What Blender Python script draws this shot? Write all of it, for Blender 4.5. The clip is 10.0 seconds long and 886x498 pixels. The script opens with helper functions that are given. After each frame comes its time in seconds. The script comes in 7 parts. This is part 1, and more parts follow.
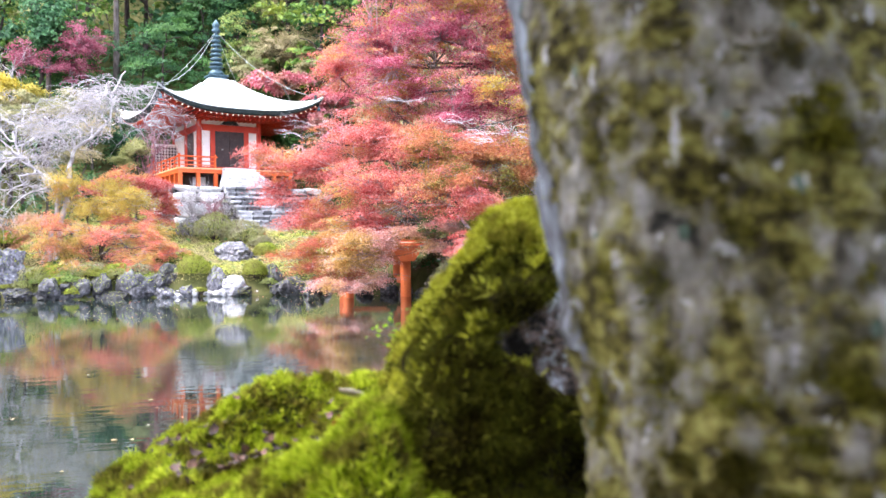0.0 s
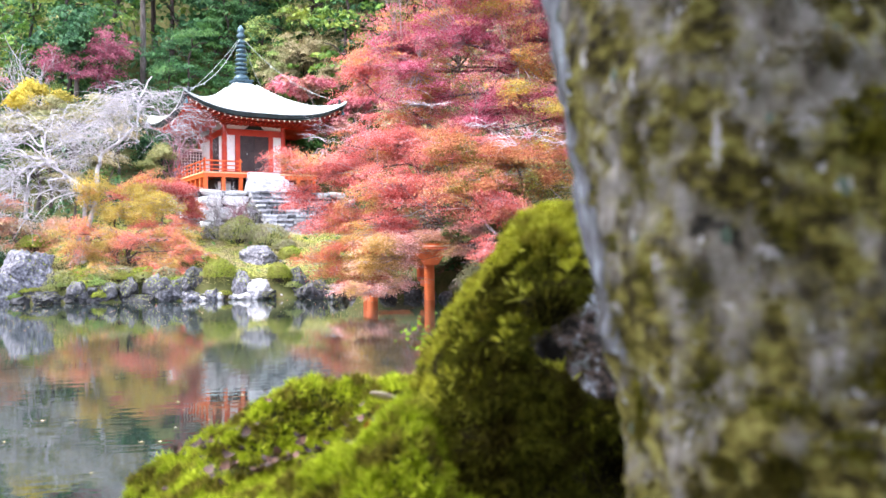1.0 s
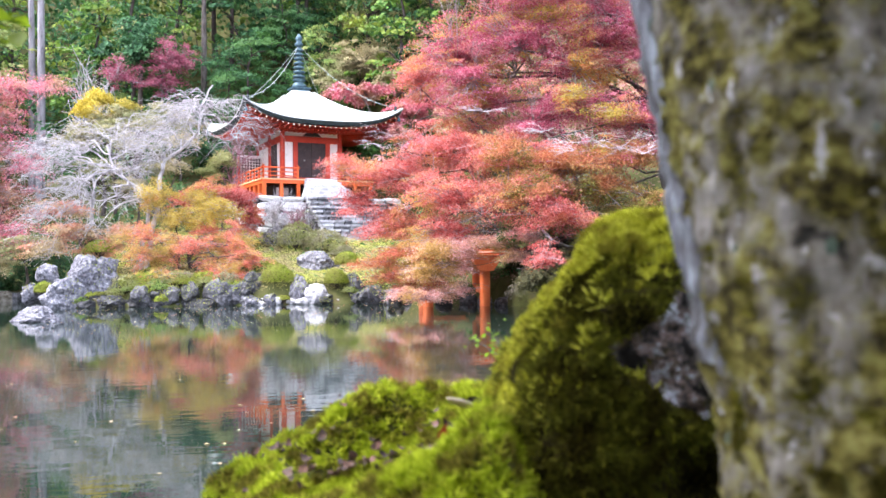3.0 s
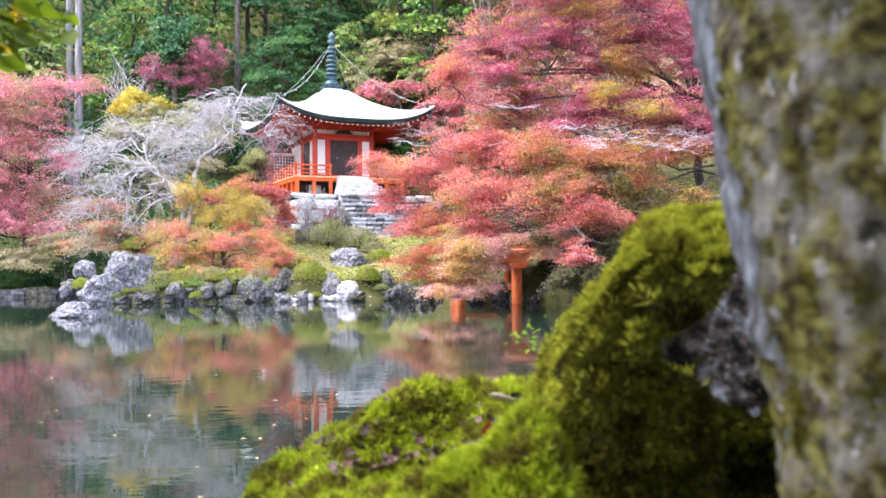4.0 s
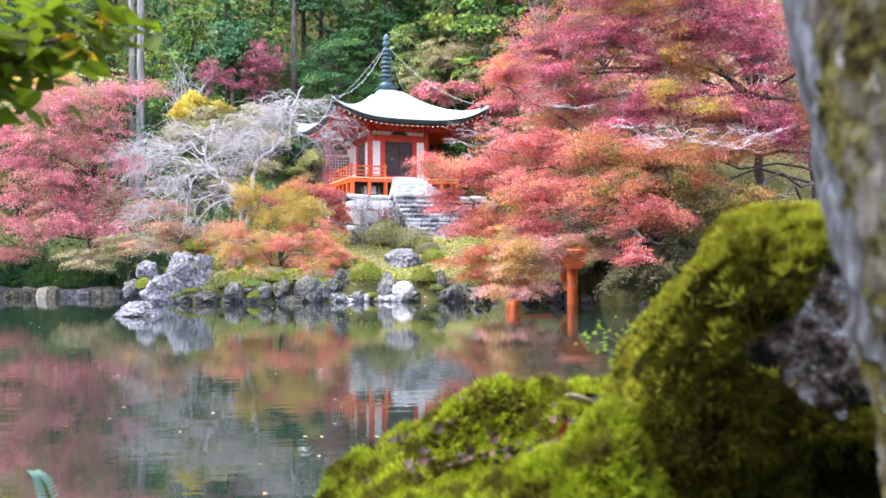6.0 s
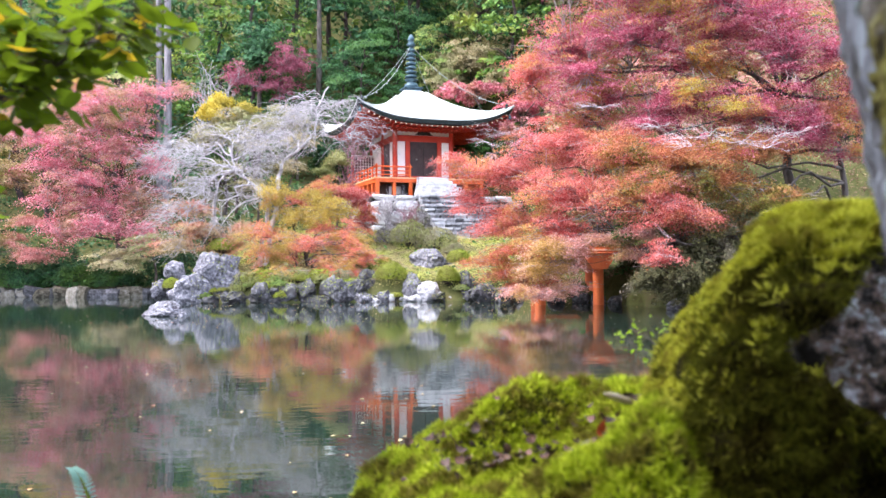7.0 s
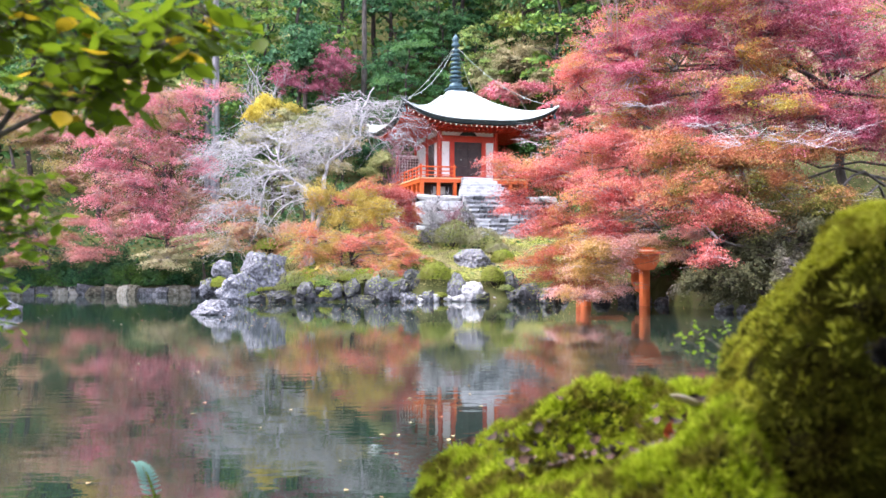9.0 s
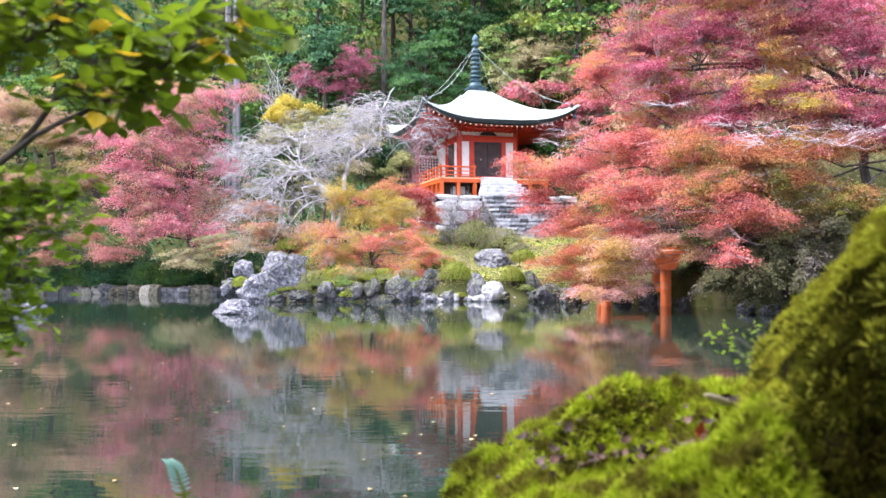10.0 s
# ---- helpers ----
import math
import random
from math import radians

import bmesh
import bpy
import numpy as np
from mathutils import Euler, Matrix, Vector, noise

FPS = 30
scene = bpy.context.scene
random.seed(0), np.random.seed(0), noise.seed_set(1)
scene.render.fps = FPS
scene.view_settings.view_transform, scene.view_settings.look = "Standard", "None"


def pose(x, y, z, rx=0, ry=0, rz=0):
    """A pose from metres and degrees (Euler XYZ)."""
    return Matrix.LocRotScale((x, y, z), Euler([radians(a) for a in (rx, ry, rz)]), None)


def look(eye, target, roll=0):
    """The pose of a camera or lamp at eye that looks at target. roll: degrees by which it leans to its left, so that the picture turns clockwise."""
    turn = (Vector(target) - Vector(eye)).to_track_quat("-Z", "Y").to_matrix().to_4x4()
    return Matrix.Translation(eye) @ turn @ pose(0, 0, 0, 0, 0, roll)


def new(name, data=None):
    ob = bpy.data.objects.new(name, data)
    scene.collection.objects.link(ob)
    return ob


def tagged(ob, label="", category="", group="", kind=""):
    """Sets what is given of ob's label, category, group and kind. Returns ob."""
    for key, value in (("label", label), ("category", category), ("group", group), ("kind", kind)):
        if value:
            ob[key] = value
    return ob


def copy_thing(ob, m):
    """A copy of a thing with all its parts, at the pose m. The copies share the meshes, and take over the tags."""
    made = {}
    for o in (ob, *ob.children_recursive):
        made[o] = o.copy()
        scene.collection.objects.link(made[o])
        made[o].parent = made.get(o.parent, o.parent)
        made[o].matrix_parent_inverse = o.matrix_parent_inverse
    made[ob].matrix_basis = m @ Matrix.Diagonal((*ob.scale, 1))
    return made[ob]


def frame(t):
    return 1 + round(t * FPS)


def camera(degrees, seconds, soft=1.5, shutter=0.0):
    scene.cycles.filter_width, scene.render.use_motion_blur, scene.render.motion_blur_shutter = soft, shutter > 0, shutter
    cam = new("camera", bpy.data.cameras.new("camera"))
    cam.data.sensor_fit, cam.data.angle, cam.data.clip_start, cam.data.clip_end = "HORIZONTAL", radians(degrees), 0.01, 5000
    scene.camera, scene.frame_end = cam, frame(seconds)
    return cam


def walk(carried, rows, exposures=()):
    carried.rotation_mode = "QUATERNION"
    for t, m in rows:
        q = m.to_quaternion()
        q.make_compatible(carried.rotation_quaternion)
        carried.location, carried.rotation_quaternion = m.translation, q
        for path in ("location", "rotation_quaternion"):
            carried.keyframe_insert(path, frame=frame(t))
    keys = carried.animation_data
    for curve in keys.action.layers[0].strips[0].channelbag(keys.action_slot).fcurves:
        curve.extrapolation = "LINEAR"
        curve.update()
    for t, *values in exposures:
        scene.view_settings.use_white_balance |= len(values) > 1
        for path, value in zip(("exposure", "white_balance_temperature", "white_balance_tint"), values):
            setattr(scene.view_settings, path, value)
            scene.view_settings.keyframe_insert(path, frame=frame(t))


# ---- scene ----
cam = camera(53.5, 10.0, soft=1.6)
cam.data.dof.use_dof, cam.data.dof.focus_distance, cam.data.dof.aperture_fstop = True, 28.0, 3.4
PATH = [
    (0, (0.775, -1.485, 1.793), (1.248, 0.458, 1.797), -0.7),
    (0.5, (0.765, -1.488, 1.794), (1.214, 0.461, 1.802), -0.7),
    (1, (0.753, -1.484, 1.793), (1.175, 0.471, 1.806), -0.7),
    (1.5, (0.741, -1.486, 1.798), (1.134, 0.474, 1.817), -0.6),
    (2, (0.726, -1.496, 1.802), (1.089, 0.471, 1.826), -0.6),
    (2.5, (0.71, -1.493, 1.801), (1.044, 0.479, 1.829), -0.6),
    (4, (0.656, -1.489, 1.794), (0.887, 0.497, 1.816), -0.4),
    (4.5, (0.638, -1.489, 1.794), (0.838, 0.501, 1.814), -0.4),
    (5, (0.621, -1.488, 1.793), (0.789, 0.505, 1.814), -0.4),
    (5.5, (0.609, -1.493, 1.793), (0.748, 0.502, 1.816), -0.4),
    (7, (0.56, -1.489, 1.788), (0.615, 0.51, 1.813), -0.4),
    (7.5, (0.541, -1.486, 1.785), (0.572, 0.513, 1.81), -0.4),
    (8, (0.525, -1.49, 1.787), (0.53, 0.51, 1.813), -0.3),
    (8.5, (0.515, -1.485, 1.786), (0.496, 0.515, 1.812), -0.2),
    (9, (0.499, -1.495, 1.786), (0.456, 0.504, 1.812), -0.2),
    (9.5, (0.484, -1.498, 1.784), (0.419, 0.5, 1.81), -0.2),
    (10, (0.468, -1.502, 1.784), (0.381, 0.496, 1.81), -0.2),
]
walk(cam, [(t, look(eye, target, roll)) for t, eye, target, roll in PATH], [(0, 2.36), (2.5, 2.26), (5, 2.1), (10, 2.06)])

# ---- light: a bright overcast sky with a wide soft sun behind the viewer's left ----
SUN_AZ, SUN_EL = radians(262), radians(58)
world = bpy.data.worlds.new("overcast_sky")
scene.world = world
world.use_nodes = True
sky = world.node_tree.nodes.new("ShaderNodeTexSky")
sky.sky_type, sky.sun_disc, sky.sun_elevation, sky.sun_rotation = "NISHITA", False, SUN_EL, SUN_AZ
sky.air_density, sky.dust_density, sky.ozone_density = 1.0, 4.0, 1.0
veil = world.node_tree.nodes.new("ShaderNodeMix")
veil.data_type = "RGBA"
veil.inputs["Factor"].default_value = 0.6
veil.inputs["B"].default_value = (8.5, 9.2, 11.3, 1)
world.node_tree.links.new(sky.outputs[0], veil.inputs["A"])
world.node_tree.links.new(veil.outputs["Result"], world.node_tree.nodes["Background"].inputs["Color"])
world.node_tree.nodes["Background"].inputs["Strength"].default_value = 0.14
sun = new("sun", bpy.data.lights.new("sun", "SUN"))
sun.data.energy, sun.data.angle, sun.data.color = 1.8, radians(16), (1.0, 0.97, 0.94)
sun.matrix_world = look((0, 0, 0), (-math.sin(SUN_AZ) * math.cos(SUN_EL), -math.cos(SUN_AZ) * math.cos(SUN_EL), -math.sin(SUN_EL)))


# ---- materials ----
def material(name, colours, scale=3.0, rough=0.7, bump=0.3, fine=40.0, metal=0.0, island=0.0, spread=(0.3, 0.7), stretch=(1, 1, 1), detail=6):
    """A surface whose colour runs over a noise at two sizes, with a fine relief. island: how much each piece differs."""
    m = bpy.data.materials.new(name)
    m.use_nodes = True
    nt, p = m.node_tree, m.node_tree.nodes["Principled BSDF"]
    tc = nt.nodes.new("ShaderNodeNewGeometry")
    mp = nt.nodes.new("ShaderNodeMapping")
    mp.inputs["Scale"].default_value = stretch
    nt.links.new(tc.outputs["Position"], mp.inputs["Vector"])
    n1, n2 = nt.nodes.new("ShaderNodeTexNoise"), nt.nodes.new("ShaderNodeTexNoise")
    n1.inputs["Scale"].default_value, n1.inputs["Detail"].default_value, n1.inputs["Roughness"].default_value = scale, detail, 0.65
    n2.inputs["Scale"].default_value, n2.inputs["Detail"].default_value = fine, 4
    for n in (n1, n2):
        nt.links.new(mp.outputs[0], n.inputs["Vector"])
    fac = nt.nodes.new("ShaderNodeMath")
    fac.operation = "MULTIPLY_ADD"
    fac.inputs[1].default_value = 0.28
    nt.links.new(n2.outputs["Fac"], fac.inputs[0])
    nt.links.new(n1.outputs["Fac"], fac.inputs[2])
    low = nt.nodes.new("ShaderNodeMath")
    low.operation = "SUBTRACT"
    low.inputs[1].default_value = 0.14
    nt.links.new(fac.outputs[0], low.inputs[0])
    last = low
    if island:
        rnd = nt.nodes.new("ShaderNodeMath")
        rnd.operation = "MULTIPLY_ADD"
        rnd.inputs[1].default_value = island
        info = nt.nodes.new("ShaderNodeObjectInfo")
        nt.links.new(info.outputs["Random"], rnd.inputs[0])
        nt.links.new(low.outputs[0], rnd.inputs[2])
        sub = nt.nodes.new("ShaderNodeMath")
        sub.operation = "SUBTRACT"
        sub.inputs[1].default_value = island / 2
        nt.links.new(rnd.outputs[0], sub.inputs[0])
        last = sub
    ramp = nt.nodes.new("ShaderNodeValToRGB")
    set_ramp(ramp, colours, *spread)
    nt.links.new(last.outputs[0], ramp.inputs[0])
    nt.links.new(ramp.outputs[0], p.inputs["Base Color"])
    p.inputs["Roughness"].default_value, p.inputs["Metallic"].default_value = rough, metal
    p.inputs["Specular IOR Level"].default_value = 0.08 if rough > 0.82 else 0.4
    if bump:
        b = nt.nodes.new("ShaderNodeBump")
        b.inputs["Strength"].default_value, b.inputs["Distance"].default_value = bump, 0.5 / fine
        nt.links.new(n2.outputs["Fac"], b.inputs["Height"])
        nt.links.new(b.outputs[0], p.inputs["Normal"])
    return m


def set_ramp(ramp, colours, lo, hi):
    els = ramp.color_ramp.elements
    while len(els) < len(colours):
        els.new(0.5)
    for i, c in enumerate(colours):
        els[i].position = lo + (hi - lo) * i / max(1, len(colours) - 1)
    for e, c in zip(els, colours):
        e.color = (*c, 1)


def foliage(name, colours, zones=None, zone_scale=0.35, through_light=0.35, rough=0.55, zone_spread=(0.42, 0.6)):
    """Leaves: every leaf takes its own tone; zones: a second set of tones that takes over in patches of the crown."""
    m = bpy.data.materials.new(name)
    m.use_nodes = True
    nt, p = m.node_tree, m.node_tree.nodes["Principled BSDF"]
    g = nt.nodes.new("ShaderNodeNewGeometry")
    ramp = nt.nodes.new("ShaderNodeValToRGB")
    set_ramp(ramp, colours, 0.05, 0.95)
    nt.links.new(g.outputs["Random Per Island"], ramp.inputs[0])
    out = ramp.outputs[0]
    if zones:
        r2 = nt.nodes.new("ShaderNodeValToRGB")
        set_ramp(r2, zones, 0.05, 0.95)
        nt.links.new(g.outputs["Random Per Island"], r2.inputs[0])
        n = nt.nodes.new("ShaderNodeTexNoise")
        n.inputs["Scale"].default_value, n.inputs["Detail"].default_value = zone_scale, 3
        nt.links.new(g.outputs["Position"], n.inputs["Vector"])
        step = nt.nodes.new("ShaderNodeMapRange")
        step.inputs["From Min"].default_value, step.inputs["From Max"].default_value = zone_spread
        nt.links.new(n.outputs["Fac"], step.inputs["Value"])
        mix = nt.nodes.new("ShaderNodeMix")
        mix.data_type = "RGBA"
        nt.links.new(step.outputs[0], mix.inputs["Factor"])
        nt.links.new(out, mix.inputs["A"])
        nt.links.new(r2.outputs[0], mix.inputs["B"])
        out = mix.outputs["Result"]
    nt.links.new(out, p.inputs["Base Color"])
    p.inputs["Roughness"].default_value = rough
    p.inputs["Specular IOR Level"].default_value = 0.06 if rough > 0.75 else 0.2
    tr = nt.nodes.new("ShaderNodeBsdfTranslucent")
    nt.links.new(out, tr.inputs["Color"])
    ms = nt.nodes.new("ShaderNodeMixShader")
    ms.inputs[0].default_value = through_light
    nt.links.new(p.outputs[0], ms.inputs[1])
    nt.links.new(tr.outputs[0], ms.inputs[2])
    nt.links.new(ms.outputs[0], nt.nodes["Material Output"].inputs["Surface"])
    return m


M = {}
M["soil"] = material("earth_and_moss", [(0.025, 0.024, 0.012), (0.05, 0.055, 0.018), (0.08, 0.08, 0.03), (0.09, 0.06, 0.04)], 0.9, 0.95, 0.8, 30)
M["vermilion"] = material("vermilion_paint", [(0.38, 0.025, 0.011), (0.53, 0.047, 0.016)], 1.5, 0.5, 0.05, 60)
M["orange_paint"] = material("orange_vermilion_paint", [(0.62, 0.09, 0.018), (0.80, 0.15, 0.03)], 1.5, 0.5, 0.05, 60)
M["pale_orange"] = material("faded_pale_orange_paint", [(0.70, 0.36, 0.16), (0.82, 0.5, 0.28)], 1.5, 0.6, 0.05, 60)
M["dark_red"] = material("weathered_red_timber", [(0.28, 0.03, 0.012), (0.4, 0.05, 0.02)], 1.5, 0.6, 0.1, 60)
M["plaster"] = material("white_plaster", [(0.7, 0.68, 0.67), (0.84, 0.83, 0.83)], 2.0, 0.85, 0.05, 50)
M["cream"] = material("cream_paint", [(0.75, 0.68, 0.5), (0.85, 0.78, 0.62)], 2.0, 0.7, 0.0, 50)
M["door"] = material("dark_door_timber", [(0.03, 0.02, 0.022), (0.06, 0.04, 0.04)], 3.0, 0.6, 0.2, 40)
M["roof"] = material("pale_roof_sheet", [(0.24, 0.30, 0.30), (0.42, 0.465, 0.46), (0.51, 0.53, 0.525), (0.55, 0.562, 0.56)], 1.6, 0.6, 0.1, 20, stretch=(1, 1, 1))
M["eave"] = material("dark_eave_board", [(0.012, 0.02, 0.024), (0.035, 0.05, 0.054)], 2.0, 0.6, 0.1, 20)
M["bronze"] = material("blue_green_bronze", [(0.018, 0.04, 0.055), (0.045, 0.085, 0.11), (0.10, 0.17, 0.20)], 4.0, 0.5, 0.15, 40, metal=0.3)
M["chain"] = material("pale_chain", [(0.2, 0.23, 0.22), (0.36, 0.39, 0.37)], 8, 0.6, 0, 40)
M["stone"] = material("pale_grey_granite", [(0.204, 0.204, 0.221), (0.408, 0.408, 0.433), (0.578, 0.57, 0.586)], 2.2, 0.85, 0.5, 25, island=0.35)
M["step"] = material("weathered_stone_step", [(0.11, 0.11, 0.12), (0.27, 0.27, 0.29), (0.50, 0.50, 0.53)], 3.0, 0.85, 0.5, 25, island=0.45)
M["white_stone"] = material("pale_dressed_stone", [(0.32, 0.31, 0.32), (0.52, 0.51, 0.52), (0.66, 0.65, 0.65)], 3.0, 0.85, 0.4, 25, island=0.25)
M["tread"] = material("worn_pale_stone_tread", [(0.16, 0.16, 0.175), (0.36, 0.36, 0.385), (0.56, 0.56, 0.58)], 3.0, 0.85, 0.4, 25, island=0.3)
M["rock"] = material("lichened_shore_rock", [(0.03, 0.029, 0.032), (0.085, 0.082, 0.095), (0.14, 0.136, 0.16), (0.19, 0.184, 0.21), (0.34, 0.33, 0.36)], 7.5, 0.85, 1.0, 16, island=0.15, spread=(0.32, 0.66), detail=9)
M["rock_mid"] = material("lilac_grey_pond_rock", [(0.03, 0.03, 0.035), (0.075, 0.072, 0.085), (0.12, 0.115, 0.14), (0.26, 0.255, 0.29)], 6.0, 0.8, 1.0, 14, island=0.1, spread=(0.36, 0.64), detail=9)
M["rock_pale"] = material("pale_lilac_white_rock", [(0.10, 0.098, 0.11), (0.27, 0.26, 0.28), (0.42, 0.41, 0.43), (0.52, 0.51, 0.53)], 5.5, 0.85, 1.0, 16, spread=(0.32, 0.66), detail=9)
M["rock_brown"] = material("mossy_brown_grey_stone", [(0.03, 0.026, 0.02), (0.09, 0.08, 0.06), (0.16, 0.145, 0.12), (0.24, 0.22, 0.2)], 5.0, 0.85, 0.8, 14, island=0.3, detail=8)
M["rock_dark"] = material("dark_grey_rock", [(0.008, 0.008, 0.009), (0.028, 0.027, 0.03), (0.06, 0.058, 0.066), (0.15, 0.145, 0.165)], 5.0, 0.75, 0.8, 14, island=0.2, detail=9)
M["bark"] = material("grey_brown_bark", [(0.035, 0.028, 0.025), (0.09, 0.076, 0.07), (0.16, 0.14, 0.135)], 6, 0.9, 0.6, 30, stretch=(1, 1, 0.25))
M["cedar_bark"] = material("pale_cedar_bark", [(0.10, 0.09, 0.10), (0.22, 0.20, 0.22), (0.32, 0.3, 0.33)], 5, 0.9, 0.6, 30, stretch=(1, 1, 0.15))
M["twig"] = material("pale_lichened_twig", [(0.17, 0.158, 0.166), (0.37, 0.345, 0.365), (0.56, 0.53, 0.552)], 3, 0.85, 0.2, 30)
M["limb_pale"] = material("pale_cherry_bark", [(0.16, 0.145, 0.145), (0.42, 0.39, 0.41), (0.60, 0.57, 0.59)], 3, 0.85, 0.3, 30)
M["maple_twig"] = material("grey_pink_twig", [(0.10, 0.07, 0.07), (0.3, 0.24, 0.25), (0.55, 0.48, 0.5)], 2, 0.85, 0.2, 30)
M["dark_twig"] = material("dark_twig", [(0.03, 0.022, 0.02), (0.08, 0.06, 0.06)], 3, 0.85, 0.2, 30)
PINK = [(0.26, 0.022, 0.06), (0.42, 0.065, 0.13), (0.55, 0.14, 0.215), (0.67, 0.29, 0.36)]
CORAL = [(0.34, 0.038, 0.042), (0.55, 0.11, 0.108), (0.64, 0.20, 0.178), (0.71, 0.32, 0.295)]
AMBER = [(0.44, 0.21, 0.05), (0.60, 0.34, 0.09), (0.65, 0.45, 0.14), (0.52, 0.43, 0.14)]
OLIVE = [(0.12, 0.11, 0.02), (0.24, 0.22, 0.04), (0.36, 0.30, 0.08)]
M["maple_mixed"] = foliage("red_maple_leaves", PINK, [(0.46, 0.13, 0.05), (0.58, 0.30, 0.09), (0.40, 0.35, 0.06)], 0.55, zone_spread=(0.50, 0.63), through_light=0.42)
M["maple_coral"] = foliage("coral_maple_leaves", CORAL, AMBER, 0.6, zone_spread=(0.53, 0.70), through_light=0.5)
M["maple_pink"] = foliage("pink_maple_leaves", [(0.38, 0.055, 0.09), (0.58, 0.135, 0.195), (0.69, 0.25, 0.31), (0.76, 0.41, 0.46)], [(0.26, 0.17, 0.08), (0.46, 0.27, 0.17), (0.60, 0.39, 0.29)], 0.5, zone_spread=(0.48, 0.63), through_light=0.5)
M["maple_brown"] = foliage("fading_maple_leaves", [(0.36, 0.14, 0.11), (0.52, 0.26, 0.2), (0.6, 0.38, 0.28), (0.5, 0.42, 0.24)], OLIVE, 0.35)
M["maple_rose"] = foliage("dull_rose_maple_leaves", [(0.38, 0.11, 0.10), (0.55, 0.22, 0.21), (0.66, 0.36, 0.34)], [(0.22, 0.2, 0.06), (0.4, 0.32, 0.14)], 0.5, zone_spread=(0.5, 0.62))
M["maple_salmon"] = foliage("salmon_maple_leaves", [(0.46, 0.10, 0.075), (0.63, 0.19, 0.14), (0.72, 0.31, 0.24)], [(0.3, 0.24, 0.06), (0.5, 0.36, 0.1), (0.62, 0.42, 0.16)], 0.8, zone_spread=(0.46, 0.62), through_light=0.5)
M["maple_crimson"] = foliage("crimson_leaves", [(0.20, 0.035, 0.07), (0.32, 0.08, 0.13), (0.44, 0.17, 0.225)])
M["amber"] = foliage("amber_leaves", [(0.36, 0.22, 0.04), (0.52, 0.36, 0.07), (0.58, 0.44, 0.12), (0.46, 0.41, 0.12)], CORAL, 0.5, zone_spread=(0.58, 0.74), through_light=0.5)
M["yellow"] = foliage("yellow_leaves", [(0.38, 0.28, 0.03), (0.54, 0.42, 0.05), (0.64, 0.53, 0.12)], [(0.3, 0.26, 0.04), (0.45, 0.36, 0.08)], 0.5)
M["green_deep"] = foliage("deep_green_leaves", [(0.016, 0.054, 0.025), (0.039, 0.118, 0.050), (0.080, 0.188, 0.078)], [(0.0345, 0.0978, 0.023), (0.0862, 0.184, 0.0403)], 0.25, 0.25)
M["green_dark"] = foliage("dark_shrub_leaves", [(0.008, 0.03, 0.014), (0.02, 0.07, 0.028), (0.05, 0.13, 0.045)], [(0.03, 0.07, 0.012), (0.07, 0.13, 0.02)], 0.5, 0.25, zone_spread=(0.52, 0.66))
M["green_mid"] = foliage("mid_green_leaves", [(0.0495, 0.121, 0.022), (0.099, 0.209, 0.0385), (0.176, 0.297, 0.055)], [(0.154, 0.209, 0.033), (0.264, 0.297, 0.055)], 0.25, 0.3)
M["green_yellow"] = foliage("yellow_green_leaves", [(0.105, 0.185, 0.042), (0.19, 0.28, 0.068), (0.29, 0.36, 0.11)], [(0.25, 0.26, 0.095), (0.38, 0.36, 0.16)], 0.25, 0.3)
M["tan"] = foliage("tan_autumn_leaves", [(0.25, 0.22, 0.11), (0.40, 0.34, 0.19), (0.51, 0.42, 0.27)], [(0.17, 0.20, 0.08), (0.28, 0.28, 0.13)], 0.3, 0.3)
M["tan_rose"] = foliage("tan_rose_leaves", [(0.3, 0.22, 0.12), (0.48, 0.36, 0.2), (0.58, 0.44, 0.28)], [(0.5, 0.18, 0.13), (0.66, 0.3, 0.22)], 0.7, 0.3)
M["azalea"] = foliage("azalea_leaves", [(0.10, 0.14, 0.012), (0.23, 0.29, 0.025), (0.38, 0.43, 0.06)], [(0.16, 0.17, 0.03), (0.32, 0.32, 0.07)], 0.9, 0.2)
M["pale_grass"] = foliage("pale_moss_and_grass", [(0.26, 0.30, 0.04), (0.42, 0.44, 0.08), (0.56, 0.54, 0.18)], [(0.3, 0.24, 0.1), (0.48, 0.42, 0.22)], 0.9, 0.2)
M["olive_bush"] = foliage("olive_bush_leaves", [(0.10, 0.12, 0.03), (0.22, 0.24, 0.07), (0.36, 0.36, 0.15)], [(0.2, 0.18, 0.1), (0.36, 0.33, 0.22)], 1.2, 0.2)
M["lilac_bush"] = foliage("dry_lilac_grey_leaves", [(0.10, 0.09, 0.09), (0.22, 0.20, 0.23), (0.36, 0.33, 0.37)], [(0.1, 0.11, 0.05), (0.24, 0.24, 0.14)], 1.6, 0.2, zone_spread=(0.48, 0.6))
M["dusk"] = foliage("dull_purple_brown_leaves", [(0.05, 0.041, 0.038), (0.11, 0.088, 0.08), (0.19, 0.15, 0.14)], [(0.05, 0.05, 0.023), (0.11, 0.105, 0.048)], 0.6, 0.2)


# ---- helpers of this scene ----
def part(name, bm, mat, parent, label="", smooth=False):
    me = bpy.data.meshes.new(name)
    if smooth:
        for f in bm.faces:
            f.smooth = True
    bm.to_mesh(me)
    bm.free()
    return part_of(name, me, mat, parent, label)


def part_of(name, me, mat, parent, label=""):
    ob = new(name, me)
    if mat and not me.materials:
        me.materials.append(mat)
    ob.parent = parent
    if label:
        tagged(ob, label)
    return ob


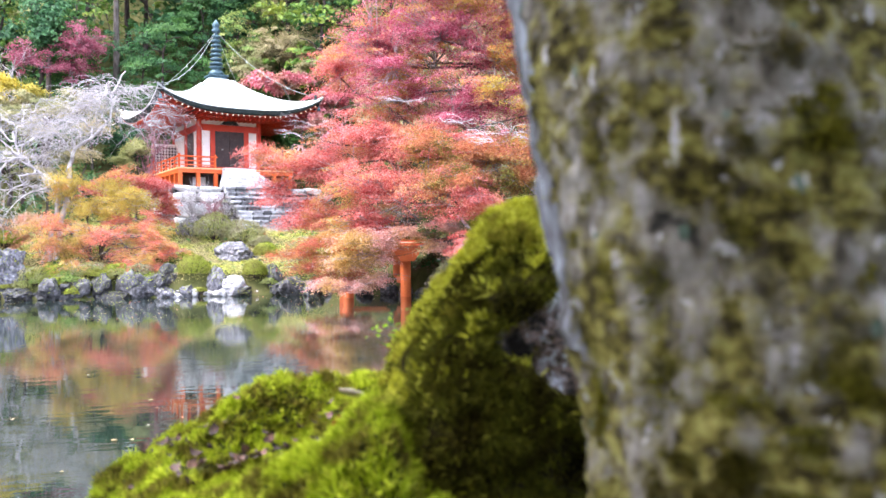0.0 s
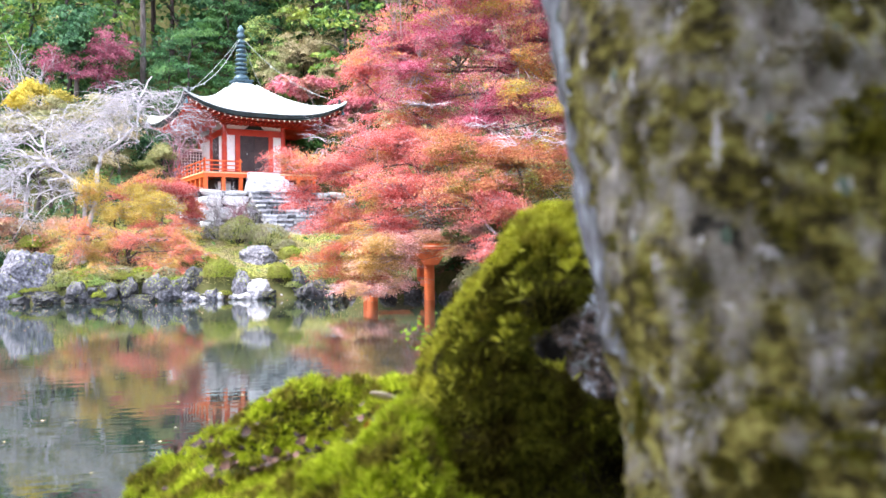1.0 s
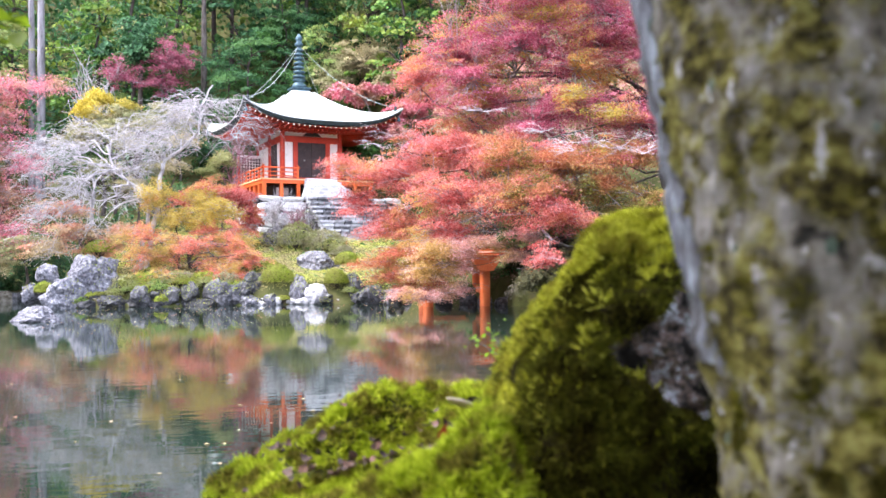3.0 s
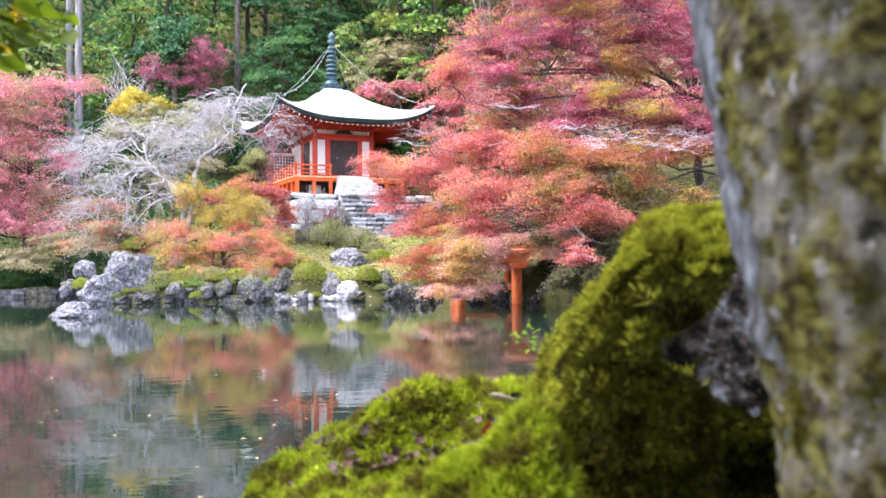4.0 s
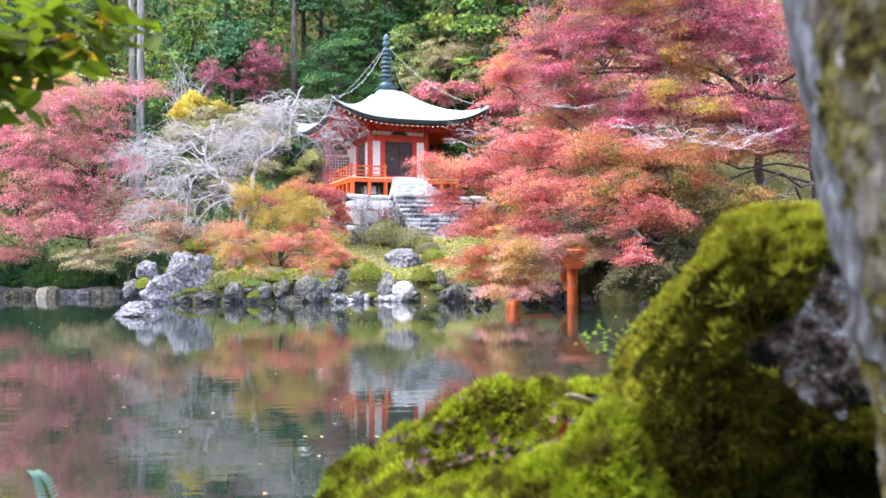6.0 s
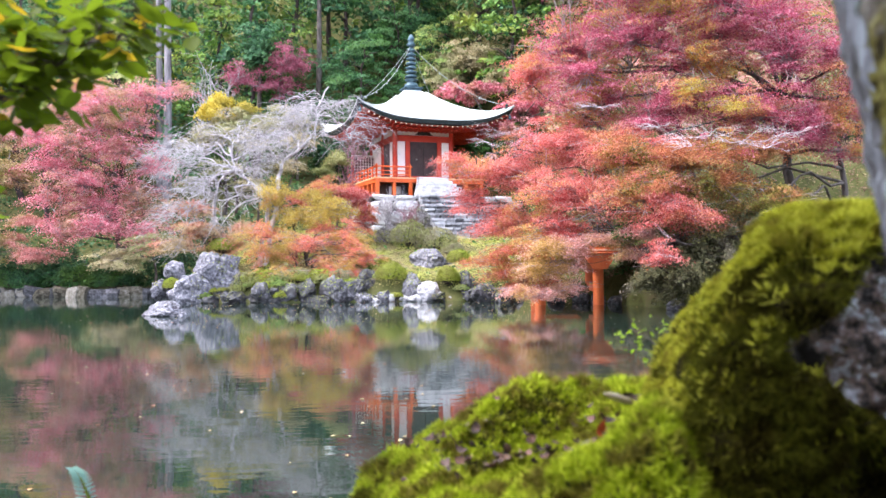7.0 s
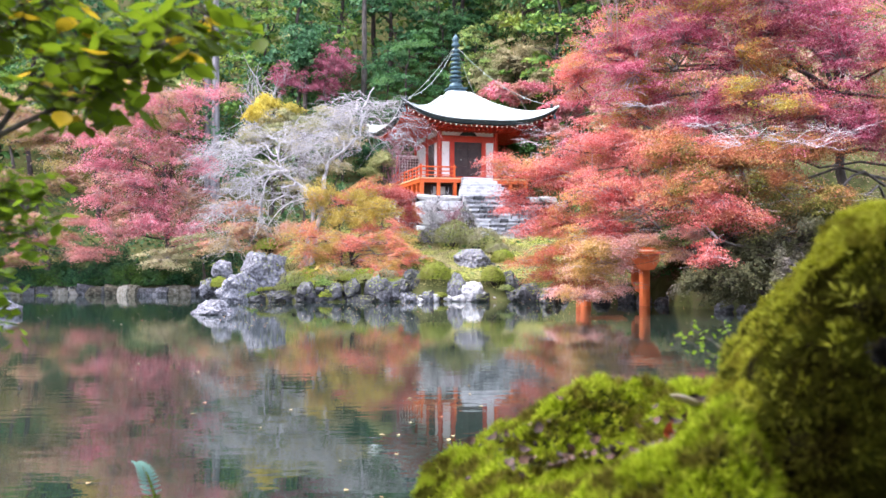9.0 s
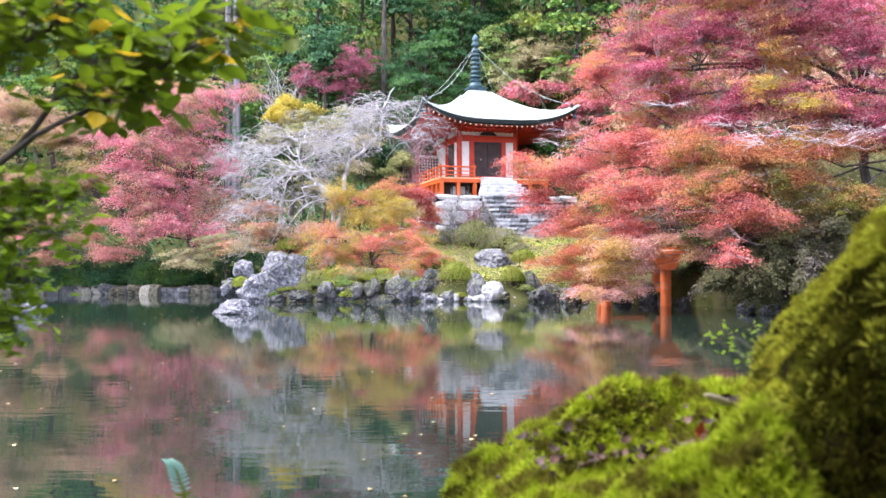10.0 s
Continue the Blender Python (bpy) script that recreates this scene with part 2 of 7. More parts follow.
def raw_mesh(name, verts, faces, smooth=False):
    """A mesh from arrays of places and of triangles or quads."""
    verts, faces = np.asarray(verts, np.float32), np.asarray(faces, np.int32)
    me = bpy.data.meshes.new(name)
    n, k = faces.shape
    me.vertices.add(len(verts))
    me.vertices.foreach_set("co", verts.ravel())
    me.loops.add(n * k)
    me.loops.foreach_set("vertex_index", faces.ravel())
    me.polygons.add(n)
    me.polygons.foreach_set("loop_start", np.arange(0, n * k, k, dtype=np.int32))
    me.polygons.foreach_set("use_smooth", np.full(n, smooth))
    me.update(calc_edges=True)
    me.validate()
    return me


def box(bm, x0, y0, z0, x1, y1, z1, bevel=0.0):
    r = bmesh.ops.create_cube(bm, size=1, matrix=Matrix.Translation(((x0 + x1) / 2, (y0 + y1) / 2, (z0 + z1) / 2)) @ Matrix.Diagonal((x1 - x0, y1 - y0, z1 - z0, 1)))
    if bevel:
        es = list({e for v in r["verts"] for e in v.link_edges})
        bmesh.ops.bevel(bm, geom=es, offset=bevel, segments=1, affect="EDGES")
    return bm


def boxed(*a):
    return box(bmesh.new(), *a)


def rod(bm, a, b, r0, r1=None, sides=8):
    a, b = Vector(a), Vector(b)
    d = b - a
    m = Matrix.Translation((a + b) / 2) @ d.to_track_quat("Z", "Y").to_matrix().to_4x4()
    bmesh.ops.create_cone(bm, cap_ends=True, segments=sides, radius1=r0, radius2=r0 if r1 is None else r1, depth=d.length, matrix=m)
    return bm


def lathe(bm, profile, sides=16):
    """A turned form about z from (radius, height) rows."""
    rings = [[bm.verts.new((r * math.cos(2 * math.pi * i / sides), r * math.sin(2 * math.pi * i / sides), z)) for i in range(sides)] for r, z in profile]
    for a, b in zip(rings, rings[1:]):
        for i in range(sides):
            bm.faces.new((a[i], a[(i + 1) % sides], b[(i + 1) % sides], b[i]))
    bm.faces.new(rings[-1])
    bm.faces.new(rings[0][::-1])
    return bm


class Tubes:
    """Collects tapering tubes along polylines into one mesh."""

    def __init__(self, sides=5):
        self.v, self.f, self.n, self.sides = [], [], 0, sides

    def add(self, pts, radii, sides=None):
        k = sides or self.sides
        pts = np.asarray(pts, float)
        d = np.gradient(pts, axis=0)
        d /= np.linalg.norm(d, axis=1)[:, None] + 1e-9
        up = np.array((0.0, 0.0, 1.0)) if abs(d[0][2]) < 0.9 else np.array((1.0, 0.0, 0.0))
        x = np.cross(d, up)
        x /= np.linalg.norm(x, axis=1)[:, None] + 1e-9
        y = np.cross(d, x)
        a = np.arange(k) * 2 * np.pi / k
        ring = pts[:, None, :] + np.asarray(radii)[:, None, None] * (np.cos(a)[None, :, None] * x[:, None, :] + np.sin(a)[None, :, None] * y[:, None, :])
        self.v.append(ring.reshape(-1, 3))
        i, j = np.meshgrid(np.arange(len(pts) - 1), np.arange(k), indexing="ij")
        q = np.stack((i * k + j, i * k + (j + 1) % k, (i + 1) * k + (j + 1) % k, (i + 1) * k + j), -1).reshape(-1, 4)
        self.f.append(q + self.n)
        self.n += len(pts) * k

    def mesh(self, name):
        return raw_mesh(name, np.concatenate(self.v), np.concatenate(self.f), True)


def bend(a, b, sag, n, rng, wobble=0.06):
    """A wandering line from a to b that arches by sag."""
    a, b = np.asarray(a, float), np.asarray(b, float)
    s = np.linspace(0, 1, n)[:, None]
    p = a + (b - a) * s
    p[:, 2] += sag * 4 * (s * (1 - s))[:, 0]
    w = rng.normal(0, wobble * np.linalg.norm(b - a) / n ** 0.5, (n, 3)).cumsum(0)
    w -= s * w[-1]
    w[0] = 0
    return p + w


def leaf_mesh(name, centre, normal, size, rng, slim=0.62):
    """One folded four-cornered leaf at each centre, turned at random about its normal."""
    n = len(centre)
    nn = normal / (np.linalg.norm(normal, axis=1)[:, None] + 1e-9)
    r = rng.normal(size=(n, 3))
    u = np.cross(nn, r)
    u /= np.linalg.norm(u, axis=1)[:, None] + 1e-9
    w = np.cross(nn, u)
    s = (size * rng.uniform(0.65, 1.35, n))[:, None]
    v = np.stack((centre - u * s * 0.5, centre + w * s * 0.5 * slim + nn * s * 0.12, centre + u * s * 0.5, centre - w * s * 0.5 * slim + nn * s * 0.12), 1)
    i = np.arange(n)[:, None] * 4
    f = np.concatenate((i + np.array([[0, 1, 2]]), i + np.array([[0, 2, 3]])), 1).reshape(-1, 3)
    return raw_mesh(name, v.reshape(-1, 3), f)


def sprays(blobs, pads, leaves, rng, flat=0.16, reach=(0.35, 0.9), droop=0.25, shell=0.5):
    """Leaf places in flat sprays that fill the blobs (x, y, z, rx, ry, rz). Gives leaf centres, normals and the sprays' middles."""
    c, nrm, mids = [], [], []
    vol = np.array([b[3] * b[4] * b[5] for b in blobs]) ** 0.75
    for b, k in zip(blobs, np.maximum(1, (pads * vol / vol.sum()).astype(int))):
        ctr, rad = np.array(b[:3]), np.array(b[3:])
        for _ in range(k):
            d = rng.normal(size=3)
            d /= np.linalg.norm(d)
            off = d * rad * rng.uniform(shell, 1.0)
            mid = ctr + off
            R = min(rng.uniform(*reach), 0.95 * max(rad[0], rad[1]))
            m = int(leaves * rng.uniform(0.6, 1.4) * (R / reach[1]) ** 1.3) + 4
            out = np.array((off[0], off[1], 0.0))
            out /= np.linalg.norm(out) + 1e-6
            a, q = rng.uniform(0, 2 * np.pi, m), R * np.sqrt(rng.uniform(0, 1, m)) * rng.uniform(0.6, 1.15, m)
            squeeze = rng.uniform(0.3, 0.85)
            turn = math.atan2(out[1], out[0]) + rng.normal(0, 0.6)
            px, py = q * np.cos(a), q * np.sin(a) * squeeze
            x, y = px * np.cos(turn) - py * np.sin(turn), px * np.sin(turn) + py * np.cos(turn)
            along = x * out[0] + y * out[1]
            z = rng.normal(0, flat * R, m) - droop * along - 0.14 * q * q / R
            c.append(mid + np.stack((x, y, z), 1))
            nrm.append(np.stack((0.8 * out[0] + rng.normal(0, 0.7, m), 0.8 * out[1] + rng.normal(0, 0.7, m), np.full(m, 0.8)), 1))
            mids.append(mid)
    return np.concatenate(c), np.concatenate(nrm), np.array(mids)


def tree(name, label, base, stems, blobs, mat, pads, leaves, leaf, trunk_r, seed, bark=None, flat=0.16, reach=(0.35, 0.9), droop=0.25, shell=0.5, twigs=True, limb_r=0.35, category="tree", crown_label=""):
    """A tree at base: stems (tops of its trunks), limbs out to the sprays of its crown, and the crown's leaves."""
    rng = np.random.default_rng(seed)
    root = tagged(new(name), label, category)
    root.location = base
    b0 = np.array(base, float)
    c, nrm, mids = sprays(blobs, pads, leaves, rng, flat, reach, droop, shell)
    tubes = Tubes(7)
    lines = []
    for s in stems:
        p = bend((0, 0, -0.3), np.array(s) - b0, 0, 9, rng, 0.05)
        tubes.add(p, np.linspace(trunk_r, trunk_r * limb_r, 9) * np.concatenate(([1.35, 1.1], np.ones(7))))
        lines.append(p)
    nodes = np.concatenate([l[3:] for l in lines])
    hubs = []
    for b in blobs:
        h = np.array(b[:3]) - b0 - np.array((0, 0, 0.3 * b[5]))
        k = np.argmin(np.linalg.norm((nodes - h) * (1, 1, 1.6), axis=1) + np.where(nodes[:, 2] > h[2] + 0.5, 2.0, 0))
        L = np.linalg.norm(h - nodes[k])
        p = bend(nodes[k], h, 0.06 * L, 7, rng, 0.1)
        tubes.add(p, np.linspace(trunk_r * limb_r, trunk_r * 0.16, 7), 6)
        hubs.append(p[2:])
    hubs = np.concatenate(hubs)
    if twigs:
        fine = Tubes(4)
        for m in mids:
            m = m - b0
            k = np.argmin(np.linalg.norm(hubs - m, axis=1))
            p = bend(hubs[k], m, 0.05, 4, rng, 0.12)
            fine.add(p, np.linspace(min(0.02, trunk_r * 0.12), 0.008, 4), 3)
            for _ in range(1):
                e = m + rng.normal(0, 1, 3) * (0.45, 0.45, 0.08)
                fine.add(bend(p[2], e, 0.02, 3, rng, 0.12), np.linspace(0.009, 0.005, 3), 3)
        tagged(part_of("twig", fine.mesh("twig"), M["maple_twig"] if "maple" in name else M["dark_twig"], root, "fine twigs"), kind="stuff")
    part_of("trunk", tubes.mesh("trunk"), bark or M["bark"], root)
    part_of("crown", leaf_mesh("crown", c - b0, nrm, leaf, rng), mat, root, crown_label)
    return root


# ---- the ground: one sheet from the near bank under the pond to the wooded hill ----
def ramp(x, a, b):
    s = np.clip((x - a) / (b - a), 0, 1)
    return s * s * (3 - 2 * s)


def wave(x, y, f, seed=0.0):
    return np.sin(x * f + seed) * np.sin(y * f * 1.13 + seed * 1.7) + 0.5 * np.sin(x * f * 2.3 + y * f * 1.9 + seed * 3.1)


def far_shore(x):
    """How far off the water ends beyond the pond."""
    left = 45.0 + 0.6 * np.sin(x * 0.5)
    isle = 36.85 + 0.15 * np.sin(x * 1.7 + 1)
    right = 34.5 - 9.0 * ramp(x, 7.6, 11.0)
    y = left + (isle - left) * ramp(x, -12.0, -9.5)
    return y + (right - y) * ramp(x, 3.5, 8.0)


def bank(x, y):
    """The mossy bank by the near trees: a raised mossy rim by the water, a littered trough, and a mossy spur that climbs to the boulder."""
    p = np.stack((x, y, 0 * x), -1)
    trough = 1.135 + 0.10 * (x - 0.6) + 0.22 * (y - 0.87) + 0.9 * np.clip(x - 0.97, 0, 0.15) - 0.6 * np.clip(0.6 - x, 0, 0.6)
    rim = 1.39 + 0.02 * ramp(x, 0.85, 1.05) - 1.2 * np.clip(0.90 - x, 0, 1.2) ** 1.5 - 0.25 * np.clip(x - 1.25, 0, 1)
    z = trough + np.maximum(rim - trough, 0) * ramp(y + 0.05 * vnoise(p, 5, 3) + 0.03 * vnoise(p, 11, 5), 1.11, 1.22)
    spur = 1.42 - 0.64 * np.clip(1.087 - x, 0, 2) - 1.6 * np.clip(x - 1.12, 0, 1) - np.where(y > 0.5, 3.0, 4.2) * (y - 0.5) ** 2 + 0.03 * vnoise(p, 6, 9)
    z = np.maximum(z, spur)
    z = np.maximum(z, 0.98 + 0.02 * x)
    z = z - 0.32 * ramp(x, 1.28, 1.5) * ramp(y, 0.75, 0.45) * ramp(y, -0.3, 0.1)
    return z + 0.022 * vnoise(p, 8, 1) + 0.012 * vnoise(p, 17, 2)


def bank_edge(x, y):
    """Metres outside the bank's rim (negative on the bank)."""
    far = y - (1.52 - 0.28 * x) - 0.03 * np.sin(9 * x)
    left = 0.26 + 0.15 * ramp(y, 0.95, 1.35) - x + 0.03 * np.sin(8 * y)
    return np.maximum(far, left)


def height(x, y):
    d = y - far_shore(x)
    hill = 0.35 * ramp(d, -0.2, 0.4) + 0.10 * np.clip(d, 0, 8) + 0.36 * np.clip(d - 4, 0, 60) + 0.55 * np.clip(d - 24, 0, 50) + 0.3 * np.clip(d - 60, 0, 100)
    isle = np.exp(-np.maximum(0, np.abs(x - 1.5) - 6.5) ** 2 / 6.0) * ramp(y, 60, 50)
    hill = hill + (np.clip(0.85 + 0.27 * np.clip(d, 0, 18), 0, 5.25) * ramp(d, -0.2, 0.3) - hill) * isle * (d > -0.2)
    hill = hill + 0.45 * ramp(x, 8.5, 13) * np.clip(d, 0, 7) * ramp(y, 45, 35)
    hill = hill + 0.08 * wave(x, y, 0.8) * ramp(d, 0.3, 2)
    deep = -0.9 * ramp(-d, -0.1, 1.2)
    z = np.where(d > -0.2, np.maximum(hill, deep), deep)
    e = bank_edge(x, y)
    near = bank(x, y) - np.clip(e, 0, 9) * 1.5 - 0.15 * ramp(e, 0, 0.1)
    ledge = 0.74 - 2.0 * np.clip(np.hypot(x + 0.66, y - 1.9) - 0.15, 0, 2)
    return np.maximum(np.maximum(z, ledge), np.maximum(near, -0.9))


def vnoise(p, f, seed=0):
    """Smooth noise from -1 to 1 at each row of p, f cells to the metre."""
    q = np.asarray(p, float) * f + 37.1 * seed
    c = np.floor(q).astype(np.int64)
    t = q - c
    t = t * t * (3 - 2 * t)
    total = 0.0
    for dx in (0, 1):
        for dy in (0, 1):
            for dz in (0, 1):
                h = (c[..., 0] + dx) * 73856093 ^ (c[..., 1] + dy) * 19349663 ^ (c[..., 2] + dz) * 83492791
                h = (h ^ (h >> 13)) * 1274126177 & 0x7FFFFFFF
                h = (h ^ (h >> 15)) * 60493 & 0xFFFF
                wgt = (t[..., 0] if dx else 1 - t[..., 0]) * (t[..., 1] if dy else 1 - t[..., 1]) * (t[..., 2] if dz else 1 - t[..., 2])
                total = total + wgt * (h / 32767.5 - 1)
    return total


def spaced(*runs):
    return np.unique(np.round(np.concatenate([np.arange(a, b, s) for a, b, s in runs]), 4))


gx = spaced((-600, -60, 30), (-60, -24, 1.5), (-24, 24, 0.4), (24, 60, 1.5), (60, 601, 30), (-0.2, 2.3, 0.03))
gy = spaced((-400, -20, 20), (-20, -2, 1.0), (-2, 2.0, 0.03), (2, 22, 0.8), (22, 56, 0.4), (56, 110, 2), (110, 601, 25))
X, Y = np.meshgrid(gx, gy, indexing="ij")
Z = height(X, Y)
i, j = np.meshgrid(np.arange(len(gx) - 1), np.arange(len(gy) - 1), indexing="ij")
k = len(gy)
quads = np.stack((i * k + j, (i + 1) * k + j, (i + 1) * k + j + 1, i * k + j + 1), -1).reshape(-1, 4)
ground = part_of("ground", raw_mesh("ground", np.stack((X, Y, Z), -1).reshape(-1, 3), quads, True), M["soil"], None)
tagged(ground, "mossy earth bank, pond bed and wooded slope", "ground", kind="structure")

# ---- the pond ----
w = bpy.data.materials.new("still_pond_water")
w.use_nodes = True
nt, p = w.node_tree, w.node_tree.nodes["Principled BSDF"]
p.inputs["Base Color"].default_value = (0.011, 0.019, 0.015, 1)
p.inputs["Roughness"].default_value, p.inputs["IOR"].default_value = 0.015, 1.5
geo, mapn = nt.nodes.new("ShaderNodeNewGeometry"), nt.nodes.new("ShaderNodeMapping")
mapn.inputs["Scale"].default_value = (0.8, 2.2, 1)
nt.links.new(geo.outputs["Position"], mapn.inputs["Vector"])
rip, calm = nt.nodes.new("ShaderNodeTexNoise"), nt.nodes.new("ShaderNodeTexNoise")
rip.inputs["Scale"].default_value, rip.inputs["Detail"].default_value = 1.6, 3
calm.inputs["Scale"].default_value = 0.12
nt.links.new(mapn.outputs[0], rip.inputs["Vector"])
nt.links.new(geo.outputs["Position"], calm.inputs["Vector"])
mul = nt.nodes.new("ShaderNodeMath")
mul.operation = "MULTIPLY"
nt.links.new(rip.outputs["Fac"], mul.inputs[0])
nt.links.new(calm.outputs["Fac"], mul.inputs[1])
bmp = nt.nodes.new("ShaderNodeBump")
bmp.inputs["Strength"].default_value, bmp.inputs["Distance"].default_value = 0.085, 0.05
nt.links.new(mul.outputs[0], bmp.inputs["Height"])
nt.links.new(bmp.outputs[0], p.inputs["Normal"])
bm = bmesh.new()
bmesh.ops.create_grid(bm, x_segments=2, y_segments=2, size=1, matrix=Matrix.Translation((0, 20, 0)) @ Matrix.Diagonal((70, 34, 1, 1)))
water = part("pond_water", bm, w, None)
tagged(water, "calm greenish pond water mirroring autumn trees", "water", kind="structure")

# ---- the pavilion on its stone platform ----
PAV = pose(0.162, 52.64, 5.33, 0, 0, 18.5)
HX, HY, Z_EAVE, Z_APEX = 4.7, 4.9, 4.42, 6.85


def roof_z(u, v):
    """Height of the roof: v from the apex (0) to the eave (1), u along the eave from -1 to 1."""
    return Z_EAVE + (Z_APEX - Z_EAVE) * (1 - v) ** 1.45 - 0.12 * v * (1 - v) + 0.95 * abs(u) ** 3.2 * v ** 2.6


def roof_point(side, u, v, dz=0.0, grow=1.0):
    v0 = 0.1 + 0.9 * v
    a, b = u * v0 * grow, -v0 * grow
    x, y = ((a, b), (-b, a), (-a, -b), (b, -a))[side]
    return Vector((x * HX, y * HY, roof_z(u, v) + dz))


def pavilion():
    root = tagged(new("pavilion"), "vermilion wooden temple pavilion with a pale curved roof and bronze spire", "pavilion")
    root.matrix_world = PAV
    bm = bmesh.new()
    NU, NV = 28, 14
    for side in range(4):
        top = [[bm.verts.new(roof_point(side, -1 + 2 * i / NU, j / NV)) for i in range(NU + 1)] for j in range(NV + 1)]
        for j in range(NV):
            for i in range(NU):
                bm.faces.new((top[j][i], top[j + 1][i], top[j + 1][i + 1], top[j][i + 1]))
    bmesh.ops.remove_doubles(bm, verts=bm.verts, dist=0.004)
    bmesh.ops.recalc_face_normals(bm, faces=bm.faces)
    roof = part("roof", bm, M["roof"], root, "pale weathered sheet roof with upturned corners", True)
    # the layered eave edge: a pale lip over a dark board
    for nm, mat, z1, z2, g1, g2 in (("eave_lip", "roof", 0.0, -0.05, 1.0, 0.998), ("eave_board", "eave", -0.05, -0.25, 0.992, 0.97)):
        bm = bmesh.new()
        for side in range(4):
            a = [bm.verts.new(roof_point(side, -1 + 2 * i / 40, 1, z1, g1)) for i in range(41)]
            b = [bm.verts.new(roof_point(side, -1 + 2 * i / 40, 1, z2, g2)) for i in range(41)]
            c = [bm.verts.new(roof_point(side, -1 + 2 * i / 40, 1, z2, 0.9)) for i in range(41)]
            for i in range(40):
                bm.faces.new((a[i], b[i], b[i + 1], a[i + 1]))
                bm.faces.new((b[i], c[i], c[i + 1], b[i + 1]))
        bmesh.ops.remove_doubles(bm, verts=bm.verts, dist=0.004)
        part(nm, bm, M[mat], roof, "" if mat == "roof" else "dark eave board")
    bm = bmesh.new()
    for side in range(4):
        rows = []
        for k in range(6):
            s = k / 5
            row = []
            for i in range(41):
                u = -1 + 2 * i / 40
                p = roof_point(side, u, 1, -0.30, 0.94 - 0.48 * s)
                flatz = Z_EAVE - 0.30 + 0.45 * s
                p.z = flatz + (p.z - Z_EAVE + 0.30) * (1 - s) ** 3
                row.append(bm.verts.new(p))
            rows.append(row)
        for r0, r1 in zip(rows, rows[1:]):
            for i in range(40):
                bm.faces.new((r0[i], r0[i + 1], r1[i + 1], r1[i]))
    bmesh.ops.remove_doubles(bm, verts=bm.verts, dist=0.004)
    part("soffit", bm, M["dark_red"], roof, "dark red boarded soffit")
    # rafters with pale painted ends
    bm = boxed(-0.032, 0, -0.04, 0.032, 2.2, 0.04)
    me = bpy.data.meshes.new("rafter")
    bm.faces.ensure_lookup_table()
    for f in bm.faces:
        f.material_index = 1 if f.normal.y < -0.5 else 0
    bm.to_mesh(me)
    bm.free()
    me.materials.append(M["vermilion"])
    me.materials.append(M["cream"])
    inner = me.copy()
    inner.materials[1] = M["vermilion"]
    for side in range(4):
        for k in range(29):
            u = -0.95 + 1.9 * k / 28
            for tier, (g, dz) in enumerate(((0.962, -0.37), (0.86, -0.56))):
                o = roof_point(side, u, 1, dz, g)
                if tier:
                    o.z = o.z * 0.7 + (Z_EAVE - 0.35) * 0.3
                q = part_of("rafter", inner if tier else me, None, roof)
                q.matrix_local = Matrix.Translation(o) @ pose(0, 0, 0, 4 - 9 * abs(u) ** 2, 0, side * 90) @ Matrix.Diagonal((1, 1 - 0.7 * u * u, 1, 1))
    # hip ridges with corner ornaments
    for cx, cy in ((-1, -1), (1, -1), (1, 1), (-1, 1)):
        t = Tubes(8)
        pts = [(cx * HX * (0.1 + 0.9 * v), cy * HY * (0.1 + 0.9 * v), roof_z(1, v) + 0.03) for v in np.linspace(0.05, 1.0, 14)]
        t.add(pts, np.linspace(0.07, 0.05, 14))
        part_of("hip_ridge", t.mesh("hip_ridge"), M["roof"], roof)
        e = Vector(pts[-1])
        bm = lathe(bmesh.new(), [(0.11, 0), (0.13, 0.05), (0.06, 0.1), (0.1, 0.2), (0.02, 0.3)], 10)
        part("corner_ornament", bm, M["eave"], roof).location = e * 0.93 + Vector((0, 0, 0.26))
        bm = lathe(bmesh.new(), [(0.10, 0), (0.10, 0.08), (0.07, 0.2), (0.03, 0.26)], 10)
        part("bell", bm, M["bronze"], roof).location = e + Vector((-cx * 0.2, -cy * 0.2, -0.75))
    for side in range(4):
        for sg in (-1, 1):
            bm = bmesh.new()
            g = [[bm.verts.new(roof_point(side, sg * (0.86 + 0.14 * i / 5), 0.84 + 0.16 * j / 5 + 0.10 * (1 - i / 5) * (1 - j / 5), 0.012)) for i in range(6)] for j in range(6)]
            for j in range(5):
                for i in range(5):
                    bm.faces.new((g[j][i], g[j + 1][i], g[j + 1][i + 1], g[j][i + 1]))
            part("corner_plate", bm, M["eave"], roof, "dark metal plate on the upturned corner")
    # spire
    spire = part("spire", box(boxed(-0.5, -0.5, 6.5, 0.5, 0.5, 6.98, 0.03), -0.58, -0.58, 6.98, 0.58, 0.58, 7.06), M["bronze"], root, "blue-green bronze finial with stacked rings")
    part("dome", lathe(bmesh.new(), [(0.46, 7.08), (0.45, 7.2), (0.34, 7.36), (0.22, 7.42), (0.36, 7.5), (0.42, 7.58), (0.2, 7.62)]), M["bronze"], spire, smooth=True)
    part("shaft", lathe(bmesh.new(), [(0.13, 7.6), (0.11, 9.9)]), M["bronze"], spire)
    for k in range(7):
        r, z = 0.375 - 0.02 * k, 7.74 + 0.27 * k
        part("ring", lathe(bmesh.new(), [(r * 0.5, z - 0.06), (r * 0.97, z - 0.02), (r * 1.03, z + 0.04), (r * 0.95, z + 0.09), (r * 0.45, z + 0.12)]), M["bronze"], spire, smooth=True)
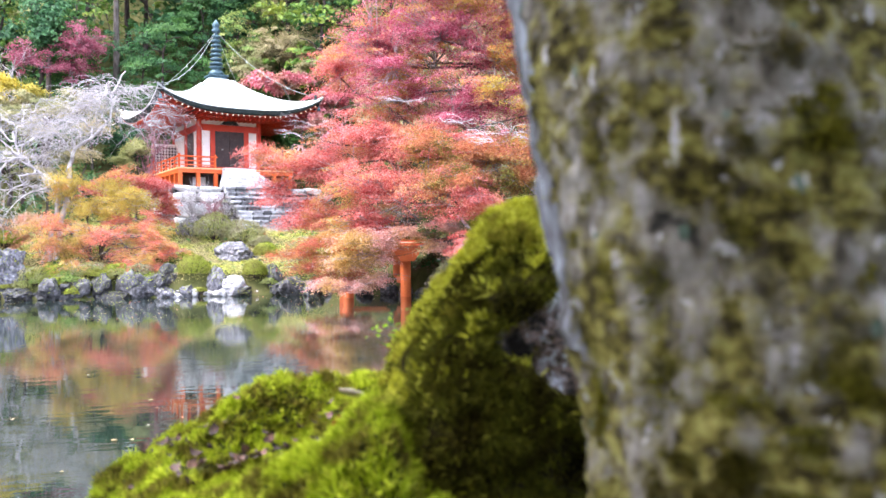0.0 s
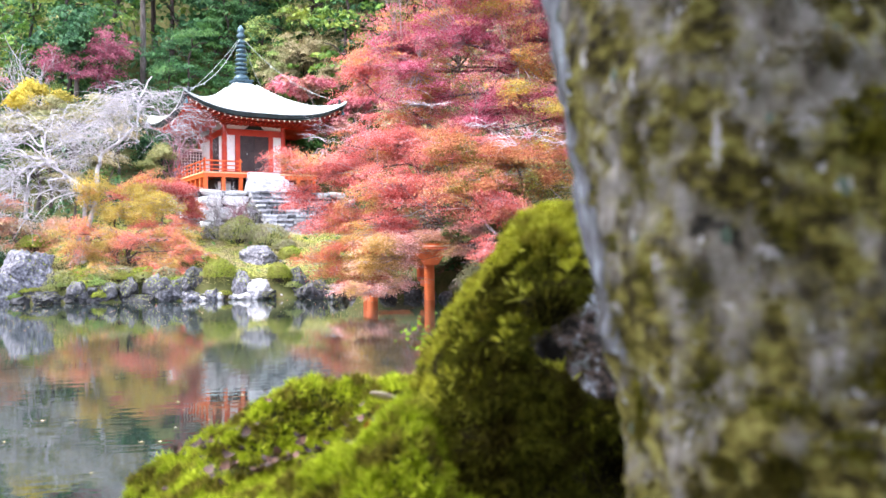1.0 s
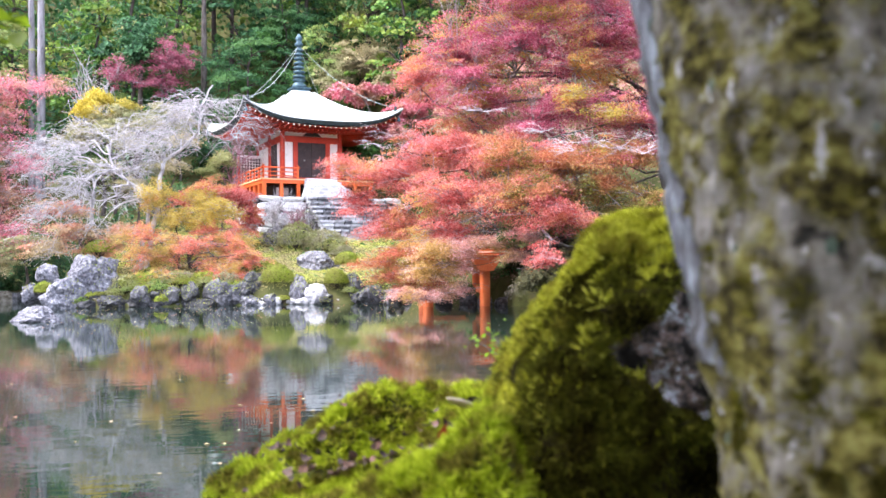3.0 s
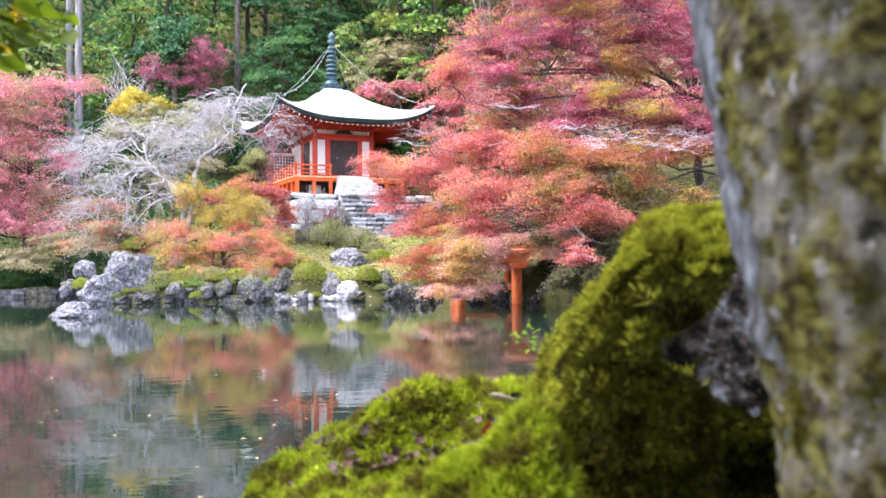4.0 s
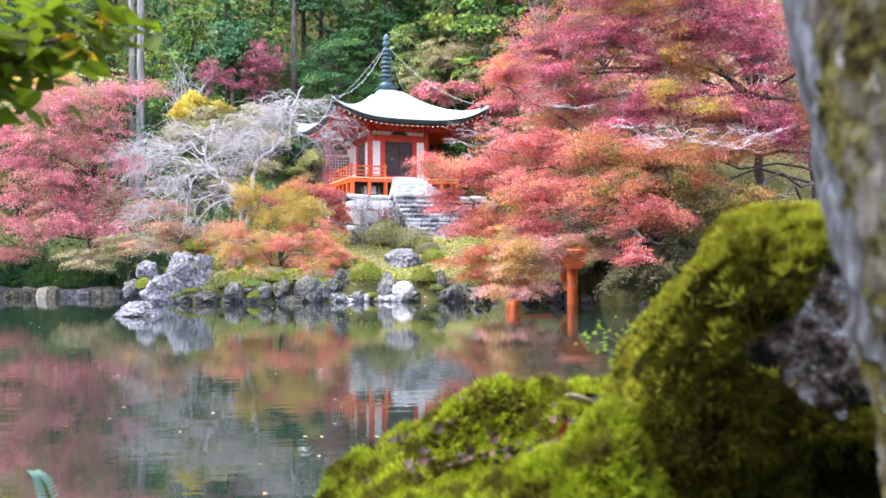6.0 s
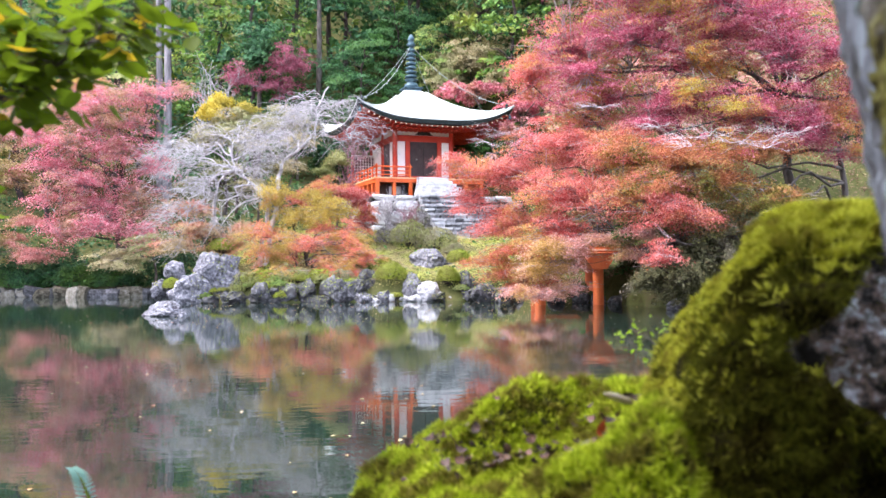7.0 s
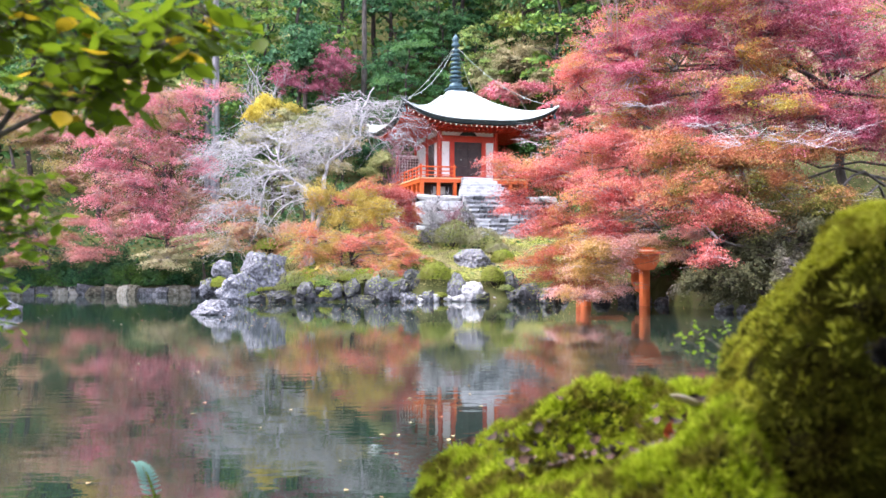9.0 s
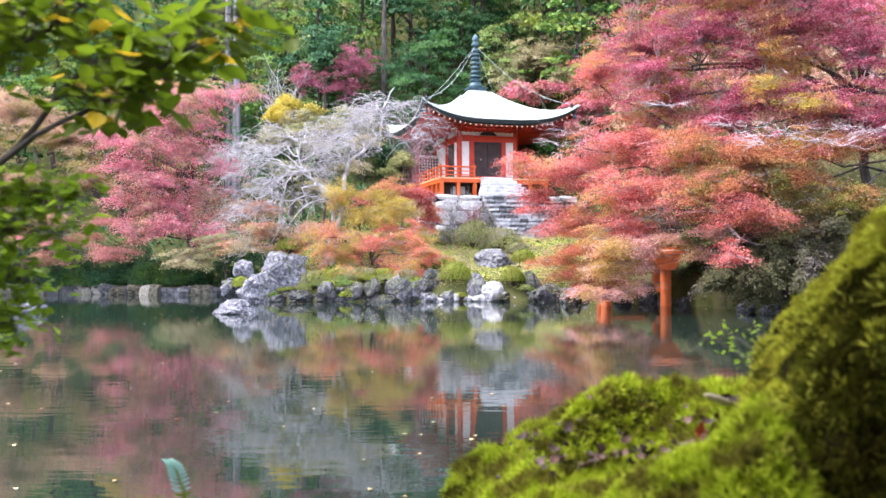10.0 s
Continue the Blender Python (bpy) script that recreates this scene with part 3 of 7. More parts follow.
    part("jewel", lathe(bmesh.new(), [(0.12, 9.6), (0.24, 9.68), (0.26, 9.8), (0.15, 9.9), (0.2, 10.0), (0.22, 10.1), (0.15, 10.24), (0.03, 10.42)]), M["bronze"], spire, smooth=True)
    for cx, cy in ((-1, -1), (1, -1), (1, 1), (-1, 1)):
        t = Tubes(5)
        a, b = np.array((0.12 * cx, 0.12 * cy, 9.55)), np.array((cx * HX * 0.9, cy * HY * 0.9, roof_z(1, 0.9) + 0.3))
        t.add(bend(a, b, -0.62, 16, np.random.default_rng(3), 0.0), np.full(16, 0.016))
        part_of("chain", t.mesh("chain"), M["chain"], root, "pale sagging chain")
        for s in (0.3, 0.52, 0.74):
            q = a + (b - a) * s
            q[2] -= 0.62 * 4 * s * (1 - s) + 0.1
            part("chain_bell", lathe(bmesh.new(), [(0.04, 0), (0.04, 0.04), (0.025, 0.09), (0.01, 0.12)], 8), M["chain"], root).location = q
    # the body: columns, beams, plaster, doors, lattice windows
    WX, WY, WB, Z0, Z1 = 1.75, 2.2, 2.75, 1.21, 3.45
    for x, y in ((-WX, -WY), (WX, -WY), (-WX, WB), (WX, WB), (-WX, 0.2), (WX, 0.2)):
        part("column", rod(bmesh.new(), (x, y, Z0 - 0.05), (x, y, 4.35), 0.15, sides=14), M["vermilion"], root)
    for nm, z, h, g in (("lower_beam", Z0, 0.2, 0.06), ("lintel", Z1, 0.36, 0.1), ("top_beam", 4.28, 0.28, 0.16)):
        for x0, y0, x1, y1 in ((-WX, -WY, WX, -WY), (-WX, WB, WX, WB), (-WX, -WY, -WX, WB), (WX, -WY, WX, WB)):
            part(nm, boxed(x0 - g, y0 - g, z, x1 + g, y1 + g, z + h), M["vermilion"], root)
    def wall(nm, x0, y0, x1, y1, z0, z1, mat, label=""):
        return part(nm, boxed(min(x0, x1), min(y0, y1), z0, max(x0, x1), max(y0, y1), z1), M[mat], root, label)
    for x0, x1 in ((-1.62, -1.14), (1.14, 1.62)):
        wall("plaster_panel", x0, -WY - 0.03, x1, -WY + 0.03, Z0 + 0.2, Z1, "plaster")
    wall("frieze", -WX, -WY - 0.04, WX, -WY + 0.02, Z1 + 0.36, 4.28, "plaster", "white plaster frieze")
    wall("frieze", -WX - 0.02, -WY, -WX + 0.04, WB, Z1 + 0.36, 4.28, "plaster", "white plaster frieze")
    wall("frieze", WX - 0.04, -WY, WX + 0.02, WB, Z1 + 0.36, 4.28, "plaster", "white plaster frieze")
    wall("back_wall", -WX, WB - 0.03, WX, WB + 0.03, Z0, Z1, "plaster")
    wall("side_wall", WX - 0.03, -WY, WX + 0.03, WB, Z0, Z1, "plaster")
    wall("plaster_panel", -WX - 0.03, -WY + 0.15, -WX + 0.03, -1.25, Z0 + 0.2, Z1, "plaster")
    wall("plaster_panel", -WX - 0.03, 0.35, -WX + 0.03, 2.6, Z0 + 0.2, Z1, "plaster")
    for x in (-0.99, 0.99):
        wall("door_post", x - 0.13, -WY - 0.1, x + 0.13, -WY + 0.1, Z0 + 0.2, Z1, "vermilion")
    for x0, x1 in ((-0.86, -0.01), (0.01, 0.86)):
        d = wall("door", x0, -WY - 0.02, x1, -WY + 0.04, Z0 + 0.2, Z1, "door", "dark timber door leaf")
        for k in range(4):
            z = Z0 + 0.3 + 0.5 * k
            part("door_rail", boxed(x0 + 0.04, -WY - 0.05, z, x1 - 0.04, -WY - 0.022, z + 0.07), M["door"], d)
        part("door_pull", rod(bmesh.new(), ((x0 + x1) / 2, -WY - 0.09, 2.4), ((x0 + x1) / 2, -WY - 0.03, 2.4), 0.04), M["chain"], d)
    # bow-shaped ornament over the door
    bm = bmesh.new()
    prof = [(-0.55, 3.83), (-0.42, 3.95), (-0.2, 4.14), (0, 4.26), (0.2, 4.14), (0.42, 3.95), (0.55, 3.83)]
    vs = [[bm.verts.new((x, y, z)) for x, z in prof] for y in (-WY - 0.16, -WY - 0.06)]
    bm.faces.new(vs[0])
    bm.faces.new(vs[1][::-1])
    for i in range(7):
        bm.faces.new((vs[0][i], vs[1][i], vs[1][(i + 1) % 7], vs[0][(i + 1) % 7]))
    part("carved_bracket", bm, M["eave"], root, "dark green carved bracket over the doors")
    wall("side_door", -WX - 0.02, -1.15, -WX + 0.02, 0.05, Z0 + 0.2, Z1, "door", "dark timber side door")
    # latticed wing screen across the deck beside the rear of the hall
    win = wall("wing_screen", -3.15, 2.06, -WX - 0.05, 2.10, Z0 + 0.12, Z0 + 1.75, "door", "dark wing screen under a pale square lattice")
    me = bpy.data.meshes.new("lattice_bar")
    bm = boxed(-0.017, -0.015, 0, 0.017, 0.015, 1)
    bm.to_mesh(me)
    bm.free()
    for k in range(8):
        o = part_of("lattice_bar", me, M["plaster"], win)
        o.matrix_local = Matrix.Translation((-3.07 + 0.175 * k, 2.04, Z0 + 0.12)) @ Matrix.Diagonal((1, 1, 1.63, 1))
    for k in range(9):
        o = part_of("lattice_bar", me, M["plaster"], win)
        o.matrix_local = Matrix.Translation((-3.15, 2.035, Z0 + 0.22 + 0.185 * k)) @ pose(0, 0, 0, 0, 90) @ Matrix.Diagonal((1, 1, 1.35, 1))
    part("screen_post", boxed(-3.27, 2.0, Z0 - 0.02, -3.15, 2.16, Z0 + 1.95), M["vermilion"], root)
    part("screen_cap", boxed(-3.3, 2.0, Z0 + 1.76, -WX - 0.1, 2.15, Z0 + 1.86), M["plaster"], root)
    # bracket arms under the eaves at the corners
    for x, y in ((-WX, -WY), (WX, -WY), (-WX, WB), (WX, WB), (-WX, 0.2), (WX, 0.2)):
        part("bracket", box(boxed(x - 0.5, y - 0.09, 4.12, x + 0.5, y + 0.09, 4.28, 0.02), x - 0.09, y - 0.5, 4.13, x + 0.09, y + 0.5, 4.29, 0.02), M["vermilion"], root)
    # deck, its posts and its rail
    DX, DY, DB = 3.3, 3.55, 3.0
    me = bpy.data.meshes.new("deck_board")
    bm = boxed(-0.12, -DY, 0, 0.12, DB, 0.06)
    bm.to_mesh(me)
    bm.free()
    for k in range(27):
        o = part_of("deck_board", me, M["orange_paint"], root)
        o.location = (-DX + 0.13 + 0.2535 * k, 0, Z0 - 0.08)
    for x0, y0, x1, y1 in ((-DX, -DY, DX, -DY + 0.16), (-DX, DB - 0.16, DX, DB), (-DX, -DY + 0.16, -DX + 0.16, DB - 0.16), (DX - 0.16, -DY + 0.16, DX, DB - 0.16)):
        part("deck_edge_beam", boxed(x0, y0, Z0 - 0.3, x1, y1, Z0 - 0.085), M["orange_paint"], root)
    for x0, y0, x1, y1 in ((-DX - 0.05, -DY - 0.05, DX + 0.05, -DY - 0.004), (-DX - 0.05, -DY, -DX - 0.004, DB)):
        part("deck_edge_trim", boxed(x0, y0, Z0 - 0.09, x1, y1, Z0 - 0.015), M["pale_orange"], root, "pale orange deck edge")
    posts = [(x, -DY + 0.12) for x in (-3.18, -2.2, -1.22, 1.22, 2.2, 3.18)] + [(s, y) for s in (-3.18, 3.18) for y in (-2.6, -1.65, -0.7, 0.25, 1.2, 2.0, 2.88)]
    me = bpy.data.meshes.new("deck_post")
    bm = boxed(-0.1, -0.1, -0.02, 0.1, 0.1, Z0 - 0.3)
    bm.to_mesh(me)
    bm.free()
    for x, y in posts:
        part_of("deck_post", me, M["orange_paint"], root).location = (x, y, 0)
    part("under_floor_wall", boxed(-2.4, -2.6, -0.02, 2.4, 2.6, Z0 - 0.3), M["door"], root, "dark boarding under the deck")
    for x in (-1.9, 1.9):
        part("under_floor_panel", boxed(x - 0.36, -2.64, 0.3, x + 0.36, -2.6, 0.75), M["plaster"], root)
    runs = [((-DX + 0.06, -DY + 0.06), (-1.25, -DY + 0.06)), ((1.25, -DY + 0.06), (DX - 0.06, -DY + 0.06)), ((-DX + 0.06, -DY + 0.06), (-DX + 0.06, DB - 0.06)), ((DX - 0.06, -DY + 0.06), (DX - 0.06, DB - 0.06)), ((-DX + 0.06, DB - 0.06), (DX - 0.06, DB - 0.06))]
    for (x0, y0), (x1, y1) in runs:
        L = math.hypot(x1 - x0, y1 - y0)
        for z, r in ((0.14, 0.03), (0.36, 0.03), (0.6, 0.045)):
            ex = 0.12 if z == 0.6 else 0
            dx, dy = (x1 - x0) / L * ex, (y1 - y0) / L * ex
            part("rail", rod(bmesh.new(), (x0 - dx, y0 - dy, Z0 + z), (x1 + dx, y1 + dy, Z0 + z), r), M["orange_paint"], root)
        n = max(2, round(L / 0.95))
        for k in range(n + 1):
            x, y = x0 + (x1 - x0) * k / n, y0 + (y1 - y0) * k / n
            end = k in (0, n)
            part("rail_post", rod(bmesh.new(), (x, y, Z0 - 0.02), (x, y, Z0 + (0.74 if end else 0.58)), 0.06 if end else 0.035), M["orange_paint"], root)
    # broad stone steps up to the deck
    for k in range(6):
        w = 1.6 - 0.14 * k
        part("stone_step", boxed(-w, -5.6 + 0.31 * k, -0.02, w, -5.6 + 0.31 * (k + 1) + (0.15 if k == 5 else 0), 0.2 * (k + 1), 0.03), M["white_stone"], root)
    return root


pavilion()


def boulder_mesh(name, seed, sub=3, rough=0.22, squash=(1, 1, 1), deep=0.0):
    """A worn stone of about unit radius."""
    bm = bmesh.new()
    bmesh.ops.create_icosphere(bm, subdivisions=sub, radius=1)
    rng = random.Random(seed)
    cuts = [(Vector((rng.gauss(0, 1), rng.gauss(0, 1), rng.gauss(0, 1))).normalized(), rng.uniform(0.6, 0.9)) for _ in range(14)]
    o = Vector((seed * 7.3, seed * 3.1, seed * 1.7))
    for v in bm.verts:
        d = v.co.normalized()
        r = 1.0
        for n, h in cuts:
            c = d.dot(n)
            if c > 0.01:
                r = min(r, h / c)
        r *= 1 + rough * 0.5 * noise.fractal(d * 1.6 + o, 0.8, 2.0, 4) + deep * 0.45 * noise.fractal(d * 4.5 + o, 0.7, 2.0, 4)
        v.co = d * r
    lo = [min(v.co[q] for v in bm.verts) for q in range(3)]
    hi = [max(v.co[q] for v in bm.verts) for q in range(3)]
    for v in bm.verts:
        v.co = Vector([squash[q] * (2 * (v.co[q] - lo[q]) / (hi[q] - lo[q]) - 1) for q in range(3)])
    me = bpy.data.meshes.new(name)
    bm.to_mesh(me)
    bm.free()
    return me


# the platform: a core faced with rough stones
plat = tagged(new("stone_platform"), "platform of large rough pale stones under the pavilion", "platform")
plat.matrix_world = PAV
part("core", boxed(-4.0, -5.4, -3.2, 4.0, 5.0, -0.06), M["rock_dark"], plat, "dark rubble core behind the facing stones")
def block_mesh(name, seed):
    """A roughly squared stone that fills about a unit box."""
    bm = bmesh.new()
    bmesh.ops.create_cube(bm, size=2)
    bmesh.ops.subdivide_edges(bm, edges=bm.edges, cuts=2, use_grid_fill=True)
    rg = random.Random(seed)
    k = [rg.uniform(-0.22, 0.22) for _ in range(8)]
    for v in bm.verts:
        x, y, z = v.co
        m = max(abs(x), abs(y), abs(z))
        r = (abs(x) ** 5 + abs(y) ** 5 + abs(z) ** 5) ** 0.2
        v.co = Vector((x + k[0] * z + k[1] * z * z, y, z + k[2] * x + k[3] * x * x)) * (m / r) + Vector((rg.uniform(-0.06, 0.06), rg.uniform(-0.12, 0.12), rg.uniform(-0.06, 0.06)))
    me = bpy.data.meshes.new(name)
    bm.to_mesh(me)
    bm.free()
    return me


stones = [block_mesh("wall_stone", 50 + k) for k in range(7)]
rng = random.Random(5)
for face in range(3):
    for row in range(4):
        z, tall = -0.14 - (0, 0.44, 1.14, 1.86)[row], (0.17, 0.31, 0.39, 0.36)[row]
        s, end = 0.0, (2.9, 9.8, 2.0)[face]
        while s < end:
            wd = rng.uniform(0.8, 1.6)
            c = s + wd / 2
            p = ((-4.15 + c, -5.45, z), (-4.05, -5.3 + c, z), (2.1 + c, -5.45, z))[face]
            o = part_of("wall_stone", rng.choice(stones), M["white_stone"] if rng.random() < 0.55 else M["stone"], plat)
            sx, sy = (wd * 0.49, 0.26) if face != 1 else (0.26, wd * 0.49)
            o.matrix_local = Matrix.Translation((p[0], p[1], z + rng.uniform(-0.05, 0.05))) @ pose(0, 0, 0, rng.uniform(-6, 6), rng.uniform(-14, 14) if row else 0, 0) @ Matrix.Diagonal((sx, sy, tall, 1))
            s += wd
for k in range(9):
    part("coping_stone", boxed(-4.2 + 0.9 * k, -5.62, -0.16, -4.2 + 0.9 * k + 0.88, -5.0, 0.0, 0.03), M["step"], plat) if not 2 < k < 7 else None

flight = tagged(new("stone_stairway"), "worn flight of pale stone steps down from the platform", "stairs")
flight.matrix_world = PAV
me = bpy.data.meshes.new("step_block")
bm = boxed(0, 0, 0, 1, 1, 1, 0.05)
bm.to_mesh(me)
bm.free()
for k in range(11):
    drift = 0.03 * k
    x = -1.5
    while x < 2.3:
        wd = min(rng.uniform(0.4, 0.95), 2.4 - x)
        jog, sink = rng.uniform(0, 0.06), rng.uniform(-0.02, 0.02)
        o = part_of("step_block", me, M["step"], flight)
        o.matrix_local = Matrix.Translation((x + drift + 0.02, -5.88 - 0.3 * k - jog, -0.26 * (k + 1) - 0.10 + sink)) @ Matrix.Diagonal((wd - 0.07, 0.34, 0.29, 1))
        o = part_of("tread_slab", me, M["tread"], flight)
        o.matrix_local = Matrix.Translation((x + drift, -5.98 - 0.3 * k - jog, -0.26 * (k + 1) + 0.15 + sink)) @ pose(0, 0, 0, rng.uniform(-2, 2), rng.uniform(-1.5, 1.5), rng.uniform(-1, 1)) @ Matrix.Diagonal((wd - 0.03, 0.42, 0.11, 1))
        x += wd

# ---- trees ----
MAPLES = dict(flat=0.09, reach=(0.28, 1.05), droop=0.2, shell=0.0)


def deeper(blobs, k):
    """The same crown with each mass k times as tall."""
    return [(x, y, z, rx, ry, rz * k) for x, y, z, rx, ry, rz in blobs]


big_maple = tree("maple_tree", "large maple with layered crimson-pink autumn leaves above the pond", (13.9, 29.6, 2.6), [(13.5, 29.2, 7.4)],
     deeper([(6.04, 29.68, 9.16, 1.79, 1.43, 1.4), (8.17, 28.76, 9.68, 2.12, 1.7, 1.16), (10.71, 27.87, 9.41, 2.05, 1.64, 1.12), (12.69, 26.97, 8.6, 1.62, 1.3, 1.26), (7.03, 29.74, 7.56, 2.19, 1.75, 0.9),
      (9.4, 27.84, 7.36, 2.05, 1.64, 0.84), (11.61, 26.95, 6.62, 1.98, 1.58, 0.81), (10.34, 26.91, 5.46, 1.8, 1.44, 0.63), (9.15, 28.77, 11.99, 4.6, 3.7, 1.16), (13.94, 27.05, 6.43, 1.44, 1.15, 1.08), (14.6, 27.0, 8.6, 1.6, 1.2, 1.2), (12.6, 27.6, 10.0, 1.6, 1.2, 0.7), (14.5, 27.4, 6.6, 1.3, 1.0, 0.5), (13.3, 27.2, 5.75, 1.2, 0.9, 0.4), (15.2, 27.4, 5.4, 1.1, 0.9, 0.4), (11.6, 27.0, 5.6, 1.3, 1.0, 0.4), (9.8, 27.6, 8.5, 1.6, 1.2, 0.5), (6.4, 28.6, 8.3, 1.4, 1.1, 0.5), (8.4, 28.0, 6.5, 1.5, 1.2, 0.45), (10.6, 27.2, 10.6, 1.8, 1.3, 0.6), (15.6, 27.6, 7.6, 1.3, 1.0, 0.6)], 1.2),
     M["maple_mixed"], 1900, 290, 0.056, 0.24, 11, **MAPLES)
def pale_twigs(root, spots, seed):
    """Fans of bare pale twigs at the ends of limbs; the last number of each spot is the reach."""
    rg = np.random.default_rng(seed)
    t = Tubes(3)
    for x, y, z, r in spots:
        c = np.array((x, y, z)) - np.array(root.location)
        for _ in range(7):
            a = rg.uniform(0, 2 * math.pi)
            e = c + np.array((r * math.cos(a), 0.5 * r * math.sin(a), rg.normal(0.1, 0.22) * r))
            p = bend(c, e, 0.05 * r, 6, rg, 0.16)
            t.add(p, np.linspace(0.009, 0.004, 6), 3)
            for _ in range(4):
                q = p[rg.integers(2, 6)]
                t.add(bend(q, q + np.array((math.cos(a), 0.4 * math.sin(a), 0.1)) * r * 0.45 + rg.normal(0, 0.14, 3) * r, 0, 4, rg, 0.15), np.linspace(0.0055, 0.0035, 4), 3)
    tagged(part_of("twig", t.mesh("twig"), M["pale_twig"], root, "pale bare twigs"), kind="stuff")


M["pale_twig"] = material("pale_pink_grey_twig", [(0.3, 0.24, 0.26), (0.5, 0.43, 0.46), (0.66, 0.6, 0.63)], 3, 0.85, 0.2, 30)
pale_twigs(big_maple, ((9.30, 24.64, 5.47, 0.9), (10.07, 24.44, 5.23, 1.0), (10.90, 24.44, 5.06, 0.9), (8.79, 24.65, 5.17, 0.7), (11.57, 24.44, 5.51, 0.8), (7.90, 25.04, 5.79, 0.6), (6.20, 25.94, 6.55, 0.6)), 97)
tree("maple_tree", "orange and amber maple rising behind the pink one", (11.6, 32.6, 3.2), [(10.2, 32.0, 8.6), (8.6, 31.6, 9.0)],
     [(7.1, 30.5, 10.3, 1.0, 0.8, 0.7), (8.5, 30.3, 10.9, 1.2, 0.9, 0.6), (10.2, 30.3, 11.0, 1.2, 0.9, 0.5), (6.5, 30.7, 9.3, 0.8, 0.7, 0.6), (9.2, 28.2, 10.3, 0.8, 0.6, 0.35), (12.4, 28.4, 10.3, 0.9, 0.7, 0.4), (9.4, 26.4, 7.3, 0.7, 0.5, 0.3), (10.6, 26.2, 6.7, 0.8, 0.5, 0.3)],
     M["amber"], 170, 280, 0.06, 0.12, 65, **MAPLES)
tree("maple_tree", "coral-red maple whose sprays hang low over the water", (12.0, 28.2, 1.8), [(9.2, 28.0, 4.6), (7.6, 28.6, 5.4), (8.4, 27.4, 3.2)],
     deeper([(5.83, 29.71, 5.97, 1.99, 1.59, 0.76), (7.9, 27.8, 5.41, 2.05, 1.64, 0.75), (3.94, 30.64, 5.08, 1.85, 1.48, 0.68), (5.84, 28.73, 4.1, 2.12, 1.7, 0.73), (7.82, 26.82, 3.94, 1.8, 1.44, 0.68), (3.73, 30.65, 3.23, 1.44, 1.15, 0.68),
      (5.5, 28.74, 2.8, 1.6, 1.3, 0.5), (8.77, 25.87, 3.25, 1.22, 0.97, 0.49), (7.85, 24.81, 1.95, 0.62, 0.6, 0.36), (2.14, 31.56, 5.36, 1.02, 0.81, 0.42), (2.56, 31.59, 4.09, 0.81, 0.8, 0.47), (4.91, 31.63, 8.79, 1.06, 0.85, 1.06)], 1.25),
     M["maple_coral"], 1050, 300, 0.058, 0.2, 12, limb_r=0.2, **MAPLES)
M["maple_rust"] = foliage("rust_and_olive_maple_leaves", [(0.30, 0.075, 0.045), (0.46, 0.16, 0.08), (0.56, 0.27, 0.12)], [(0.10, 0.10, 0.025), (0.22, 0.21, 0.05), (0.38, 0.34, 0.08)], 0.6, zone_spread=(0.46, 0.58), through_light=0.4)
M["maple_fire"] = foliage("orange_and_rose_maple_leaves", [(0.52, 0.20, 0.18), (0.68, 0.36, 0.33), (0.76, 0.52, 0.48)], [(0.34, 0.24, 0.07), (0.58, 0.36, 0.12), (0.66, 0.44, 0.20)], 0.6, zone_spread=(0.44, 0.58), through_light=0.6)
tree("maple_tree", "orange, rose and olive maple filling the shade below the crimson crown", (15.9, 29.4, 2.8), [(15.5, 28.8, 6.2)],
     [(9.2, 26.5, 5.0, 1.5, 1.1, 0.6), (8.2, 26.5, 4.2, 1.3, 1.1, 0.5), (10.4, 26.4, 4.2, 1.4, 1.0, 0.5), (11.4, 26.6, 5.4, 1.2, 1.0, 0.5), (7.3, 26.9, 5.4, 1.0, 0.9, 0.5), (12.0, 26.0, 3.6, 1.2, 0.9, 0.5)], M["maple_rust"], 420, 320, 0.058, 0.16, 51, **MAPLES)
M["maple_ember"] = foliage("coral_and_olive_maple_leaves", [(0.38, 0.07, 0.05), (0.56, 0.16, 0.10), (0.66, 0.28, 0.17)], [(0.30, 0.22, 0.05), (0.50, 0.34, 0.09), (0.60, 0.42, 0.16)], 0.9, zone_spread=(0.46, 0.62), through_light=0.5)
tree("maple_tree", "low amber and olive maple sprays trailing to the pond", (8.9, 36.8, 1.0), [(6.6, 34.8, 3.0)],
     [(3.3, 30.6, 1.75, 0.9, 0.7, 0.25), (3.6, 30.6, 1.25, 0.8, 0.7, 0.25), (4.1, 30.4, 0.8, 0.7, 0.6, 0.22), (4.6, 29.9, 1.6, 1.0, 0.8, 0.25), (4.9, 30.2, 1.1, 0.9, 0.7, 0.22), (5.6, 30.4, 1.5, 0.8, 0.7, 0.25), (5.3, 30.6, 0.7, 0.7, 0.6, 0.2), (4.0, 30.0, 2.2, 0.9, 0.8, 0.25)], M["maple_ember"], 260, 210, 0.058, 0.12, 13, **MAPLES)
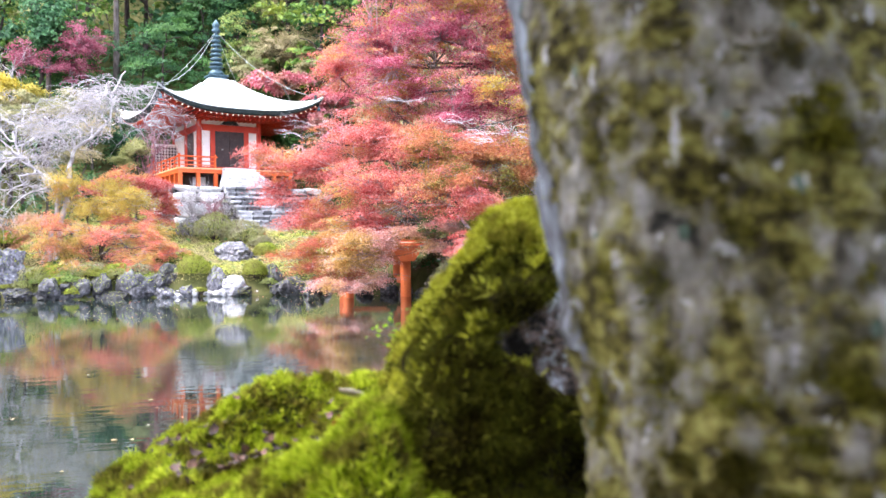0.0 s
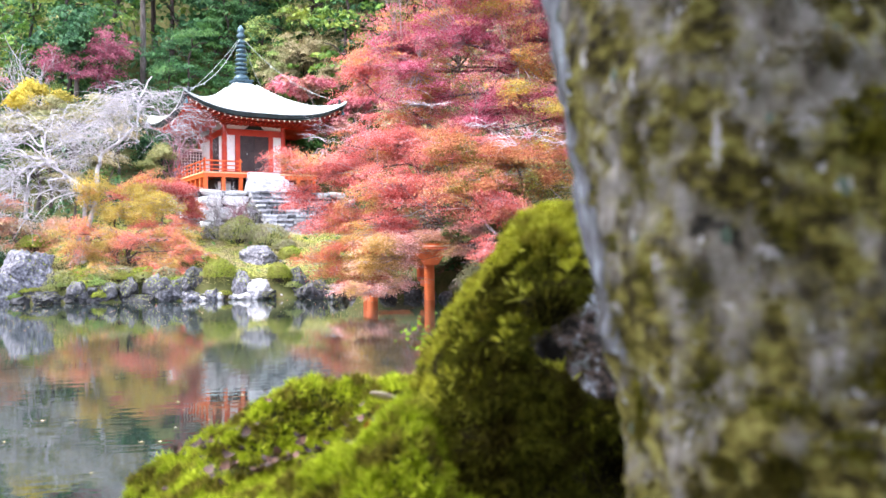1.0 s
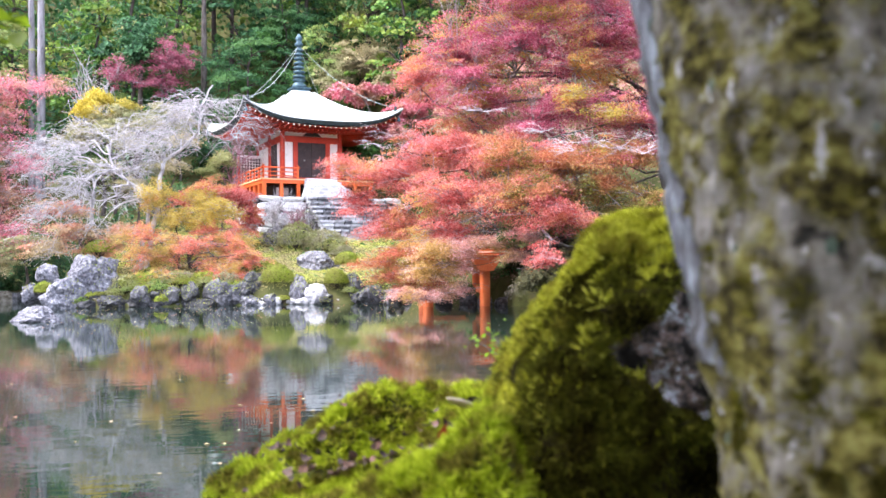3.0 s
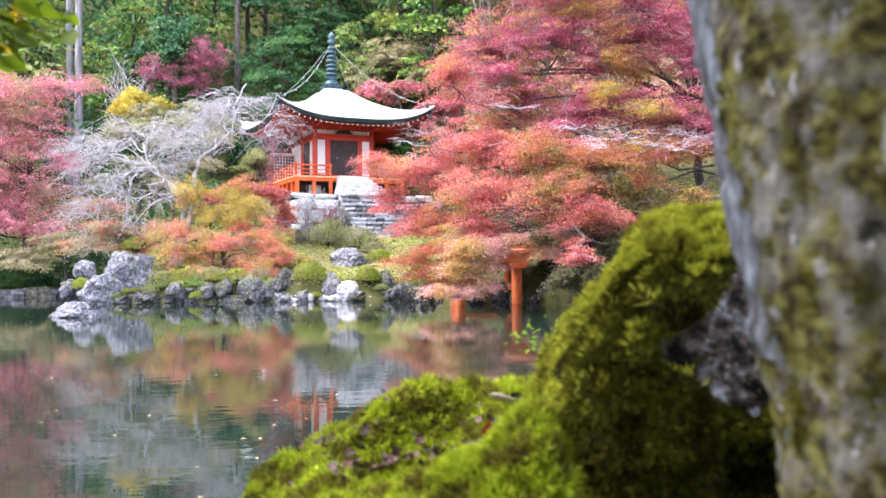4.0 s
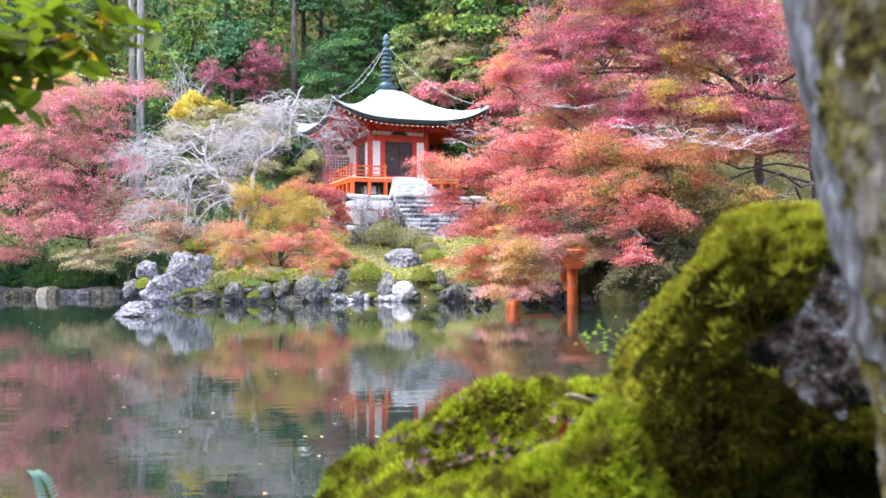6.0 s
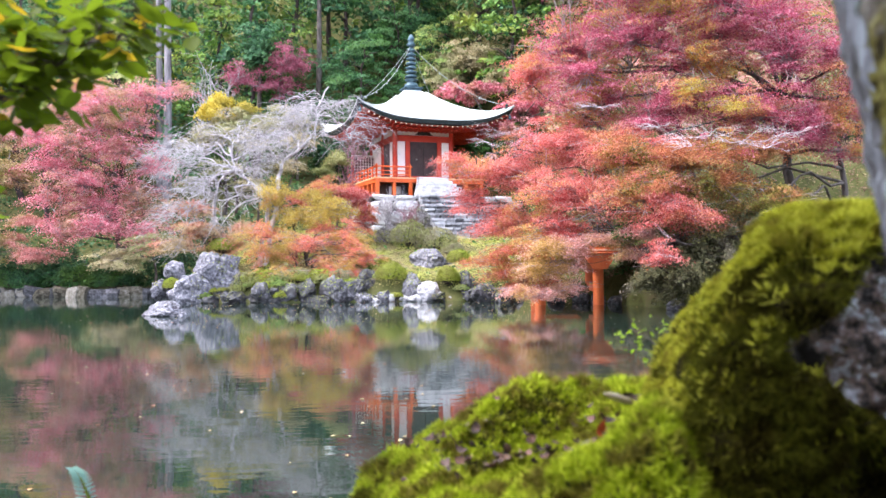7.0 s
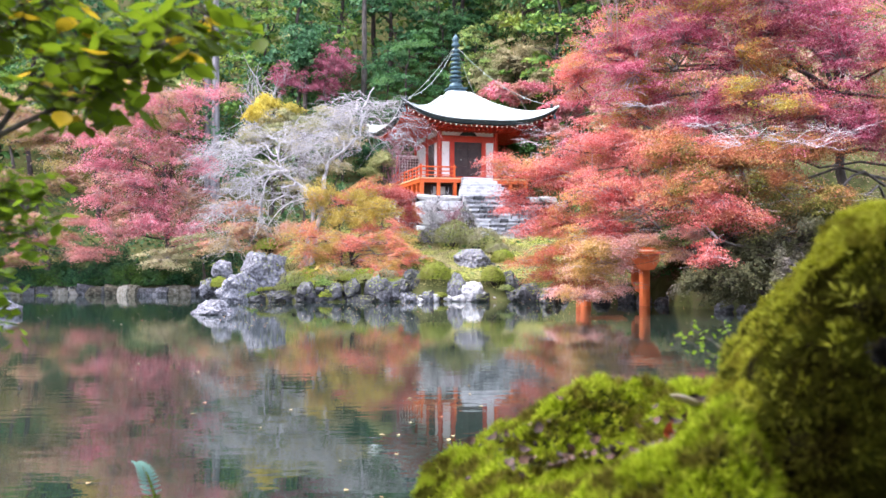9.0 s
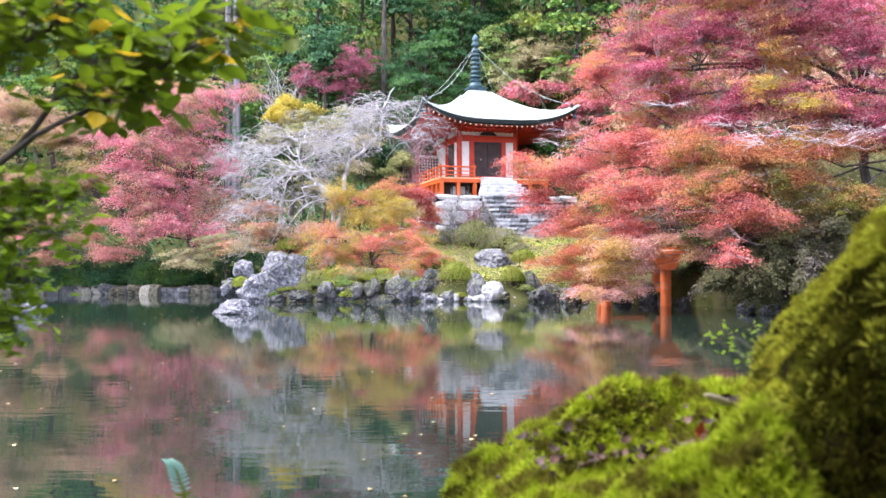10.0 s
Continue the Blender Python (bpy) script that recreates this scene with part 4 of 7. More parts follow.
tree("maple_tree", "pink-red maple leaning over the far shore", (-15.6, 46.4, 1.2), [(-15.6, 46.2, 6.5), (-14.2, 46.6, 9.2)],
     [(-16.51, 45.7, 10.21, 2.78, 2.22, 1.39), (-14.04, 45.8, 10.81, 2.01, 1.6, 0.93), (-17.67, 44.67, 8.22, 2.12, 1.69, 1.06), (-15.29, 45.78, 7.89, 2.78, 2.22, 1.08), (-16.78, 44.74, 5.95, 2.57, 2.05, 0.97), (-14.22, 45.36, 5.38, 1.83, 1.47, 0.98),
      (-16.0, 44.3, 3.81, 2.99, 2.39, 0.96), (-13.62, 44.41, 3.36, 1.94, 1.55, 0.9), (-17.8, 44.23, 3.37, 1.49, 1.2, 0.75), (-18.74, 44.67, 5.2, 1.21, 0.97, 0.85), (-12.72, 47.85, 11.5, 1.29, 1.03, 0.71), (-14.6, 45.6, 9.4, 1.6, 1.2, 0.8), (-16.4, 45.4, 9.0, 1.8, 1.3, 0.8), (-18.2, 45.4, 9.6, 1.6, 1.2, 0.8), (-18.6, 45.4, 6.9, 1.8, 1.4, 1.0), (-13.6, 45.4, 6.9, 1.6, 1.2, 0.9), (-19.4, 45.2, 8.6, 1.4, 1.2, 0.8), (-16.6, 45.0, 4.9, 2.8, 1.6, 0.7), (-12.9, 45.2, 4.4, 1.5, 1.0, 0.6)],
     M["maple_pink"], 960, 150, 0.08, 0.2, 14, flat=0.10, reach=(0.3, 1.2), droop=0.3, shell=0.1)
tree("maple_tree", "maple with fading brown, olive and rose leaves", (-23.4, 47.4, 1.6), [(-23.6, 47.8, 6.5), (-25.5, 48.4, 8.6)],
     [(-23.47, 48.41, 9.11, 2.95, 2.36, 1.48), (-25.26, 47.37, 6.08, 2.89, 2.31, 1.29), (-21.73, 47.52, 6.71, 1.93, 1.54, 1.22), (-26.61, 49.26, 10.6, 3.01, 2.41, 1.84), (-22.37, 44.52, 4.16, 1.51, 1.21, 0.48), (-28.79, 47.2, 7.7, 2.57, 2.06, 2.25), (-21.94, 49.47, 9.75, 1.67, 1.34, 1.34)],
     M["maple_brown"], 600, 230, 0.095, 0.2, 15, flat=0.10, reach=(0.35, 1.25), droop=0.16, shell=0.0)
tree("maple_tree", "fading rose and olive sprays drooping to the far bank", (-22.6, 47.0, 1.6), [(-22.6, 46.4, 4.0), (-26.0, 46.6, 4.2)],
     [(-25.2, 45.3, 3.3, 2.2, 1.1, 0.6), (-21.6, 45.3, 3.0, 2.0, 1.1, 0.6), (-19.6, 45.2, 2.2, 1.8, 0.9, 0.5), (-28.2, 45.6, 3.4, 2.0, 1.1, 0.7), (-23.4, 45.0, 2.0, 2.0, 0.9, 0.5), (-20.0, 45.6, 4.0, 1.5, 1.0, 0.5), (-26.6, 45.0, 1.9, 1.8, 0.9, 0.45)],
     M["maple_rose"], 170, 260, 0.085, 0.1, 56, flat=0.10, reach=(0.35, 1.1), droop=0.2, shell=0.0)
tree("maple_tree", "small tan and olive maple at the water's edge", (-13.2, 44.8, 0.9), [(-13.2, 44.4, 2.2)],
     [(-12.73, 43.46, 2.74, 1.61, 1.29, 0.76), (-14.65, 43.88, 2.01, 2.07, 1.66, 0.65), (-10.28, 43.07, 2.43, 0.87, 0.8, 0.58)], M["tan"], 60, 340, 0.075, 0.09, 16, flat=0.08, shell=0.2)
tree("maple_tree", "small coral-orange maple on the rocky islet", (-4.6, 39.4, 0.9), [(-4.6, 39.2, 2.4), (-5.6, 39.2, 2.6)],
     [(-6.34, 38.73, 3.14, 1.25, 1.0, 0.57), (-5.04, 38.79, 2.56, 1.95, 1.56, 0.68), (-2.87, 39.38, 2.88, 1.27, 1.01, 0.84), (-3.72, 38.66, 1.57, 1.09, 0.87, 0.62), (-6.05, 38.55, 1.96, 1.43, 1.14, 0.52), (-2.45, 39.01, 1.95, 0.91, 0.8, 0.57), (-5.5, 37.7, 1.35, 1.4, 0.8, 0.4), (-3.4, 37.8, 1.3, 1.0, 0.7, 0.4), (-3.13, 39.46, 2.72, 1.20, 0.90, 0.50), (-2.48, 39.02, 2.01, 0.80, 0.70, 0.45), (-3.87, 39.90, 3.26, 1.20, 0.90, 0.45), (-2.9, 37.9, 1.5, 0.9, 0.6, 0.5), (-2.1, 38.1, 2.2, 0.7, 0.6, 0.5), (-6.6, 38.0, 2.3, 1.0, 0.7, 0.4), (-7.2, 38.6, 3.0, 0.9, 0.7, 0.4), (-1.8, 38.2, 1.9, 0.8, 0.6, 0.5), (-2.4, 37.8, 1.2, 0.8, 0.5, 0.4), (-2.6, 38.6, 2.6, 0.9, 0.6, 0.5)],
     M["maple_salmon"], 370, 190, 0.062, 0.1, 17, flat=0.10, reach=(0.25, 0.75), droop=0.38, shell=0.1)
tree("maple_tree", "amber-yellow young maple behind the coral one", (-5.2, 40.8, 1.3), [(-5.4, 40.5, 3.4), (-4.2, 40.5, 3.2)],
     [(-6.18, 40.21, 4.8, 1.13, 0.91, 0.92), (-3.62, 40.33, 4.2, 1.13, 0.91, 0.59), (-5.24, 40.27, 3.86, 1.49, 1.19, 0.59), (-4.38, 41.43, 4.77, 1.10, 0.90, 0.60), (-3.48, 41.37, 4.33, 0.90, 0.80, 0.50)], M["amber"], 170, 230, 0.066, 0.09, 18, flat=0.2, reach=(0.25, 0.7), shell=0.1)
tree("maple_tree", "small coral-red maple below the pavilion deck", (-4.0, 43.6, 2.3), [(-4.0, 43.4, 4.4)],
     [(-3.9, 43.31, 5.44, 1.39, 1.11, 0.52), (-2.61, 43.37, 5.01, 0.87, 0.8, 0.46), (-5.35, 43.25, 5.01, 0.87, 0.8, 0.46), (-2.2, 43.6, 4.3, 0.7, 0.6, 0.7), (-2.6, 43.6, 3.6, 0.8, 0.6, 0.5)], M["maple_coral"], 110, 240, 0.085, 0.08, 19, flat=0.12, reach=(0.3, 0.75), shell=0.25)
M["maple_olive"] = foliage("olive_maple_leaves", [(0.08, 0.09, 0.03), (0.18, 0.19, 0.06), (0.3, 0.28, 0.1)], [(0.32, 0.16, 0.08), (0.5, 0.28, 0.14)], 0.7, zone_spread=(0.55, 0.7))
tree("maple_tree", "olive and rust maple sprays over the footbridge", (11.6, 28.4, 1.9), [(10.0, 27.8, 3.0), (8.4, 27.9, 2.9)],
     [(9.0, 27.5, 3.0, 1.2, 1.0, 0.5), (10.8, 27.2, 3.3, 1.4, 1.0, 0.5), (7.7, 28.2, 3.1, 0.8, 0.8, 0.4), (6.7, 29.4, 2.5, 0.7, 0.6, 0.3), (9.9, 26.6, 2.6, 1.2, 0.9, 0.5), (12.4, 27.0, 3.2, 1.3, 0.9, 0.6), (7.6, 27.6, 2.4, 0.6, 0.5, 0.2)], M["maple_olive"], 160, 300, 0.06, 0.07, 30, **MAPLES)
tree("evergreen_shrub", "glossy green evergreen spray above the footbridge", (11.4, 28.0, 1.8), [(8.2, 27.6, 2.9)],
     [(7.25, 27.3, 2.62, 0.42, 0.35, 0.22), (7.75, 27.3, 2.75, 0.35, 0.3, 0.16)], M["green_deep"], 26, 150, 0.08, 0.04, 62, reach=(0.2, 0.4), category="shrub", limb_r=0.3)
tree("maple_tree", "rose and olive maple sprays hanging before the bridge piers", (8.6, 37.0, 1.0), [(7.4, 36.2, 3.0), (6.0, 35.6, 2.9)],
     [(3.86, 27.6, 0.74, 0.55, 0.55, 0.27), (4.39, 27.51, 0.65, 0.5, 0.55, 0.26), (4.92, 27.6, 0.69, 0.46, 0.55, 0.26), (5.55, 27.6, 0.91, 0.46, 0.55, 0.27), (4.66, 27.69, 1.49, 0.69, 0.55, 0.41), (5.55, 27.69, 1.63, 0.55, 0.55, 0.41), (6.52, 27.6, 2.46, 0.82, 0.55, 0.26), (7.65, 27.14, 2.67, 0.82, 0.55, 0.27), (5.01, 27.51, 2.16, 0.92, 0.64, 0.37), (5.81, 27.6, 2.16, 0.64, 0.55, 0.32), (7.47, 27.32, 1.98, 0.55, 0.46, 0.27)], M["maple_fire"], 380, 210, 0.06, 0.035, 53, **MAPLES)
tree("maple_tree", "tan and rose maple sprays below the weeping cherry", (-9.6, 41.2, 1.6), [(-9.6, 40.8, 2.6)],
     [(-9.8, 40.5, 3.3, 1.3, 1.0, 0.5), (-8.6, 40.8, 2.6, 1.1, 0.9, 0.5), (-11.0, 40.6, 2.6, 1.1, 0.8, 0.5), (-10.4, 41.4, 4.4, 1.3, 0.9, 0.5), (-7.8, 40.4, 3.4, 0.8, 0.7, 0.4)], M["tan_rose"], 150, 180, 0.09, 0.07, 39, **MAPLES)
tree("autumn_tree", "yellow-leaved tree on the slope", (-11.6, 54.0, 5.0), [(-11.6, 54.0, 10.0)],
     [(-11.9, 53.89, 11.9, 0.85, 0.7, 0.55), (-12.2, 52.85, 10.9, 0.9, 0.8, 0.6), (-10.1, 52.99, 11.1, 0.8, 0.7, 0.5)], M["yellow"], 80, 150, 0.13, 0.12, 20, shell=0.2, reach=(0.35, 0.8))
tree("autumn_tree", "tan and pale olive maple behind the bare cherry", (-8.2, 46.4, 3.0), [(-8.0, 46.4, 6.2), (-6.2, 46.6, 6.6)],
     [(-10.2, 46.3, 6.9, 1.2, 0.8, 0.5), (-8.6, 46.5, 8.2, 1.2, 0.8, 0.5), (-6.0, 46.6, 8.4, 1.2, 0.8, 0.5), (-6.8, 46.3, 6.9, 1.3, 0.8, 0.5), (-11.6, 46.2, 6.0, 1.0, 0.8, 0.5), (-7.5, 46.8, 9.3, 1.1, 0.8, 0.4), (-9.6, 46.8, 9.0, 1.1, 0.8, 0.4), (-8.4, 46.2, 6.0, 1.2, 0.8, 0.4)], M["tan"], 210, 260, 0.085, 0.09, 63, flat=0.1, reach=(0.3, 0.9), shell=0.1)
tree("autumn_tree", "amber-tan tree at the foot of the wood behind the pink maple", (-20.0, 52.6, 4.6), [(-20.0, 52.4, 10.8)],
     [(-20.4, 52.0, 12.5, 1.3, 0.9, 0.6), (-18.7, 52.2, 12.6, 1.0, 0.8, 0.5), (-22.0, 52.2, 12.2, 1.2, 0.9, 0.6), (-19.6, 51.8, 11.6, 1.2, 0.8, 0.5)], M["amber"], 110, 170, 0.11, 0.11, 66, shell=0.2, reach=(0.3, 0.8), bark=M["dark_twig"])
tree("evergreen_shrub", "yellow-green shrub beside the pavilion", (-4.0, 46.8, 3.6), [(-4.0, 46.8, 6.6)],
     [(-3.9, 46.7, 7.4, 0.8, 0.6, 0.5), (-4.4, 46.7, 6.6, 0.8, 0.6, 0.5)], M["green_yellow"], 60, 220, 0.08, 0.06, 64, reach=(0.25, 0.6), shell=0.1, category="shrub")
tree("autumn_tree", "olive-tan autumn tree beside the yellow one", (-10.4, 52.2, 4.5), [(-10.4, 52.2, 8.5)],
     [(-10.4, 52.0, 10.2, 1.8, 1.2, 0.9), (-8.2, 52.3, 10.4, 1.6, 1.0, 0.8), (-12.2, 51.6, 9.0, 1.4, 1.0, 0.7), (-12.6, 52.0, 9.4, 1.3, 1.0, 0.7), (-6.6, 52.6, 10.4, 1.2, 0.9, 0.8)], M["tan"], 130, 170, 0.13, 0.1, 52, shell=0.2, reach=(0.35, 0.8), bark=M["dark_twig"])
tree("maple_tree", "dark crimson maple among the forest trunks", (-9.2, 60.3, 8.0), [(-9.1, 60.2, 14.0)],
     [(-8.6, 59.98, 15.7, 2.0, 1.5, 1.5), (-11.6, 58.88, 14.4, 1.3, 1.0, 1.2), (-9.2, 59.97, 13.9, 1.7, 1.1, 0.8)], M["maple_crimson"], 120, 150, 0.11, 0.14, 21, shell=0.2, bark=M["cedar_bark"])
tree("autumn_tree", "tan autumn tree behind the pavilion", (4.5, 62.3, 9.0), [(4.5, 62.4, 14.5)],
     [(4.56, 62.55, 16.42, 2.88, 2.3, 1.48), (2.67, 61.49, 14.78, 2.03, 1.62, 1.05), (6.42, 60.66, 14.56, 1.99, 1.59, 1.04)], M["tan"], 200, 190, 0.15, 0.14, 22, shell=0.2, reach=(0.35, 0.9), bark=M["dark_twig"])
tree("maple_tree", "rose-red maple behind the pavilion roof", (5.6, 56.6, 6.2), [(5.4, 56.6, 11.0), (7.4, 55.6, 10.8)],
     [(4.05, 57.57, 13.19, 2.35, 1.88, 0.68), (7.03, 55.71, 11.87, 1.83, 1.47, 0.95), (8.57, 53.77, 12.75, 1.77, 1.41, 1.06), (10.5, 52.5, 11.0, 2.2, 1.6, 1.6)], M["maple_pink"], 150, 240, 0.16, 0.15, 23, shell=0.2)
thin_maple = tree("maple_tree", "thin pink maple beside the pavilion", (6.4, 49.8, 4.5), [(6.3, 49.9, 8.2)],
     [(5.78, 50.68, 9.65, 1.74, 1.39, 0.87), (7.18, 48.76, 8.38, 1.29, 1.03, 0.71), (8.6, 47.0, 7.6, 2.0, 1.2, 1.2)], M["maple_pink"], 80, 180, 0.13, 0.1, 24, shell=0.2)
pale_twigs(thin_maple, ((4.41, 38.43, 7.51, 1.1), (5.30, 38.44, 6.73, 1.0), (4.11, 40.43, 7.26, 0.9)), 98)
for b, lab, seed in (((4.16, 56.62, 9.34, 1.57, 1.25, 0.97), "dark evergreen shrub beside the pavilion", 25), ((-5.35, 58.21, 8.98, 1.16, 0.93, 1.54), "dark evergreen shrub on the slope", 26), ((-12.88, 53.89, 7.99, 2.16, 1.73, 1.8), "dark evergreen shrub on the slope", 27), ((-7.66, 58.09, 10.34, 1.93, 1.54, 1.54), "dark evergreen shrub on the slope", 28)):
    base = (b[0], b[1], float(height(np.array(b[0]), np.array(b[1]))))
    tree("evergreen_shrub", lab, base, [(b[0], b[1], b[2] - 0.4)], [b], M["green_deep"], 60, 160, 0.2, 0.1, seed, shell=0.3, category="shrub")
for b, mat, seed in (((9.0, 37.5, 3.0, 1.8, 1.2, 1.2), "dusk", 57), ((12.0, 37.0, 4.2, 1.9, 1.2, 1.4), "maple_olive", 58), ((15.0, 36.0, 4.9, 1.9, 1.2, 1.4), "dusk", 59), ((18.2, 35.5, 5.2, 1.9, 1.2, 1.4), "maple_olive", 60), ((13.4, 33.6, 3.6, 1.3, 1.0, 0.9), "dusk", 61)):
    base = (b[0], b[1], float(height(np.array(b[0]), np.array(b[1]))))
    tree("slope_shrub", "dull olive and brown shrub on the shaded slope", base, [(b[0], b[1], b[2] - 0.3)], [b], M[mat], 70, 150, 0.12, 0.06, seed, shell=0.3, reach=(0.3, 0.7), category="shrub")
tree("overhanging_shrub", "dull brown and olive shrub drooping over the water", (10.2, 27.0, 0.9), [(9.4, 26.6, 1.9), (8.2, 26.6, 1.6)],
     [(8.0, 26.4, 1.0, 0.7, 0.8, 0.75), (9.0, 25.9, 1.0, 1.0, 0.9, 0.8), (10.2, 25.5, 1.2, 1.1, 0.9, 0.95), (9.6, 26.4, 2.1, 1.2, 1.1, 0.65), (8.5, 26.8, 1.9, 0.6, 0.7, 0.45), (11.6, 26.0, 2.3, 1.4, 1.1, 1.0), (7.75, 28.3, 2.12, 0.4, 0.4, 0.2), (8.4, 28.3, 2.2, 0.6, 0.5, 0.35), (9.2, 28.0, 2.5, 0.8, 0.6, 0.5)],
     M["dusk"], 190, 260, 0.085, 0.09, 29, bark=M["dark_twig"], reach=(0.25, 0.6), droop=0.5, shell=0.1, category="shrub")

# forest on the hill: a few kinds of tree, repeated
def forest_tree(kind, seed, mat, tall, wide, bare, pads=115, leaves=28, leaf=0.35, conical=False):
    rng = np.random.default_rng(seed)
    blobs = []
    for k in range(7):
        z = bare + (tall - bare) * (k + 0.5) / 7
        s = (1 - k / 8) if conical else (0.7 + 0.5 * math.sin(math.pi * (k + 0.7) / 7.5))
        for q in range(2):
            a = rng.uniform(0, 6.28)
            o = wide * s * 0.4
            blobs.append((o * math.cos(a), o * math.sin(a), z + rng.uniform(-0.4, 0.4), wide * s * 0.75, wide * s * 0.75, (tall - bare) / 9))
    return tree(kind, "tall green forest tree on the hill behind the pond", (0, 0, 0), [(0.2, 0.1, tall * 0.95)], blobs, mat, pads, leaves, leaf, tall * 0.010 + 0.04, seed, bark=M["dark_twig"], flat=0.10, reach=(0.5, 1.25), droop=0.22, shell=0.55, twigs=False)


kinds = [forest_tree("cedar_tree", 31, M["green_deep"], 19, 2.6, 5.5, conical=True), forest_tree("forest_tree", 32, M["green_mid"], 14, 3.4, 2.5),
         forest_tree("forest_tree", 33, M["green_deep"], 13, 3.2, 1.5), forest_tree("forest_tree", 34, M["green_yellow"], 12, 3.4, 2.0), forest_tree("autumn_tree", 35, M["tan"], 11, 3.0, 2.0), forest_tree("cedar_tree", 36, M["green_mid"], 21, 2.8, 9.0, conical=True)]
for kd in kinds:
    kd["group"] = "forest trees"
rng = random.Random(77)
spots = []
for row, (y, n, x0, x1) in enumerate(((57.5, 11, -38, 30), (45, 6, 14, 40), (64.5, 14, -42, 36), (73, 12, -46, 42), (84, 7, -48, 48), (97, 4, -52, 54))):
    for q in range(n):
        spots.append((x0 + (x1 - x0) * (q + rng.uniform(0.2, 0.8)) / n, y + rng.uniform(-2.2, 2.2), row))
first = set()
for q, (x, y, row) in enumerate(spots):
    if (row == 0 and -13 < x < 7) or (y < 66 and (abs(x + 18.4) < 4.5 or abs(x + 6.8) < 3.5)):
        continue
    kd = rng.choice((0, 1, 1, 2, 2, 3, 4, 5) if row < 2 else (0, 0, 1, 2, 2, 5, 3))
    m = Matrix.Translation((x, y, float(height(np.array(x), np.array(y))) - 0.2)) @ pose(0, 0, 0, 0, 0, rng.uniform(0, 360)) @ Matrix.Scale(rng.uniform(0.8, 1.2), 4)
    if kd in first:
        copy_thing(kinds[kd], m)
    else:
        first.add(kd)
        kinds[kd].matrix_world = m
fine_kinds = [forest_tree("forest_tree", 54, M["green_yellow"], 11, 3.2, 1.0, 120, 110, 0.17), forest_tree("autumn_tree", 55, M["tan"], 10, 3.0, 1.0, 120, 110, 0.17), forest_tree("forest_tree", 65, M["green_deep"], 11, 3.2, 1.0, 120, 130, 0.17)]
for kd in fine_kinds:
    kd["group"] = "forest trees"
tagged(fine_kinds[0], "layered yellow-green tree on the slope behind the pavilion", "tree")
tagged(fine_kinds[2], "layered deep green tree on the slope behind the pavilion", "tree")
tagged(fine_kinds[1], "tan and olive autumn tree on the slope behind the pavilion", "tree")
for q, (x, y, kd, sc) in enumerate(((1.6, 62.6, 0, 0.8), (8.8, 63, 1, 0.95), (-3.2, 61.5, 2, 0.85), (12, 60, 0, 0.95), (5, 65.5, 0, 1.05), (-1.2, 65.2, 2, 1.0), (10.5, 66, 0, 1.1), (15.5, 61, 1, 1.0), (-9.5, 64.5, 2, 0.9), (-12.8, 63.6, 0, 0.85), (-4.8, 63.0, 2, 0.8))):
    m = Matrix.Translation((x, y, float(height(np.array(x), np.array(y))) - 0.2)) @ pose(0, 0, 0, 0, 0, 50 * q) @ Matrix.Scale(sc, 4)
    if q < 3:
        fine_kinds[q].matrix_world = m
    else:
        copy_thing(fine_kinds[kd], m)
pink_kind = forest_tree("maple_tree", 37, M["maple_rose"], 9, 3.2, 1.5, leaves=75, leaf=0.12)
tagged(pink_kind, "rose-pink maple on the wooded slope", group="forest trees")
for q, (x, y, kd, sc) in enumerate(((12.5, 41.5, 6, 0.9), (17, 36, 6, 0.8), (19, 43, 4, 0.9), (9.8, 46, 4, 0.8), (23, 38, 6, 0.9), (15, 47.5, 4, 0.9), (20, 33, 6, 0.7), (24.5, 46, 2, 0.9), (12, 53, 2, 0.9), (17.5, 55, 2, 0.9), (9, 60, 2, 0.9), (1.5, 70, 3, 1.0), (8, 69, 3, 1.05), (13.5, 65, 4, 1.1), (-2, 72, 1, 1.1), (20, 60, 2, 1.0), (-4.5, 68, 2, 1.0), (-9, 69, 1, 1.0), (-13, 67.5, 2, 1.0), (-23, 68, 1, 1.0), (0, 66, 2, 0.9), (-28, 63, 2, 1.0), (-14.5, 66, 1, 1.0), (-22, 64.5, 3, 0.9))):
    m = Matrix.Translation((x, y, float(height(np.array(x), np.array(y))) - 0.2)) @ pose(0, 0, 0, 0, 0, 77 * q) @ Matrix.Scale(sc, 4)
    if kd == 6 and q == 0:
        pink_kind.matrix_world = m
    else:
        copy_thing((kinds + [pink_kind])[kd], m)
for kd in set(range(6)) - first:
    kinds[kd].matrix_world = Matrix.Translation((20 + 5 * kd, 90, 20))

# the deep wood between and above those trees
rgw = np.random.default_rng(90)
n = 36000
wx, wy = rgw.uniform(-60, 60, n), rgw.uniform(62, 112, n)
wp = np.stack((wx, wy, 0 * wx), -1)
top = 3.0 + 7.0 * np.clip(vnoise(wp, 0.16, 3) + 0.4, 0, 1.2) + 3 * np.clip(vnoise(wp, 0.4, 4), 0, 1)
wz = height(wx, wy) + top * rgw.uniform(0.15, 1, n) ** 0.5
wood = part_of("deep_wood", leaf_mesh("deep_wood", np.stack((wx, wy, wz), 1), rgw.normal(0, 0.7, (n, 3)) + (0, -0.5, 0.8), 0.62, rgw), M["green_deep"], None)
tagged(wood, "dense dark green woodland high on the hill", "woodland", kind="stuff")

